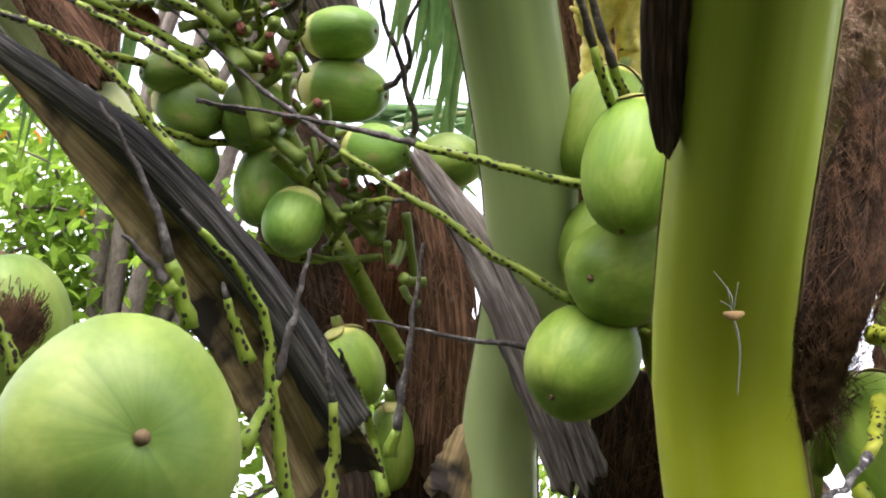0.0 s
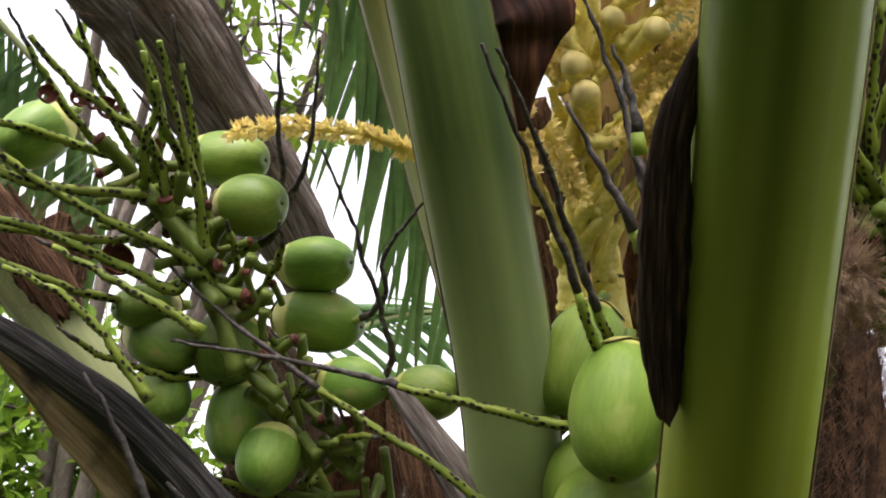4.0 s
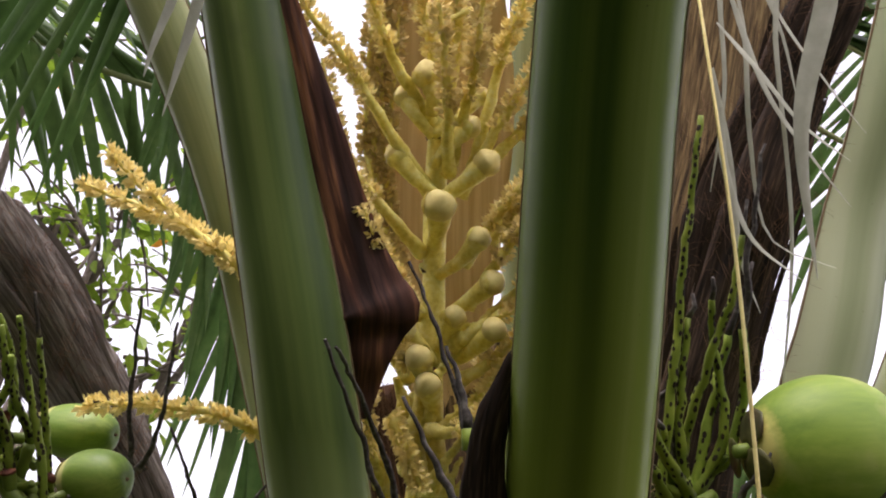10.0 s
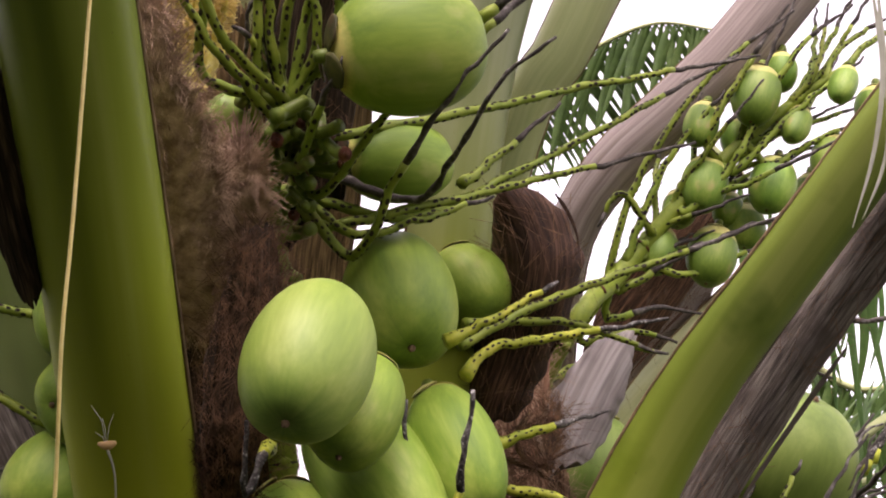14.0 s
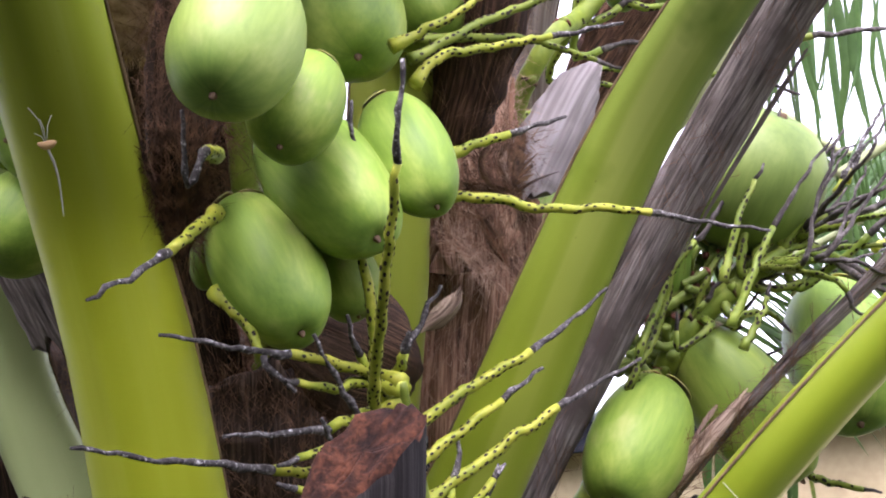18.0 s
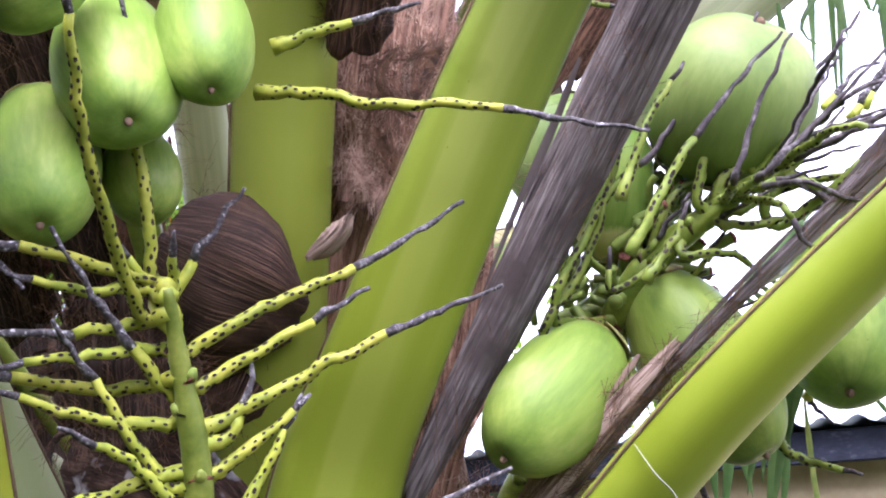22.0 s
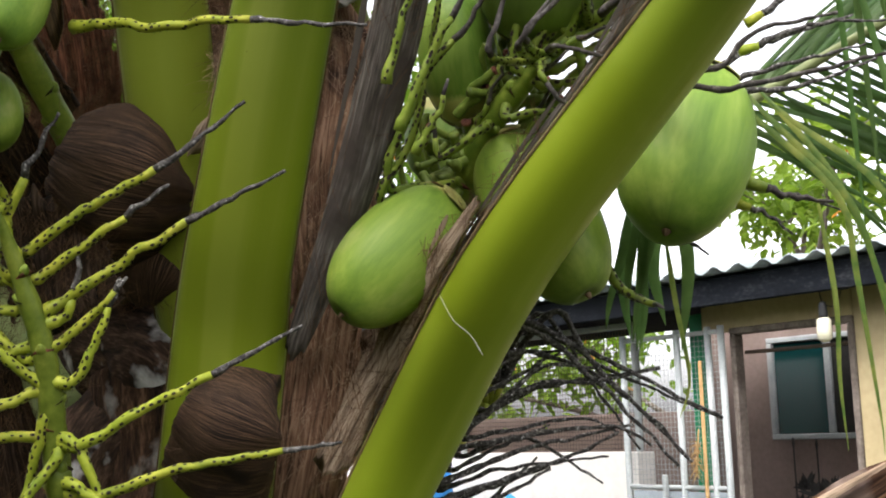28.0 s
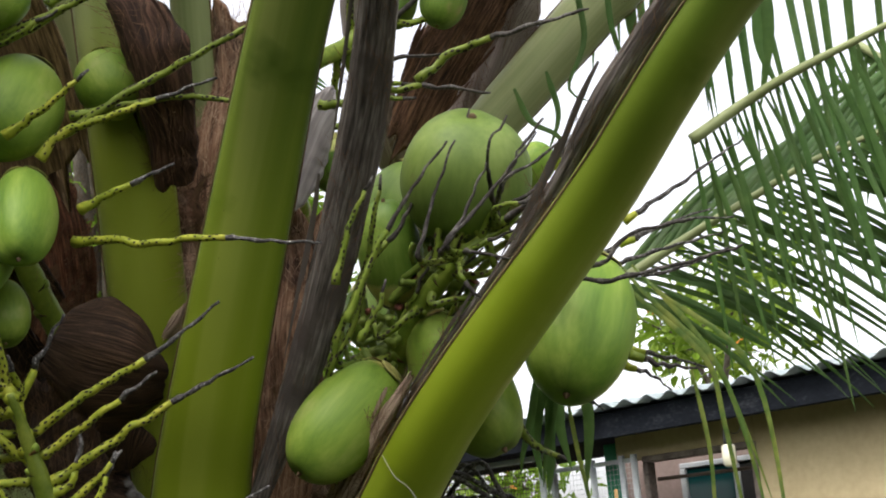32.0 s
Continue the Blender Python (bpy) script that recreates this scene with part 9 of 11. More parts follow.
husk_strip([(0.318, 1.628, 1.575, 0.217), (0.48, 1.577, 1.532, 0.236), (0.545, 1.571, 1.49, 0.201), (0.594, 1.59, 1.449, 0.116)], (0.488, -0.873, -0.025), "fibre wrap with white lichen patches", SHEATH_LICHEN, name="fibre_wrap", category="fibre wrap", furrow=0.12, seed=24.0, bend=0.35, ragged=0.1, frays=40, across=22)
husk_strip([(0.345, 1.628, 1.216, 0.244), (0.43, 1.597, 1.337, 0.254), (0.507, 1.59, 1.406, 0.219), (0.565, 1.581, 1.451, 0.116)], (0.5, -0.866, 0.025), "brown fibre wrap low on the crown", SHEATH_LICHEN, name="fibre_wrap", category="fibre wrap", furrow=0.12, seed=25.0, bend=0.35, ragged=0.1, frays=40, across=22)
husk_strip([(0.339, 1.572, 2.09, 0.134), (0.346, 1.555, 1.981, 0.123), (0.346, 1.547, 1.878, 0.122), (0.316, 1.55, 1.783, 0.122)], (0.561, -0.793, -0.239), "reddish brown fibre mat", SHEATH_RED, seed=26.0, frays=260, ragged=0.2)
husk_strip([(0.742, 1.652, 2.262, 0.164), (0.696, 1.652, 2.157, 0.146), (0.671, 1.655, 2.046, 0.12), (0.639, 1.658, 1.93, 0.095)], (0.179, -0.917, -0.357), "brown woven fibre between the stalks", SHEATH, seed=27.0, frays=160, ragged=0.2)
husk_strip([(0.878, 1.607, 2.015, 0.035), (0.857, 1.608, 1.954, 0.07), (0.834, 1.61, 1.878, 0.089), (0.805, 1.602, 1.707, 0.099), (0.762, 1.612, 1.519, 0.115), (0.739, 1.619, 1.398, 0.138), (0.708, 1.626, 1.27, 0.153)], (0.344, -0.925, -0.161), "brown frayed sheath between the leaf stalks", SHEATH_ROSY, seed=28.0, frays=140, ragged=0.2)
husk_strip([(0.826, 1.69, 1.55, 0.079), (0.827, 1.677, 1.486, 0.102), (0.801, 1.677, 1.425, 0.117), (0.764, 1.677, 1.333, 0.133)], (0.336, -0.942, 0.014), "pale splintered sheath base", SHEATH_PALE, seed=29.0, frays=120, ragged=0.3)
husk_strip([(0.788, 1.48, 2.342, 0.13), (0.753, 1.502, 2.183, 0.142), (0.751, 1.533, 2.049, 0.172), (0.754, 1.563, 1.915, 0.241), (0.732, 1.582, 1.762, 0.255), (0.714, 1.63, 1.564, 0.272)], (-0.2, -0.955, -0.219), "brown fibre mat in the heart of the crown", SHEATH_ROSY, seed=31.0, frays=320, ragged=0.15, across=20)
husk_strip([(0.774, 1.417, 2.349, 0.125), (0.762, 1.451, 2.22, 0.125), (0.739, 1.454, 2.097, 0.148), (0.733, 1.463, 1.98, 0.138), (0.736, 1.47, 1.865, 0.144)], (-0.115, -0.93, -0.35), "brown sheath netting in the heart of the crown", SHEATH_ROSY, seed=30.0, frays=220, ragged=0.2)
husk_strip([(0.45, 1.363, 1.731, 0.143), (0.448, 1.384, 1.648, 0.172), (0.452, 1.407, 1.55, 0.186)], (0.059, -0.993, -0.101), "black brown sheath below the nuts", SHEATH_DARK, seed=32.0, frays=100)
husk_strip([(0.949, 1.453, 2.183, 0.042), (0.913, 1.458, 2.132, 0.078), (0.87, 1.47, 2.058, 0.099), (0.825, 1.472, 1.981, 0.065)], (-0.154, -0.93, -0.333), "papery pinkish grey old spathe", SPATHE_GREY, seed=33.0, name="old_spathe", category="spathe", ragged=0.1)
husk_strip([(0.76, 1.365, 2.032, 0.004), (0.741, 1.355, 1.997, 0.011), (0.747, 1.351, 1.964, 0.009), (0.78, 1.361, 1.949, 0.004)], (-0.091, -0.947, -0.307), "torn strip of dry sheath fibre", SHEATH_TAN, seed=70.0, bend=0.35, ragged=0.25, frays=24, n=36, across=8)
husk_strip([(0.793, 1.38, 2.042, 0.005), (0.773, 1.369, 2.006, 0.012), (0.773, 1.356, 1.973, 0.009), (0.782, 1.359, 1.953, 0.003)], (-0.107, -0.944, -0.311), "torn strip of dry sheath fibre", SHEATH_PALE, seed=71.0, bend=0.35, ragged=0.25, frays=24, n=36, across=8)
husk_strip([(0.815, 1.394, 2.056, 0.004), (0.799, 1.376, 2.008, 0.011), (0.786, 1.365, 1.972, 0.009), (0.78, 1.36, 1.953, 0.003)], (-0.115, -0.944, -0.308), "torn strip of dry sheath fibre", SHEATH_DARK, seed=72.0, bend=0.35, ragged=0.25, frays=24, n=36, across=8)
husk_strip([(0.736, 1.39, 1.933, 0.006), (0.753, 1.377, 1.889, 0.017), (0.768, 1.374, 1.85, 0.007)], (-0.095, -0.961, -0.259), "torn strip of dry sheath fibre", SHEATH_RED, seed=73.0, bend=0.35, ragged=0.25, frays=24, n=36, across=8)
husk_strip([(0.727, 1.402, 1.976, 0.005), (0.754, 1.362, 1.957, 0.014), (0.782, 1.353, 1.937, 0.006)], (-0.095, -0.949, -0.301), "torn strip of dry sheath fibre", SHEATH_PALE, seed=74.0, bend=0.35, ragged=0.25, frays=24, n=36, across=8)
husk_strip([(0.695, 1.419, 1.917, 0.008), (0.723, 1.395, 1.871, 0.018), (0.755, 1.38, 1.828, 0.007)], (-0.076, -0.966, -0.246), "torn strip of dry sheath fibre", SHEATH_ROSY, seed=75.0, bend=0.35, ragged=0.25, frays=24, n=36, across=8)
husk_strip([(0.289, 1.038, 2.208, 0.038), (0.301, 1.122, 2.112, 0.083), (0.306, 1.218, 2.043, 0.078), (0.325, 1.305, 1.961, 0.077), (0.361, 1.482, 1.767, 0.085), (0.398, 1.725, 1.551, 0.122)], (0.033, -0.937, -0.347), "black brown sheath edge beside the thick stalk", SHEATH_DARK, seed=34.0, frays=120)
husk_strip([(0.334, 1.161, 2.159, 0.047), (0.362, 1.218, 2.093, 0.076), (0.387, 1.346, 1.967, 0.102), (0.412, 1.477, 1.859, 0.083)], (-0.293, -0.879, -0.376), "black fibrous sheath beside the thick stalk", SHEATH_DARK, seed=35.0, frays=200)
husk_strip([(0.345, 0.955, 2.195, 0.008), (0.353, 0.963, 2.171, 0.020), (0.357, 0.983, 2.151, 0.026), (0.350, 1.019, 2.120, 0.024)], (-0.431, -0.771, -0.469), "hairy brown fibre beside the thick stalk", SHEATH_ROSY, seed=36.0, frays=420, hair=0.45)
husk_strip([(-0.59, 1.581, 2.492, 0.103), (-0.595, 1.612, 2.402, 0.095), (-0.576, 1.634, 2.338, 0.06)], (0.312, -0.846, -0.432), "brown sheath end above the young bunch", SHEATH, seed=37.0, frays=30)
husk_strip([(-0.749, 1.488, 2.558, 0.027), (-0.673, 1.536, 2.476, 0.053), (-0.607, 1.579, 2.402, 0.08), (-0.56, 1.614, 2.343, 0.062)], (0.31, -0.852, -0.421), "brown torn edge on the grey green stalk", SHEATH, seed=38.0, frays=30)
husk_strip([(0.528, 0.628, 2.824, 0.04), (0.488, 0.789, 2.694, 0.087), (0.467, 0.917, 2.595, 0.122), (0.467, 1.071, 2.439, 0.115)], (-0.366, -0.675, -0.64), "blackish sheath behind the thick stalk", SHEATH_DARK, seed=39.0, frays=60)
husk_strip([(0.247, 1.397, 2.446, 0.107), (0.248, 1.429, 2.402, 0.13), (0.271, 1.487, 2.316, 0.153)], (-0.224, -0.862, -0.454), "red brown sheath below the flowers", SHEATH_RED, seed=40.0, frays=60)
husk_strip([(0.489, 0.731, 3.147, 0.143), (0.472, 0.826, 2.969, 0.208), (0.453, 0.935, 2.766, 0.222), (0.427, 1.019, 2.614, 0.197), (0.43, 1.105, 2.492, 0.16), (0.426, 1.199, 2.378, 0.178), (0.417, 1.319, 2.26, 0.199), (0.41, 1.46, 2.035, 0.201)], (-0.092, -0.815, -0.572), "olive brown sheath behind the bunch", SHEATH_TAN, seed=41.0, frays=60)
husk_strip([(-0.079, 1.636, 2.268, 0.06), (-0.085, 1.689, 2.159, 0.146), (-0.087, 1.779, 1.973, 0.223)], (0.039, -0.95, -0.309), "red brown sheath between stalk and young bunch", SHEATH_RED, seed=44.0, frays=160)
# Added backing: stands for dark greenery and nuts, keeps the sky out.
husk_strip([(-0.333, 1.619, 2.368, 0.090), (-0.246, 1.689, 2.241, 0.170), (-0.194, 1.754, 2.118, 0.220), (-0.150, 1.826, 1.979, 0.240)], (0.096, -0.956, -0.278), "dark backing strip behind the young bunch, in place of greenery", SHEATH_DARK, seed=45.0, frays=120)
husk_strip([(0.61, 1.451, 2.205, 0.069), (0.651, 1.487, 2.087, 0.073), (0.66, 1.502, 1.979, 0.068), (0.653, 1.515, 1.865, 0.053)], (0.366, -0.873, -0.322), "woven brown fibre between the light stalks", SHEATH, seed=46.0, frays=160, ragged=0.15)
husk_strip([(0.278, 1.533, 2.222, 0.117), (0.331, 1.547, 2.065, 0.156), (0.346, 1.568, 1.891, 0.17), (0.326, 1.597, 1.74, 0.179)], (0.506, -0.828, -0.242), "orange brown fibre mat behind the nuts", SHEATH_RED, seed=47.0, frays=260, ragged=0.15)
husk_strip([(0.093, 1.355, 2.61, 0.047), (0.131, 1.424, 2.492, 0.102), (0.179, 1.508, 2.348, 0.172), (0.213, 1.586, 2.216, 0.204)], (-0.168, -0.889, -0.425), "brown sheath under the flowers", SHEATH, seed=48.0, frays=120)
# Fill strip: its darkness stands for shaded gaps as well as for fibre.
husk_strip([(0.115, 1.608, 1.577, 0.126), (0.148, 1.652, 1.326, 0.273), (0.172, 1.694, 1.075, 0.357)], (0.564, -0.826, 0.01), "dark fibrous fill for the black gaps outside the crown", SHEATH_DARK, seed=49.0, frays=300)

# Another strip added as fill, where sky showed through behind the crown.
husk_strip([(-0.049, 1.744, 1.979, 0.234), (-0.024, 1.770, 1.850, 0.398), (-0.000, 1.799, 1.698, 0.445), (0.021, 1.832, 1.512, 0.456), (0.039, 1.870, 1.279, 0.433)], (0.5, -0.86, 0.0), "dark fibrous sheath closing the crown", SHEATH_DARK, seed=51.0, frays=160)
husk_strip([(0.710, 1.521, 2.045, 0.042), (0.729, 1.534, 1.988, 0.083), (0.750, 1.546, 1.931, 0.096), (0.771, 1.559, 1.873, 0.087), (0.786, 1.575, 1.808, 0.075)], (0.05, -0.97, -0.2), "coarse ridged brown fibre mat in the heart of the crown", SHEATH, seed=52.0, frays=70, ridge=0.0016, n=80)

fan = thing("fibre_fan", Vector((0.793, 1.464, 1.987)), "fan of stiff pale and dark fibres torn from a sheath", "dry fibres")
rf = random.Random(52)
for k in range(34):
    g = 0.35 + 2.1 * k / 33
    w = Vector((math.cos(g), -0.15 + rf.uniform(-0.15, 0.15), math.sin(g)))
    a = Vector((0.793, 1.464, 1.987)) + Vector((rf.uniform(-0.006, 0.006), 0, rf.uniform(-0.012, 0.004)))
    ln = rf.uniform(0.05, 0.085)
    v, f = leaf_strip([a, a + w * ln * 0.5 + Vector((0, -0.006, 0.004)), a + w * ln], rf.uniform(0.003, 0.006), 0.3, 6, (0, -1, 0.1))
    raw("fibre", v, f, (SHEATH_TAN, SHEATH_DARK, SHEATH)[k % 3], fan)

husk_strip([(0.255, 1.305, 2.705, 0.125), (0.269, 1.353, 2.590, 0.175), (0.284, 1.404, 2.467, 0.201), (0.305, 1.466, 2.313, 0.184)], (-0.1, -0.88, -0.46), "olive brown sheath behind the hanging flowers", SHEATH_TAN, seed=53.0, frays=40)

husk_strip([(0.371, 0.984, 2.118, 0.032), (0.370, 1.006, 2.053, 0.063), (0.366, 1.030, 1.983, 0.084), (0.357, 1.054, 1.912, 0.068), (0.349, 1.098, 1.846, 0.043), (0.342, 1.122, 1.806, 0.016)], (0.3, -0.92, -0.25), "black fibre torn loose beside the thick stalk", SHEATH_DARK, seed=54.0, frays=260)

husk_strip([(1.272, 1.772, 2.488, 0.064), (1.193, 1.836, 2.395, 0.129), (1.126, 1.903, 2.292, 0.150), (1.091, 1.969, 2.178, 0.129)], (-0.2, -0.9, -0.35), "pinkish brown dry sheath under the far bunch", SHEATH_PINK, seed=55.0, frays=50)

# No sheath here: a dark strip filled in for the shadow between the stalks.
husk_strip([(0.229, 1.424, 1.940, 0.035), (0.227, 1.454, 1.882, 0.077), (0.227, 1.510, 1.813, 0.100), (0.232, 1.592, 1.729, 0.104)], (-0.2, -0.96, -0.15), "dark strip for the black shadow low between the two thick stalks", SHEATH_DARK, seed=56.0, frays=60)

# flowering branch
flw = bunch("flowering_branch", [(0.36, 1.7, 1.8), (0.173, 1.304, 2.435), (0.153, 1.245, 2.498), (0.135, 1.135, 2.627), (0.122, 1.063, 2.731), (0.111, 0.983, 2.844), (0.091, 0.881, 3.009)], "yellow flowering branch with cream button nuts", 0.022, FLOWER_STALK)
flower_spike([(0.280, 1.218, 2.411), (0.251, 1.195, 2.476), (0.228, 1.167, 2.552)], flw, 0.50, 1.3, 560, FLOWER, 0.0075)
flower_spike([(0.290, 1.250, 2.435), (0.286, 1.220, 2.505), (0.278, 1.188, 2.582)], flw, 0.20, 1.3, 561, FLOWER, 0.0075)
flower_spike([(0.266, 1.293, 2.449), (0.259, 1.266, 2.514), (0.250, 1.233, 2.593)], flw, 0.35, 1.3, 562, FLOWER, 0.0075)
flower_spike([(0.301, 1.209, 2.420), (0.312, 1.180, 2.481), (0.327, 1.148, 2.549)], flw, 0.50, 1.3, 563, FLOWER, 0.0075)
flower_spike([(0.244, 1.253, 2.450), (0.229, 1.228, 2.513), (0.216, 1.203, 2.577)], flw, 0.20, 1.3, 564, FLOWER, 0.0075)
flower_spike([(0.310, 1.269, 2.484), (0.318, 1.239, 2.548), (0.322, 1.207, 2.620)], flw, 0.35, 1.3, 565, FLOWER, 0.0075)
flower_spike([(0.277, 1.222, 2.404), (0.278, 1.202, 2.448), (0.271, 1.177, 2.510)], flw, 0.50, 1.3, 566, FLOWER, 0.0075)
flower_spike([(0.112, 1.052, 2.73), (0.04, 0.974, 2.763), (-0.024, 0.904, 2.802), (-0.075, 0.861, 2.825), (-0.128, 0.804, 2.863)], flw, 0.4, 1.0, 510, FLOWER, 0.0062)
flower_spike([(0.103, 0.997, 2.802), (0.034, 0.915, 2.839), (-0.009, 0.848, 2.886), (-0.068, 0.791, 2.924)], flw, 0.4, 1.0, 511, FLOWER, 0.0062)
flower_spike([(0.113, 1.103, 2.664), (0.038, 1.019, 2.674), (-0.015, 0.969, 2.705), (-0.051, 0.896, 2.785)], flw, 0.35, 1.0, 512, FLOWER, 0.0062)
flower_spike([(0.12, 1.151, 2.599), (0.084, 1.068, 2.574), (0.045, 1.005, 2.587), (0.02, 0.968, 2.614)], flw, 0.15, 1.0, 513, FLOWER, 0.0062)
flower_spike([(0.112, 1.004, 2.822), (0.086, 0.92, 2.883), (0.059, 0.866, 2.928), (0.038, 0.806, 2.993)], flw, 0.3, 1.0, 514, FLOWER, 0.0062)
flower_spike([(0.122, 1.008, 2.817), (0.121, 0.903, 2.895), (0.097, 0.795, 2.995)], flw, 0.3, 1.0, 515, FLOWER, 0.0062)
flower_spike([(0.137, 1.028, 2.765), (0.142, 0.878, 2.802), (0.134, 0.785, 2.855)], flw, 0.35, 1.0, 516, FLOWER, 0.0062)
flower_spike([(0.133, 1.025, 2.74), (0.109, 0.904, 2.78), (0.081, 0.816, 2.846)], flw, 0.3, 1.0, 517, FLOWER, 0.0062)
flower_spike([(0.154, 1.05, 2.726), (0.193, 0.954, 2.788), (0.22, 0.893, 2.817), (0.256, 0.823, 2.868)], flw, 0.35, 1.0, 518, FLOWER, 0.0062)
flower_spike([(0.168, 1.095, 2.648), (0.214, 0.986, 2.68), (0.259, 0.901, 2.717)], flw, 0.3, 1.0, 519, FLOWER, 0.0062)
flower_spike([(0.179, 1.127, 2.6), (0.224, 0.999, 2.636), (0.264, 0.915, 2.673)], flw, 0.3, 1.0, 520, FLOWER, 0.0062)
flower_spike([(0.178, 1.155, 2.557), (0.227, 1.075, 2.587), (0.276, 1.012, 2.601)], flw, 0.6, 1.0, 521, FLOWER, 0.0062)
flower_spike([(0.183, 1.176, 2.52), (0.212, 1.139, 2.525), (0.27, 1.05, 2.549)], flw, 0.3, 1.0, 522, FLOWER, 0.0062)
flower_spike([(0.166, 1.033, 2.755), (0.187, 0.876, 2.868), (0.241, 0.739, 2.957)], flw, 0.4, 1.0, 523, FLOWER, 0.0062)
flower_spike([(0.183, 1.207, 2.488), (0.23, 1.156, 2.505), (0.264, 1.084, 2.53)], flw, 0.3, 1.0, 524, FLOWER, 0.0062)
flower_spike([(0.148, 1.212, 2.46), (0.183, 1.17, 2.44), (0.24, 1.08, 2.465)], flw, 0.3, 1.0, 525, FLOWER, 0.0062)
flower_spike([(0.095, 1.272, 2.407), (0.065, 1.183, 2.431), (0.06, 1.118, 2.47)], flw, 0.2, 1.0, 526, FLOWER, 0.0062)
flower_spike([(-0.034, 1.226, 2.618), (-0.135, 1.147, 2.643), (-0.228, 1.14, 2.708), (-0.333, 1.127, 2.796)], flw, 0.3, 1.0, 527, FLOWER, 0.0062)
flower_spike([(-0.027, 1.257, 2.585), (-0.137, 1.157, 2.662), (-0.238, 1.177, 2.729), (-0.367, 1.195, 2.789)], flw, 0.25, 1.0, 528, FLOWER, 0.0062)
flower_spike([(-0.003, 1.361, 2.475), (-0.102, 1.293, 2.489), (-0.207, 1.297, 2.502), (-0.311, 1.322, 2.506)], flw, 0.25, 1.0, 529, FLOWER, 0.0062)
flower_spike([(0.109, 0.975, 2.881), (0.103, 0.876, 2.954), (0.12, 0.797, 3.032)], flw, 0.3, 1.0, 530, FLOWER, 0.0062)
flower_spike([(0.184, 1.012, 2.759), (0.241, 0.933, 2.788), (0.27, 0.883, 2.806)], flw, 0.3, 1.0, 531, FLOWER, 0.0062)
flower_spike([(0.2, 1.068, 2.671), (0.248, 0.975, 2.687), (0.278, 0.919, 2.71)], flw, 0.3, 1.0, 532, FLOWER, 0.0062)
flower_spike([(0.157, 1.337, 2.366), (0.167, 1.3, 2.379), (0.192, 1.254, 2.398), (0.213, 1.221, 2.42)], flw, 0.95, 0, 533, FLOWER, 0.0085)
flower_spike([(0.13, 1.284, 2.442), (0.143, 1.242, 2.461), (0.163, 1.209, 2.465), (0.187, 1.179, 2.481)], flw, 0.95, 0, 534, FLOWER, 0.0085)
flower_spike([(0.148, 1.322, 2.388), (0.162, 1.262, 2.413), (0.179, 1.219, 2.432), (0.194, 1.19, 2.45)], flw, 0.95, 0, 535, FLOWER, 0.0095)
flower_spike([(0.187, 1.347, 2.345), (0.191, 1.305, 2.365), (0.205, 1.269, 2.393), (0.219, 1.235, 2.417)], flw, 0.95, 0, 536, FLOWER, 0.008)
flower_spike([(0.14, 1.346, 2.359), (0.119, 1.29, 2.387), (0.093, 1.257, 2.421), (0.076, 1.214, 2.464)], flw, 0.95, 0, 537, FLOWER, 0.009)
flower_spike([(0.139, 1.321, 2.391), (0.112, 1.28, 2.386), (0.093, 1.261, 2.382)], flw, 0.95, 0, 538, FLOWER, 0.007)
flower_spike([(0.138, 1.282, 2.442), (0.131, 1.228, 2.466), (0.133, 1.191, 2.496), (0.123, 1.158, 2.526)], flw, 0.95, 0, 539, FLOWER, 0.012)
flower_spike([(0.129, 1.262, 2.471), (0.115, 1.22, 2.496), (0.098, 1.191, 2.522)], flw, 0.95, 0, 540, FLOWER, 0.011)
flower_spike([(0.138, 1.263, 2.468), (0.146, 1.205, 2.475), (0.143, 1.176, 2.498)], flw, 0.95, 0, 541, FLOWER, 0.011)
flower_spike([(0.126, 1.235, 2.508), (0.151, 1.18, 2.524), (0.166, 1.152, 2.54)], flw, 0.95, 0, 542, FLOWER, 0.009)
flower_spike([(0.169, 1.309, 2.399), (0.179, 1.257, 2.398), (0.192, 1.219, 2.429)], flw, 0.95, 0, 543, FLOWER, 0.007)
flower_spike([(0.151, 1.294, 2.424), (0.134, 1.24, 2.432), (0.121, 1.223, 2.441)], flw, 0.95, 0, 544, FLOWER, 0.008)
flower_spike([(0.149, 1.344, 2.359), (0.128, 1.31, 2.359), (0.111, 1.29, 2.356)], flw, 0.95, 0, 545, FLOWER, 0.007)
flower_spike([(0.135, 1.216, 2.58), (0.132, 1.167, 2.613), (0.133, 1.131, 2.643)], flw, 0.95, 0, 546, FLOWER, 0.013)
flower_spike([(0.136, 1.221, 2.573), (0.149, 1.158, 2.586), (0.175, 1.115, 2.603)], flw, 0.95, 0, 547, FLOWER, 0.0095)
flower_spike([(0.148, 1.23, 2.558), (0.17, 1.167, 2.585), (0.197, 1.129, 2.579)], flw, 0.95, 0, 548, FLOWER, 0.0085)
flower_spike([(0.122, 1.216, 2.533), (0.09, 1.179, 2.557), (0.078, 1.146, 2.586)], flw, 0.95, 0, 549, FLOWER, 0.0085)
flower_spike([(0.163, 1.38, 2.308), (0.152, 1.354, 2.344), (0.143, 1.306, 2.394), (0.139, 1.265, 2.448)], flw, 0.95, 0, 550, FLOWER, 0.016)
flower_spike([(0.097, 1.196, 2.466), (0.113, 1.205, 2.433), (0.126, 1.218, 2.413), (0.145, 1.235, 2.386)], flw, 0.0, 2.2, 551, FLOWER, 0.006)
flower_spike([(0.047, 1.11, 2.625), (0.072, 1.116, 2.578), (0.094, 1.127, 2.541), (0.109, 1.153, 2.519)], flw, 0.0, 2.0, 552, FLOWER, 0.006)
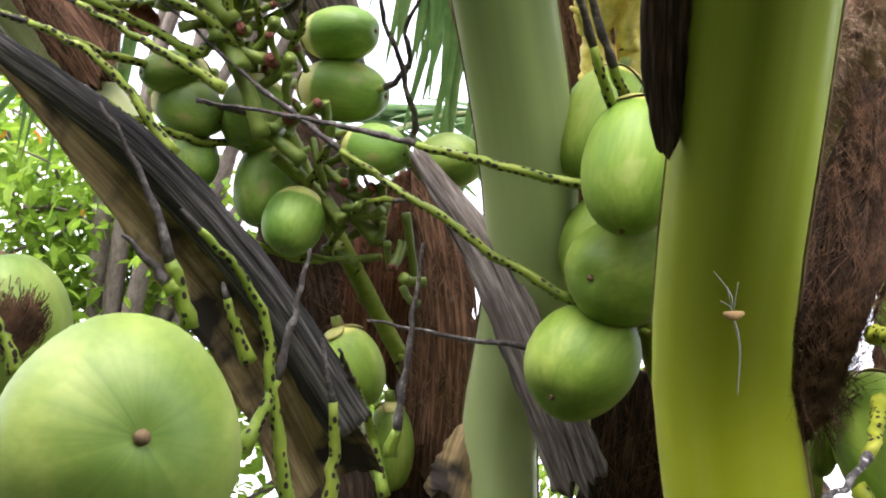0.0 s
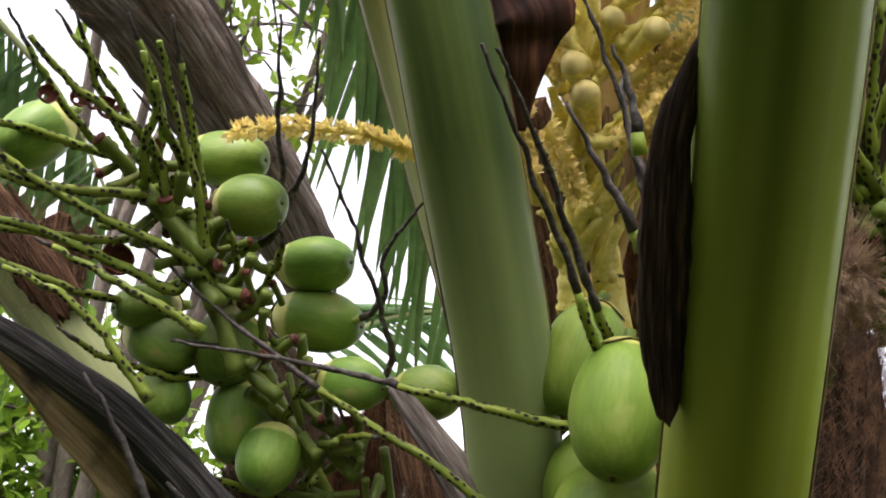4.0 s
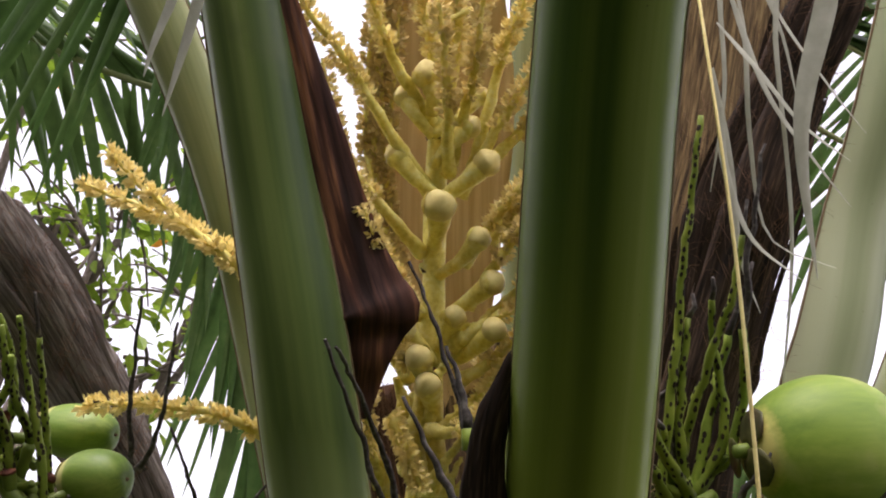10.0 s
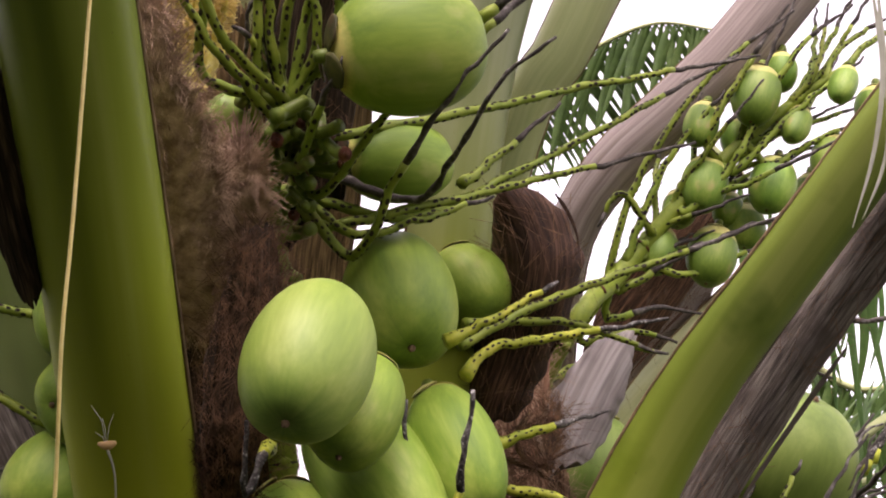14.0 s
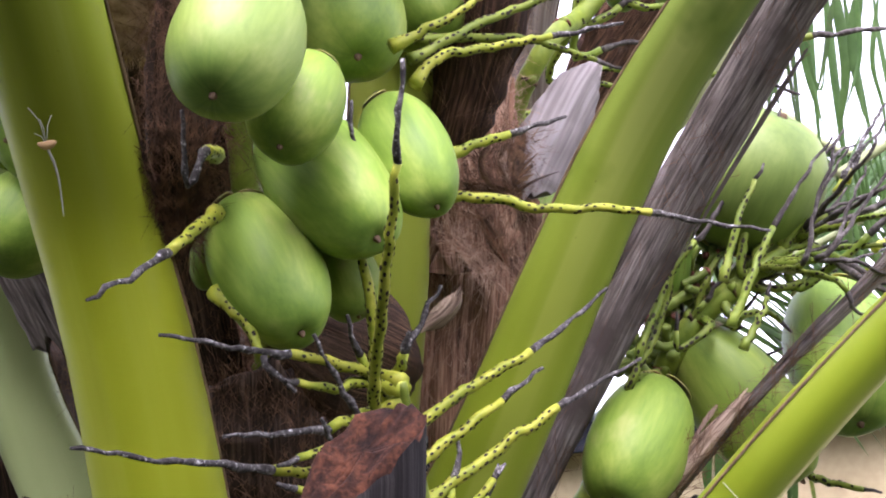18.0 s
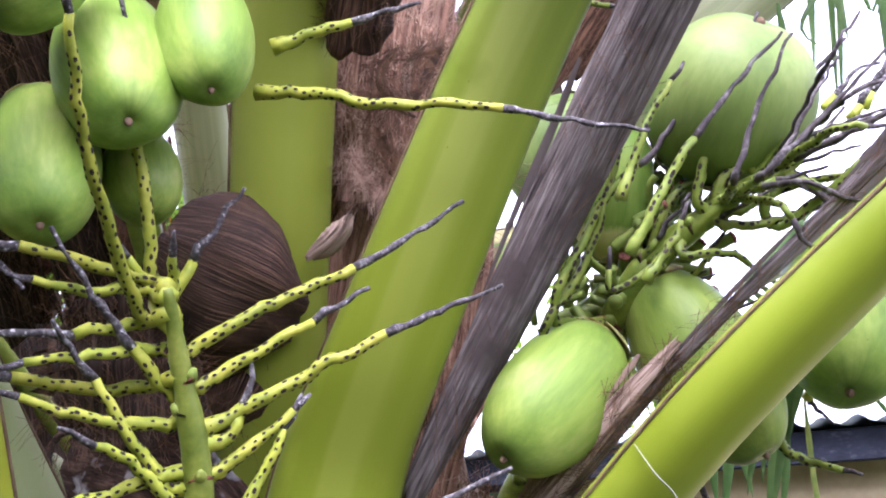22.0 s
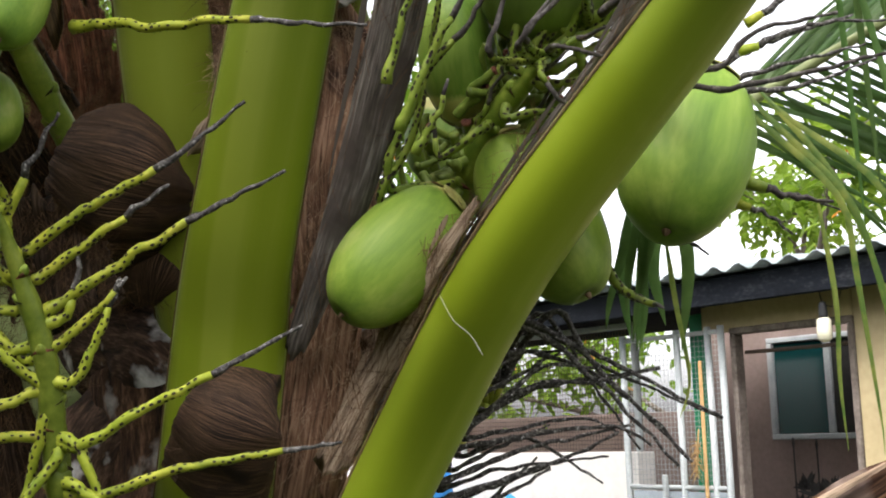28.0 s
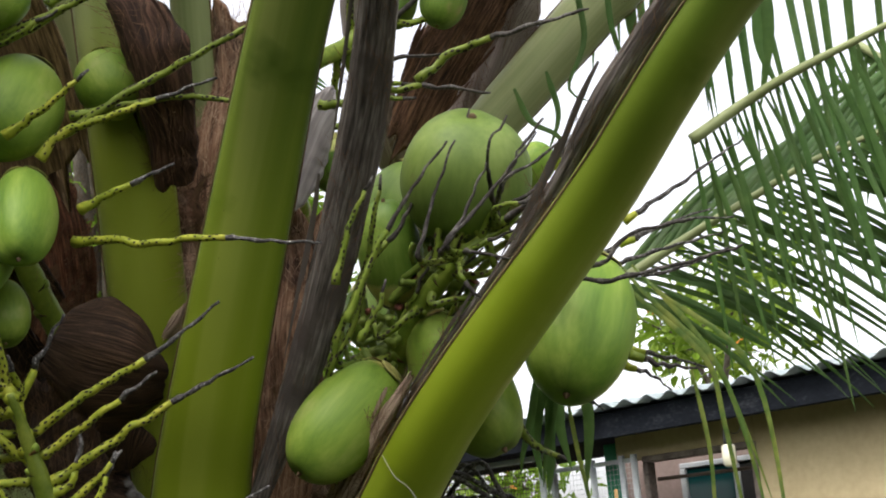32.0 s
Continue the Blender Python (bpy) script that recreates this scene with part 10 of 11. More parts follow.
flower_spike([(0.209, 1.178, 2.495), (0.235, 1.137, 2.509), (0.261, 1.104, 2.528)], flw, 0.0, 1.8, 553, FLOWER, 0.006)
flower_spike([(0.222, 1.191, 2.474), (0.244, 1.156, 2.481), (0.267, 1.127, 2.497)], flw, 0.1, 1.8, 554, FLOWER, 0.006)
flower_spike([(0.161, 1.148, 2.547), (0.207, 1.1, 2.564), (0.252, 1.066, 2.58), (0.279, 1.05, 2.595)], flw, 0.5, 1.0, 555, FLOWER, 0.007)
husk_strip([(0.162, 1.408, 2.372, 0.03), (0.178, 1.423, 2.348, 0.067), (0.198, 1.473, 2.277, 0.089)], (-0.181, -0.884, -0.43), "pale tan dry sheath under the flowers", SPATHE, seed=42.0, torn=0.5)
husk_strip([(0.236, 1.305, 2.471, 0.015), (0.216, 1.332, 2.407, 0.019), (0.202, 1.366, 2.349, 0.025), (0.203, 1.397, 2.308, 0.029)], (-0.202, -0.873, -0.443), "narrow tan spathe edge beside the flowers", SPATHE, seed=43.0, bend=0.4)
flower_spike([(0.088, 1.177, 2.692), (0.023, 1.09, 2.835), (0.007, 0.953, 2.991), (0.001, 0.847, 3.115)], flw, 0.05, 0.95, 556, FLOWER_DRY, 0.004)
flower_spike([(0.095, 1.188, 2.68), (0.038, 1.099, 2.823), (0.02, 0.963, 2.979), (0.011, 0.857, 3.103)], flw, 0.05, 0.95, 557, FLOWER_DRY, 0.004)
flower_spike([(0.103, 1.199, 2.668), (0.054, 1.109, 2.811), (0.023, 0.975, 2.967), (0.021, 0.868, 3.09)], flw, 0.05, 0.95, 558, FLOWER_DRY, 0.004)
flower_spike([(0.11, 1.209, 2.656), (0.059, 1.12, 2.798), (0.047, 0.983, 2.955), (0.031, 0.879, 3.078)], flw, 0.05, 0.95, 559, FLOWER_DRY, 0.004)
button((0.086, 0.933, 2.826), 0.0192, (0.101, 0.974, 2.797), flw, 561)
button((0.062, 1.012, 2.75), 0.0170, (0.117, 1.046, 2.721), flw, 562)
button((0.177, 0.984, 2.731), 0.0183, (0.118, 1.054, 2.712), flw, 563)
button((0.121, 1.011, 2.669), 0.0215, (0.127, 1.092, 2.672), flw, 564)
button((0.151, 0.97, 2.779), 0.0155, (0.111, 1.021, 2.747), flw, 565)
button((0.177, 1.031, 2.64), 0.0158, (0.134, 1.122, 2.64), flw, 566)
button((0.16, 1.105, 2.567), 0.0150, (0.15, 1.193, 2.565), flw, 567)
button((0.12, 1.134, 2.515), 0.0184, (0.158, 1.231, 2.525), flw, 568)
button((0.21, 1.092, 2.544), 0.0163, (0.153, 1.206, 2.552), flw, 569)
button((0.063, 0.971, 2.82), 0.0150, (0.105, 0.993, 2.776), flw, 570)
button((0.202, 1.067, 2.6), 0.0165, (0.143, 1.163, 2.597), flw, 571)
button((0.161, 0.96, 2.831), 0.0136, (0.105, 0.993, 2.776), flw, 572)
button((0.124, 0.938, 2.888), 0.0122, (0.096, 0.954, 2.818), flw, 573)
button((0.19, 0.865, 2.952), 0.0076, (0.083, 0.897, 2.878), flw, 574)
button((0.135, 1.148, 2.485), 0.0175, (0.164, 1.257, 2.498), flw, 575)
button((0.203, 1.165, 2.457), 0.0161, (0.165, 1.262, 2.493), flw, 576)
button((0.1, 1.129, 2.552), 0.0143, (0.153, 1.206, 2.552), flw, 577)

# palm fronds
frond([(1.309, 2.164, 1.927), (1.493, 2.181, 2.024), (1.635, 2.145, 2.082), (1.795, 2.112, 2.145), (2.08, 2.054, 2.208)], (0.335, 0.238, -0.217), (0.183, 0.181, 0.278), 0.62, 66, "green palm leaf with long hanging leaflets", seed=578, droop=0.2, width=0.0125)
frond([(1.537, 1.845, 2.131), (1.642, 1.854, 2.191), (1.739, 1.814, 2.223), (1.865, 1.781, 2.257), (2.075, 1.71, 2.307)], (0.018, 0.056, -0.201), None, 0.36, 40, "palm leaf with curled hanging leaflets", seed=579, droop=0.6, width=0.012)
frond([(1.37, 2.035, 2.886), (1.536, 2.014, 2.705), (1.697, 1.971, 2.6), (1.958, 1.936, 2.557)], (-0.036, 0.049, -0.221), None, 0.42, 16, "palm leaf with hanging leaflets overhead", seed=580, droop=0.3, width=0.018)
frond([(-0.322, 1.138, 3.76), (-0.468, 1.29, 3.628), (-0.71, 1.392, 3.706), (-1.034, 1.543, 3.747)], (-0.111, 0.289, -0.277), (0.203, 0.267, 0.127), 0.62, 30, "dark green palm leaf arching behind the stalks", seed=581, droop=0.15, width=0.034)
frond([(-0.19, 1.957, 3.766), (-0.445, 1.956, 3.807), (-0.734, 1.932, 3.878), (-1.139, 1.931, 4.086)], (0.113, 0.126, -0.146), (-0.195, -0.11, 0.144), 0.4, 34, "dark green palm leaf farther back", seed=582, droop=0.2, width=0.03, joined=True)
frond([(0.452, 1.286, 4.062), (0.274, 1.375, 4), (0.014, 1.396, 4.019), (-0.323, 1.458, 4.153)], (-0.308, 0.158, -0.113), None, 0.62, 26, "dark green palm leaf behind the tan spathe", seed=583, droop=0.1, width=0.034)
frond([(-0.406, 1.612, 3.698), (-0.239, 1.795, 3.404), (-0.131, 1.956, 3.155), (-0.028, 2.145, 2.868)], (-0.018, 0.154, -0.207), None, 0.36, 34, "palm leaf with leaflets hanging behind the stalks", seed=584, droop=0.3, width=0.026)
frond([(-0.419, 1.786, 3.807), (-0.218, 1.964, 3.509), (-0.101, 2.161, 3.209), (0.05, 2.394, 2.848)], (-0.101, 0.2, -0.247), None, 0.4, 26, "palm leaf hanging behind the young bunch", seed=585, droop=0.3, width=0.026, joined=True)
frond([(0.644, 1.161, 4.016), (0.804, 1.307, 3.841), (0.977, 1.397, 3.722), (1.31, 1.466, 3.598)], (0.294, 0.006, -0.053), (0.276, -0.184, 0.144), 0.5, 30, "green palm leaf behind the grey stalks", seed=586, droop=0.1, width=0.03)
frond([(0.923, 1.814, 4.167), (1.179, 1.907, 4.032), (1.452, 1.953, 3.942), (1.814, 1.949, 3.888)], (0.171, -0.281, 0.26), (-0.21, 0.18, -0.151), 0.45, 36, "far palm leaf seen against the sky", seed=587, droop=0.1, width=0.028, joined=True)
frond([(-1.176, 1.856, 3.395), (-0.991, 1.978, 3.188), (-0.822, 2.072, 3.035), (-0.7, 2.179, 2.845)], (-0.06, 0.13, -0.272), (-0.277, 0.051, -0.156), 0.5, 30, "palm leaf with fine drooping leaflets by the foliage", seed=588, droop=0.3, width=0.024)
frond([(1.296, 3.546, 3.803), (1.565, 3.322, 3.908), (1.785, 3.14, 3.953), (1.982, 3.027, 3.873)], (-0.105, 0.13, -0.211), (0.129, 0.068, -0.183), 0.35, 40, "far palm leaf with dark leaflets", seed=589, droop=0.3, width=0.03, joined=True)
frond([(2.012, 2.93, 2.711), (2.167, 2.85, 2.547), (2.346, 2.685, 2.568), (2.635, 2.449, 2.697)], (0.152, 0.054, -0.217), (-0.088, 0.089, -0.161), 0.42, 40, "far palm leaf seen behind the nuts", seed=590, droop=0.25, width=0.024, joined=True)
frond([(-0.307, 3.122, 2.944), (-0.12, 3.092, 3.038), (0.04, 3.084, 3.067), (0.236, 3.087, 3.069)], (0.106, 0.03, -0.083), (-0.245, -0.007, 0.009), 0.3, 26, "far palm leaf low against the sky", seed=591, droop=0.2, width=0.02, joined=True)
single_leaflets([[(0.358, 0.608, 2.684), (0.422, 0.684, 2.597), (0.482, 0.725, 2.545), (0.53, 0.754, 2.508)], [(0.351, 0.628, 2.621), (0.399, 0.652, 2.589), (0.453, 0.683, 2.549), (0.509, 0.702, 2.522)], [(0.363, 0.674, 2.544), (0.375, 0.712, 2.503), (0.412, 0.758, 2.45), (0.469, 0.78, 2.419)], [(0.36, 0.673, 2.603), (0.392, 0.734, 2.536), (0.42, 0.804, 2.46), (0.449, 0.841, 2.418)]], "curled pale drooping leaflets of a palm leaf", LEAFLET_DRY, 0.01)
single_leaflets([[(0.422, 0.505, 2.708), (0.452, 0.56, 2.647), (0.445, 0.646, 2.559), (0.454, 0.698, 2.506), (0.486, 0.777, 2.42)]], "broad pale hanging leaflet", LEAFLET_DRY, 0.024)
single_leaflets([[(0.366, 0.571, 2.792), (0.367, 0.638, 2.695), (0.382, 0.699, 2.602), (0.38, 0.769, 2.516)], [(0.381, 0.569, 2.793), (0.406, 0.625, 2.731), (0.44, 0.659, 2.663), (0.462, 0.697, 2.591)], [(0.377, 0.578, 2.784), (0.423, 0.636, 2.688), (0.488, 0.675, 2.61), (0.533, 0.698, 2.565)], [(0.411, 0.563, 2.794), (0.427, 0.601, 2.724), (0.426, 0.648, 2.647), (0.473, 0.785, 2.485), (0.49, 0.917, 2.348)], [(0.367, 0.606, 2.714), (0.397, 0.66, 2.653), (0.416, 0.727, 2.568), (0.449, 0.79, 2.484), (0.525, 0.801, 2.461)]], "thin pale curling leaflets by the thick stalk", LEAFLET_DRY, 0.006)
single_leaflets([[(-0.227, 0.692, 2.763), (-0.213, 0.733, 2.719), (-0.235, 0.799, 2.655), (-0.241, 0.827, 2.628)], [(-0.19, 0.705, 2.772), (-0.195, 0.769, 2.708), (-0.218, 0.867, 2.612)]], "pale curled leaflets beside the dark stalk", LEAFLET_DRY, 0.014)
single_leaflets([[(-0.389, 0.723, 2.901), (-0.402, 0.79, 2.763), (-0.472, 0.817, 2.674)]], "broad dim leaf blade overhead", LEAFLET, 0.09)
single_leaflets([[(1.372, 1.659, 1.854), (1.411, 1.646, 1.804), (1.513, 1.672, 1.687), (1.529, 1.692, 1.586), (1.548, 1.731, 1.366), (1.548, 1.737, 1.331)], [(1.417, 1.672, 1.852), (1.458, 1.66, 1.799), (1.561, 1.682, 1.709), (1.599, 1.708, 1.613), (1.609, 1.739, 1.43), (1.608, 1.76, 1.295)], [(1.391, 1.663, 1.862), (1.429, 1.651, 1.803), (1.521, 1.674, 1.692), (1.55, 1.694, 1.612), (1.572, 1.72, 1.485), (1.584, 1.741, 1.373)], [(1.408, 1.688, 1.866), (1.483, 1.704, 1.767), (1.53, 1.709, 1.68), (1.566, 1.738, 1.56), (1.593, 1.764, 1.44)]], "long yellowing leaflets hanging from a palm leaf", LEAFLET_YELLOW, 0.0090)
single_leaflets([[(1.284, 1.609, 1.674), (1.264, 1.609, 1.639), (1.242, 1.613, 1.568), (1.228, 1.62, 1.496)], [(1.263, 1.601, 1.684), (1.25, 1.607, 1.621), (1.247, 1.619, 1.541), (1.235, 1.625, 1.478)], [(1.236, 1.595, 1.676), (1.224, 1.6, 1.622), (1.201, 1.604, 1.551), (1.194, 1.608, 1.515)], [(1.247, 1.619, 1.678), (1.229, 1.624, 1.606), (1.219, 1.633, 1.534)]], "green leaflets hanging under the nut", LEAFLET, 0.014)
single_leaflets([[(1.487, 1.682, 1.681), (1.5, 1.705, 1.545), (1.497, 1.719, 1.437), (1.501, 1.733, 1.338)], [(1.28, 1.627, 1.642), (1.287, 1.641, 1.552), (1.298, 1.659, 1.444), (1.281, 1.662, 1.39)]], "thin yellow green leaflets hanging down", LEAFLET_YELLOW, 0.007)
single_leaflets([[(1.235, 1.813, 1.724), (1.219, 1.821, 1.625), (1.201, 1.834, 1.496)], [(1.215, 1.808, 1.714), (1.189, 1.815, 1.606), (1.193, 1.829, 1.516)], [(1.249, 1.818, 1.713), (1.234, 1.826, 1.624), (1.247, 1.842, 1.534)], [(1.274, 1.824, 1.722), (1.287, 1.84, 1.632), (1.268, 1.854, 1.494)]], "green leaflets hanging behind the nuts", LEAFLET, 0.022)
single_leaflets([[(1.002, 0.775, 2.344), (1.017, 0.805, 2.263), (1.012, 0.84, 2.183), (0.993, 0.877, 2.107)], [(1.008, 0.774, 2.344), (1.025, 0.82, 2.223), (1.022, 0.845, 2.166), (1.003, 0.871, 2.115)], [(1.02, 0.771, 2.343), (1.042, 0.805, 2.251), (1.082, 0.829, 2.169)]], "thin whitish leaflet threads", LEAFLET_DRY, 0.006)
single_leaflets([[(1.524, 1.828, 2.511), (1.525, 1.859, 2.382), (1.549, 1.887, 2.253)], [(1.584, 1.813, 2.528), (1.601, 1.85, 2.367), (1.581, 1.888, 2.23)], [(1.638, 1.805, 2.524), (1.618, 1.84, 2.398), (1.631, 1.873, 2.258)], [(1.692, 1.797, 2.521), (1.709, 1.837, 2.349), (1.672, 1.885, 2.181)], [(1.736, 1.791, 2.518), (1.687, 1.846, 2.329), (1.716, 1.873, 2.199)], [(1.465, 1.831, 2.536), (1.45, 1.865, 2.409), (1.468, 1.891, 2.29)]], "hanging green leaflets of a palm leaf", LEAFLET, 0.026)
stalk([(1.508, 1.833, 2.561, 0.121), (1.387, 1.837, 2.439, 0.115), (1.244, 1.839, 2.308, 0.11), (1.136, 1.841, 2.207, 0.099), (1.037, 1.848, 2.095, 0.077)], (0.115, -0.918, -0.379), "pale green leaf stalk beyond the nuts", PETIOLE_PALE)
husk_strip([(1.283, 1.722, 2.59, 0.107), (1.16, 1.736, 2.43, 0.129), (1.062, 1.747, 2.299, 0.118), (0.979, 1.763, 2.168, 0.064)], (0.198, -0.902, -0.385), "brown pinkish dry sheath beyond the nuts", SHEATH, seed=51.0, frays=60)
single_leaflets([[(1.365, 1.628, 2.411), (1.372, 1.66, 2.294), (1.333, 1.674, 2.208), (1.373, 1.691, 2.176)], [(1.426, 1.638, 2.427), (1.423, 1.667, 2.31), (1.444, 1.69, 2.241), (1.459, 1.681, 2.289)], [(1.533, 1.663, 2.422), (1.536, 1.692, 2.314), (1.501, 1.709, 2.218)], [(1.582, 1.675, 2.419), (1.564, 1.701, 2.303), (1.584, 1.726, 2.223), (1.589, 1.75, 2.135)], [(1.236, 1.65, 2.213), (1.258, 1.671, 2.154), (1.304, 1.689, 2.122), (1.326, 1.71, 2.062)], [(1.297, 1.657, 2.239), (1.308, 1.68, 2.161), (1.281, 1.691, 2.094)], [(1.511, 1.71, 2.427), (1.49, 1.731, 2.328), (1.468, 1.744, 2.259)], [(1.618, 1.689, 2.397), (1.615, 1.719, 2.28), (1.626, 1.742, 2.202)]], "thin curling leaflets hanging overhead", LEAFLET, 0.011)
spikelet([(1.343, 1.52, 1.992), (1.407, 1.51, 2.086), (1.499, 1.503, 2.196)], dead, 0.0048, 0.97, 592, dots=False)
spikelet([(1.363, 1.52, 2.009), (1.395, 1.514, 2.06), (1.434, 1.515, 2.093)], dead, 0.0048, 0.97, 593, dots=False)
spikelet([(1.413, 1.558, 1.909), (1.527, 1.567, 1.973), (1.622, 1.574, 2.03)], dead, 0.0048, 0.97, 594, dots=False)
spikelet([(1.401, 1.564, 1.874), (1.502, 1.579, 1.904), (1.59, 1.599, 1.904)], dead, 0.0048, 0.97, 595, dots=False)
spikelet([(1.377, 1.572, 1.823), (1.475, 1.593, 1.826), (1.576, 1.608, 1.856)], dead, 0.0048, 0.97, 596, dots=False)
spikelet([(1.309, 1.51, 2.003), (1.35, 1.506, 2.054), (1.387, 1.51, 2.069)], dead, 0.0048, 0.97, 597, dots=False)

# the palm's leaves overhead: unseen, added above the stalks to cut top light
frond([(0.10, -0.12, 2.70), (0.0, -0.9, 3.0), (-0.1, -1.8, 3.05), (-0.2, -2.8, 2.7)], (-1, 0, -0.1), (1, 0, -0.1), 0.75, 60, "unseen green palm leaf added overhead for shade", seed=598, droop=0.25, width=0.05, joined=True, thickness=0.03)
frond([(-0.45, 0.4, 3.3), (-0.8, -0.4, 3.7), (-1.2, -1.3, 3.8), (-1.6, -2.2, 3.5)], (-0.8, 0.5, -0.1), (0.8, -0.5, -0.1), 0.75, 60, "unseen green palm leaf added overhead for shade", seed=599, droop=0.25, width=0.05, joined=True, thickness=0.03)
frond([(0.4, 1.3, 4.0), (0.3, 0.9, 4.5), (0.1, 0.2, 4.9), (-0.1, -0.8, 4.9)], (-1, 0, -0.1), (1, 0, -0.1), 0.75, 60, "unseen green palm leaf added overhead for shade", seed=600, droop=0.25, width=0.05, joined=True, thickness=0.03)
frond([(-0.9, 1.2, 3.9), (-1.5, 0.8, 4.3), (-2.2, 0.3, 4.4), (-2.9, -0.2, 4.1)], (0.3, 1, -0.1), (-0.3, -1, -0.1), 0.75, 60, "unseen green palm leaf added overhead for shade", seed=601, droop=0.25, width=0.05, joined=True, thickness=0.03)

# foliage beyond
tree((-1.116, 6.237, -0.2), [((-1.877, 4.894, 3.258), 0.75, 1.3), ((-1.424, 5.117, 3.247), 0.6, 1.0), ((-1.671, 5.102, 2.663), 0.75, 1.3), ((-1.077, 5.255, 2.862), 0.7, 1.2), ((-0.647, 5.407, 3.053), 0.5, 0.7), ((-0.488, 5.597, 2.508), 0.6, 1.0), ((-1.353, 5.47, 2.225), 0.8, 1.2), ((-2.37, 5, 2.931), 0.8, 1.0), ((-2.218, 4.737, 3.699), 0.6, 0.7)], "sunlit broad-leaved tree with yellow green leaves", 9600, 0.085, 7)
tree((-1.896, 5.81, -0.2), [((-1.177, 4.022, 5.065), 0.5, 0.5), ((-0.818, 3.887, 5.155), 0.5, 0.5), ((-0.906, 4.205, 4.742), 0.45, 0.35), ((-0.52, 4.079, 4.813), 0.45, 0.35), ((-0.965, 3.948, 4.876), 0.45, 0.35), ((-1.356, 3.543, 5.639), 0.6, 0.6), ((-0.429, 4.16, 4.771), 0.5, 0.35), ((-0.711, 4.277, 4.481), 0.4, 0.3)], "thin branches of a broad-leaved tree against the sky", 620, 0.10, 8)
tree((1.0, 11.2, -0.2), [((0.9, 10.9, 1.7), 0.9, 1), ((-0.6, 11.4, 1.9), 0.9, 1), ((2.1, 10.3, 1.6), 0.8, 1), ((-1.9, 11.8, 1.8), 0.9, 1)], "dense green shrubs behind the porch", 2600, 0.15, 11)
tree((1.127, 10.138, -0.2), [((1.67, 8.772, 3.27), 0.6, 0.3), ((1.444, 10.435, 3.3), 0.8, 0.3), ((1.197, 9.918, 3.104), 0.7, 0.3)], "thin green tree behind the house", 1200, 0.14, 9)
tree((-1.9, 4.9, -0.2), [((-2.6, 4.2, 0.9), 0.8, 1), ((-1.7, 5.0, 0.8), 0.8, 1), ((-3.4, 3.2, 0.9), 0.8, 1), ((-2.4, 4.6, 1.9), 0.7, .6)], "low leafy bush beyond the palm", 3000, 0.13, 10)

# small nuts' stalk
far = bunch("fruit_stalk", [(0.75, 1.95, 1.9), (0.856, 1.491, 2.18), (0.98, 1.546, 2.323), (1.1, 1.505, 2.457), (1.23, 1.457, 2.573), (1.369, 1.384, 2.665)], "dark green fruit stalk of the far bunch", 0.018, SPIKE_YOUNG)
spikelet([(0.952, 1.563, 2.288), (1.002, 1.486, 2.463), (1.112, 1.408, 2.623), (1.255, 1.348, 2.733)], far, 0.0066, 0.15, 602, mat=SPIKE_YOUNG)
spikelet([(0.988, 1.538, 2.34), (1.049, 1.47, 2.49), (1.142, 1.412, 2.606)], far, 0.0066, 0.1, 603, mat=SPIKE_YOUNG)
spikelet([(0.981, 1.557, 2.296), (1.113, 1.514, 2.367), (1.269, 1.475, 2.421)], far, 0.0066, 0.7, 604, mat=SPIKE_YOUNG)
spikelet([(1.067, 1.537, 2.323), (1.134, 1.526, 2.332), (1.212, 1.503, 2.367)], far, 0.0066, 0.1, 605, mat=SPIKE_YOUNG)
spikelet([(1.091, 1.494, 2.42), (1.166, 1.453, 2.5), (1.258, 1.377, 2.662), (1.355, 1.332, 2.745)], far, 0.0066, 0.2, 606, mat=SPIKE_YOUNG)
spikelet([(1.167, 1.461, 2.482), (1.262, 1.413, 2.573), (1.378, 1.363, 2.664)], far, 0.0066, 0.2, 607, mat=SPIKE_YOUNG)
spikelet([(1.025, 1.512, 2.393), (0.974, 1.496, 2.445), (0.938, 1.521, 2.392)], far, 0.0066, 0.1, 608, mat=SPIKE_YOUNG)
spikelet([(1.226, 1.45, 2.492), (1.294, 1.428, 2.528), (1.363, 1.409, 2.556)], far, 0.0066, 0.1, 609, mat=SPIKE_YOUNG)
spikelet([(0.917, 1.595, 2.218), (1.003, 1.58, 2.235), (1.081, 1.579, 2.217)], far, 0.0066, 0.1, 610, mat=SPIKE_YOUNG)
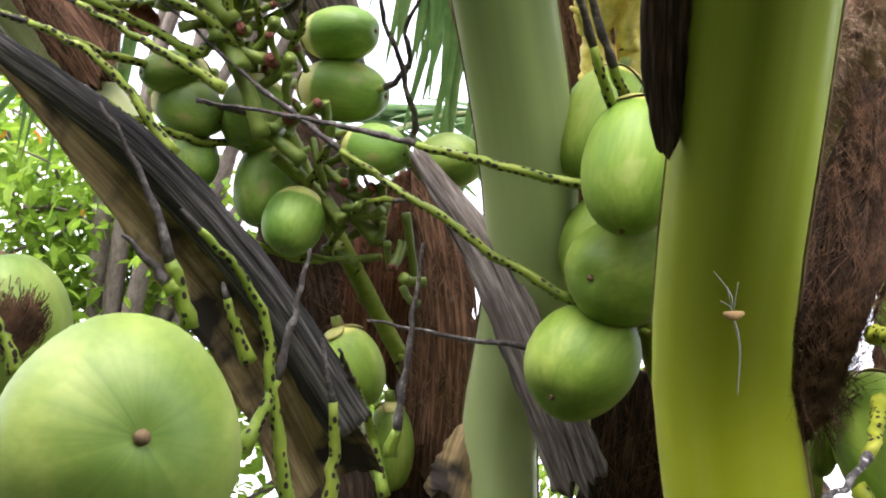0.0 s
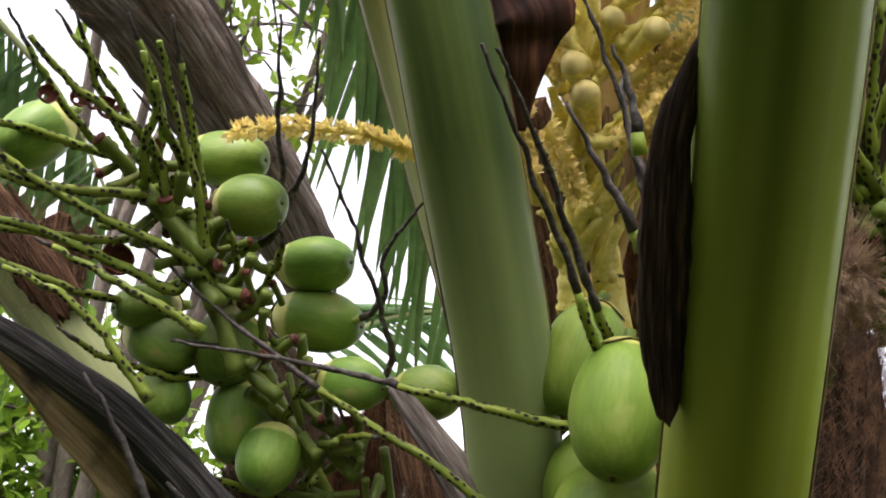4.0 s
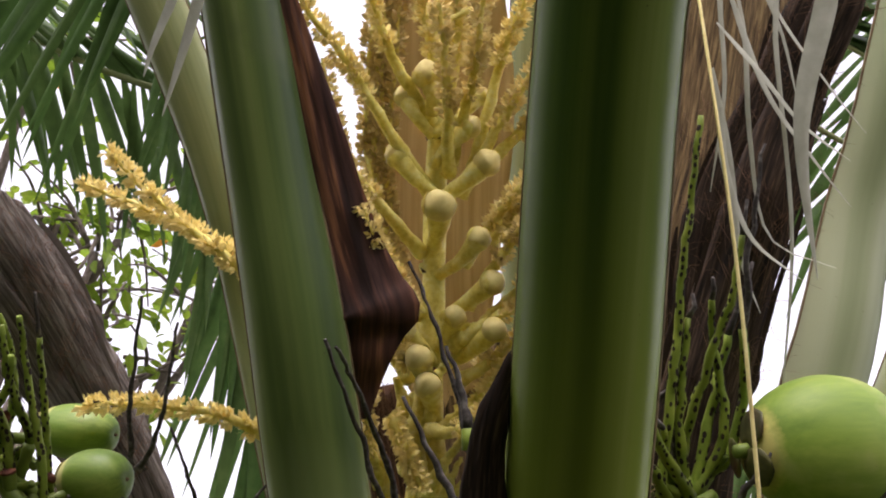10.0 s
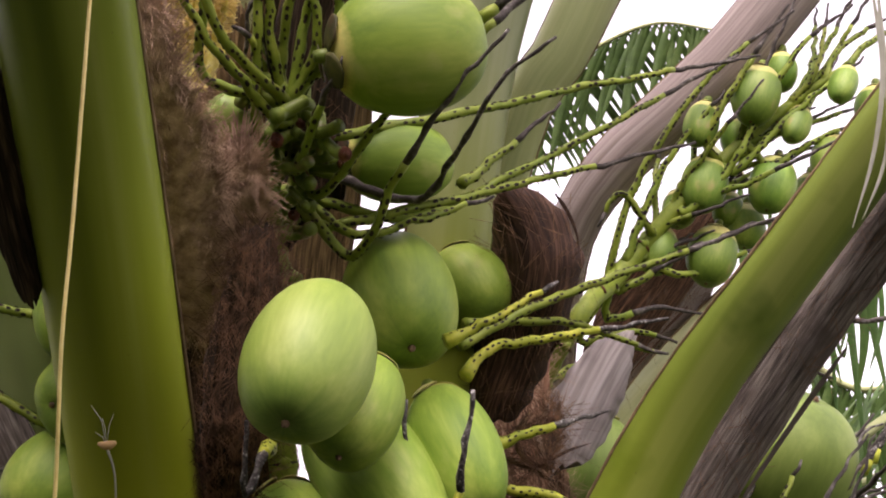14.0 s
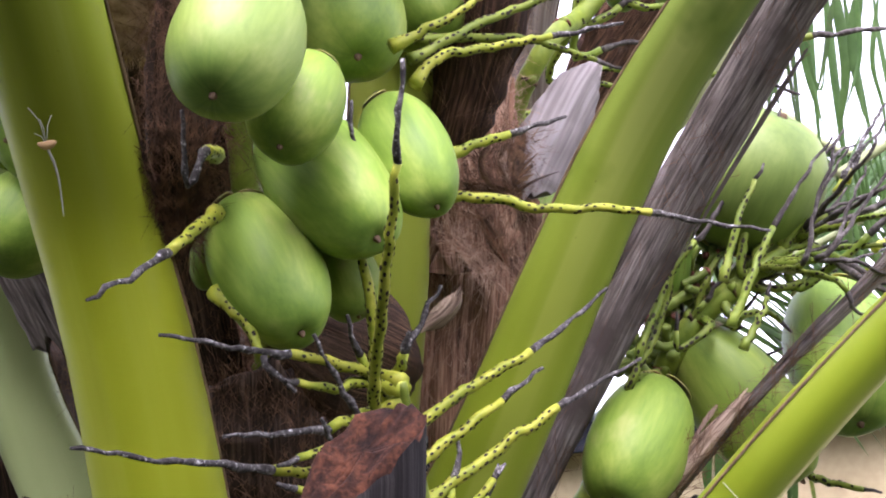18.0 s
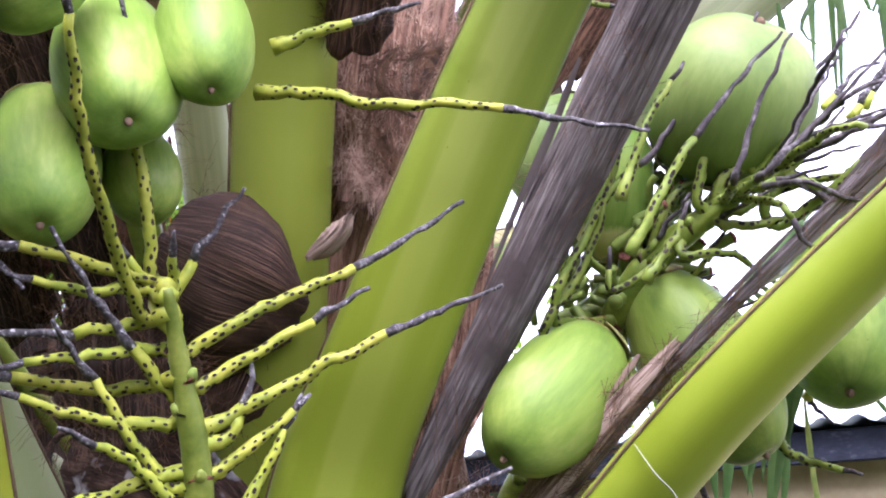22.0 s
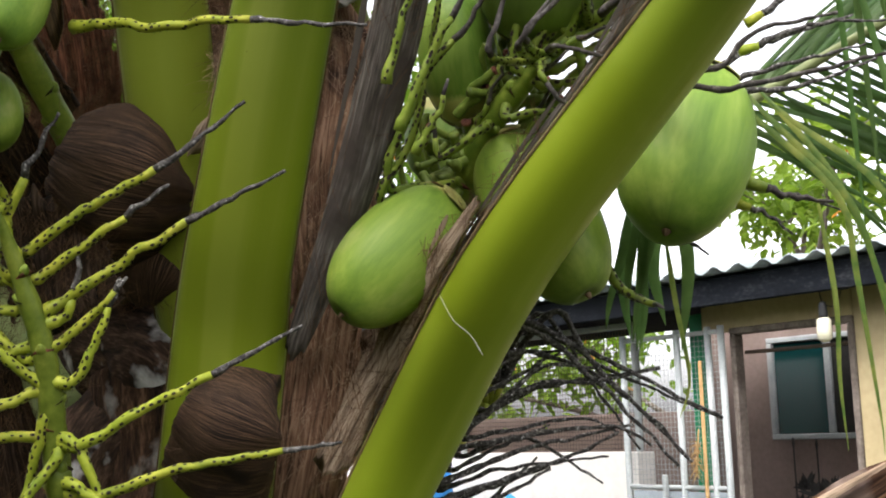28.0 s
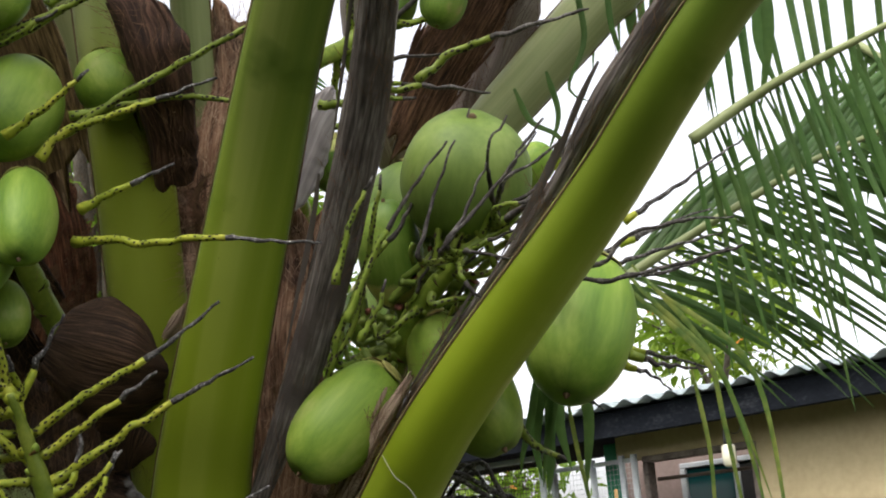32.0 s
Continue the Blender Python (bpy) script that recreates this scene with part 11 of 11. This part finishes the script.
spikelet([(0.963, 1.576, 2.253), (1.04, 1.561, 2.27), (1.128, 1.556, 2.261)], far, 0.0066, 0.5, 611, mat=SPIKE_YOUNG)
spikelet([(1.116, 1.444, 2.535), (1.189, 1.385, 2.66), (1.245, 1.345, 2.742)], far, 0.0066, 0.3, 612, mat=SPIKE_YOUNG)
spikelet([(0.919, 1.61, 2.183), (0.985, 1.592, 2.209), (1.067, 1.588, 2.2)], far, 0.0066, 0.05, 613, mat=SPIKE_YOUNG)

# crowded dark branches of the far bunch and of the one beside the arching stalk
rc = random.Random(61)
for parent, axis, main, count, lo_, hi_ in ((far, AXES[far.name], Vector((0.62, -0.12, 0.5)), 26, 0.14, 0.34), (right, AXES[right.name], Vector((0.72, -0.22, 0.5)), 16, 0.12, 0.30)):
    for k in range(count):
        a = axis[rc.randrange(50, 90)]
        d = (main + Vector((rc.uniform(-0.45, 0.45), rc.uniform(-0.3, 0.35), rc.uniform(-0.4, 0.4)))).normalized()
        ln = rc.uniform(lo_, hi_)
        e = Vector((rc.uniform(-1, 1), rc.uniform(-1, 1), rc.uniform(-1, 1))) * ln * 0.12
        spikelet([tuple(a), tuple(a + d * ln * 0.3 + e), tuple(a + d * ln * 0.65 + e * 0.6), tuple(a + d * ln)], parent, 0.0052, rc.uniform(0.15, 0.6), 900 + k, mat=SPIKE_MID)

# insect husk on the thick stalk and threads
husk_bug((0.235, 0.954, 1.892), (0.235, 0.96, 1.874), (0.247, 0.991, 1.814))
thread([(0.238, 0.43, 2.45), (0.242, 0.45, 2.15), (0.244, 0.487, 1.906), (0.244, 0.496, 1.822), (0.246, 0.522, 1.738), (0.247, 0.53, 1.64)], 0.0013, "thin straw pale dry thread hanging before the thick stalk", BUTTON)
thread([(-0.111, 0.426, 2.369), (-0.037, 0.435, 2.392), (0.045, 0.415, 2.37), (0.108, 0.398, 2.348)], 0.0022, "thin green midrib strand stretched between the stalks", SPIKE)
thread([(1.029, 1.373, 1.549), (1.049, 1.362, 1.516), (1.068, 1.37, 1.497), (1.081, 1.377, 1.472)], 0.0007, "fine pale thread on the arching stalk")
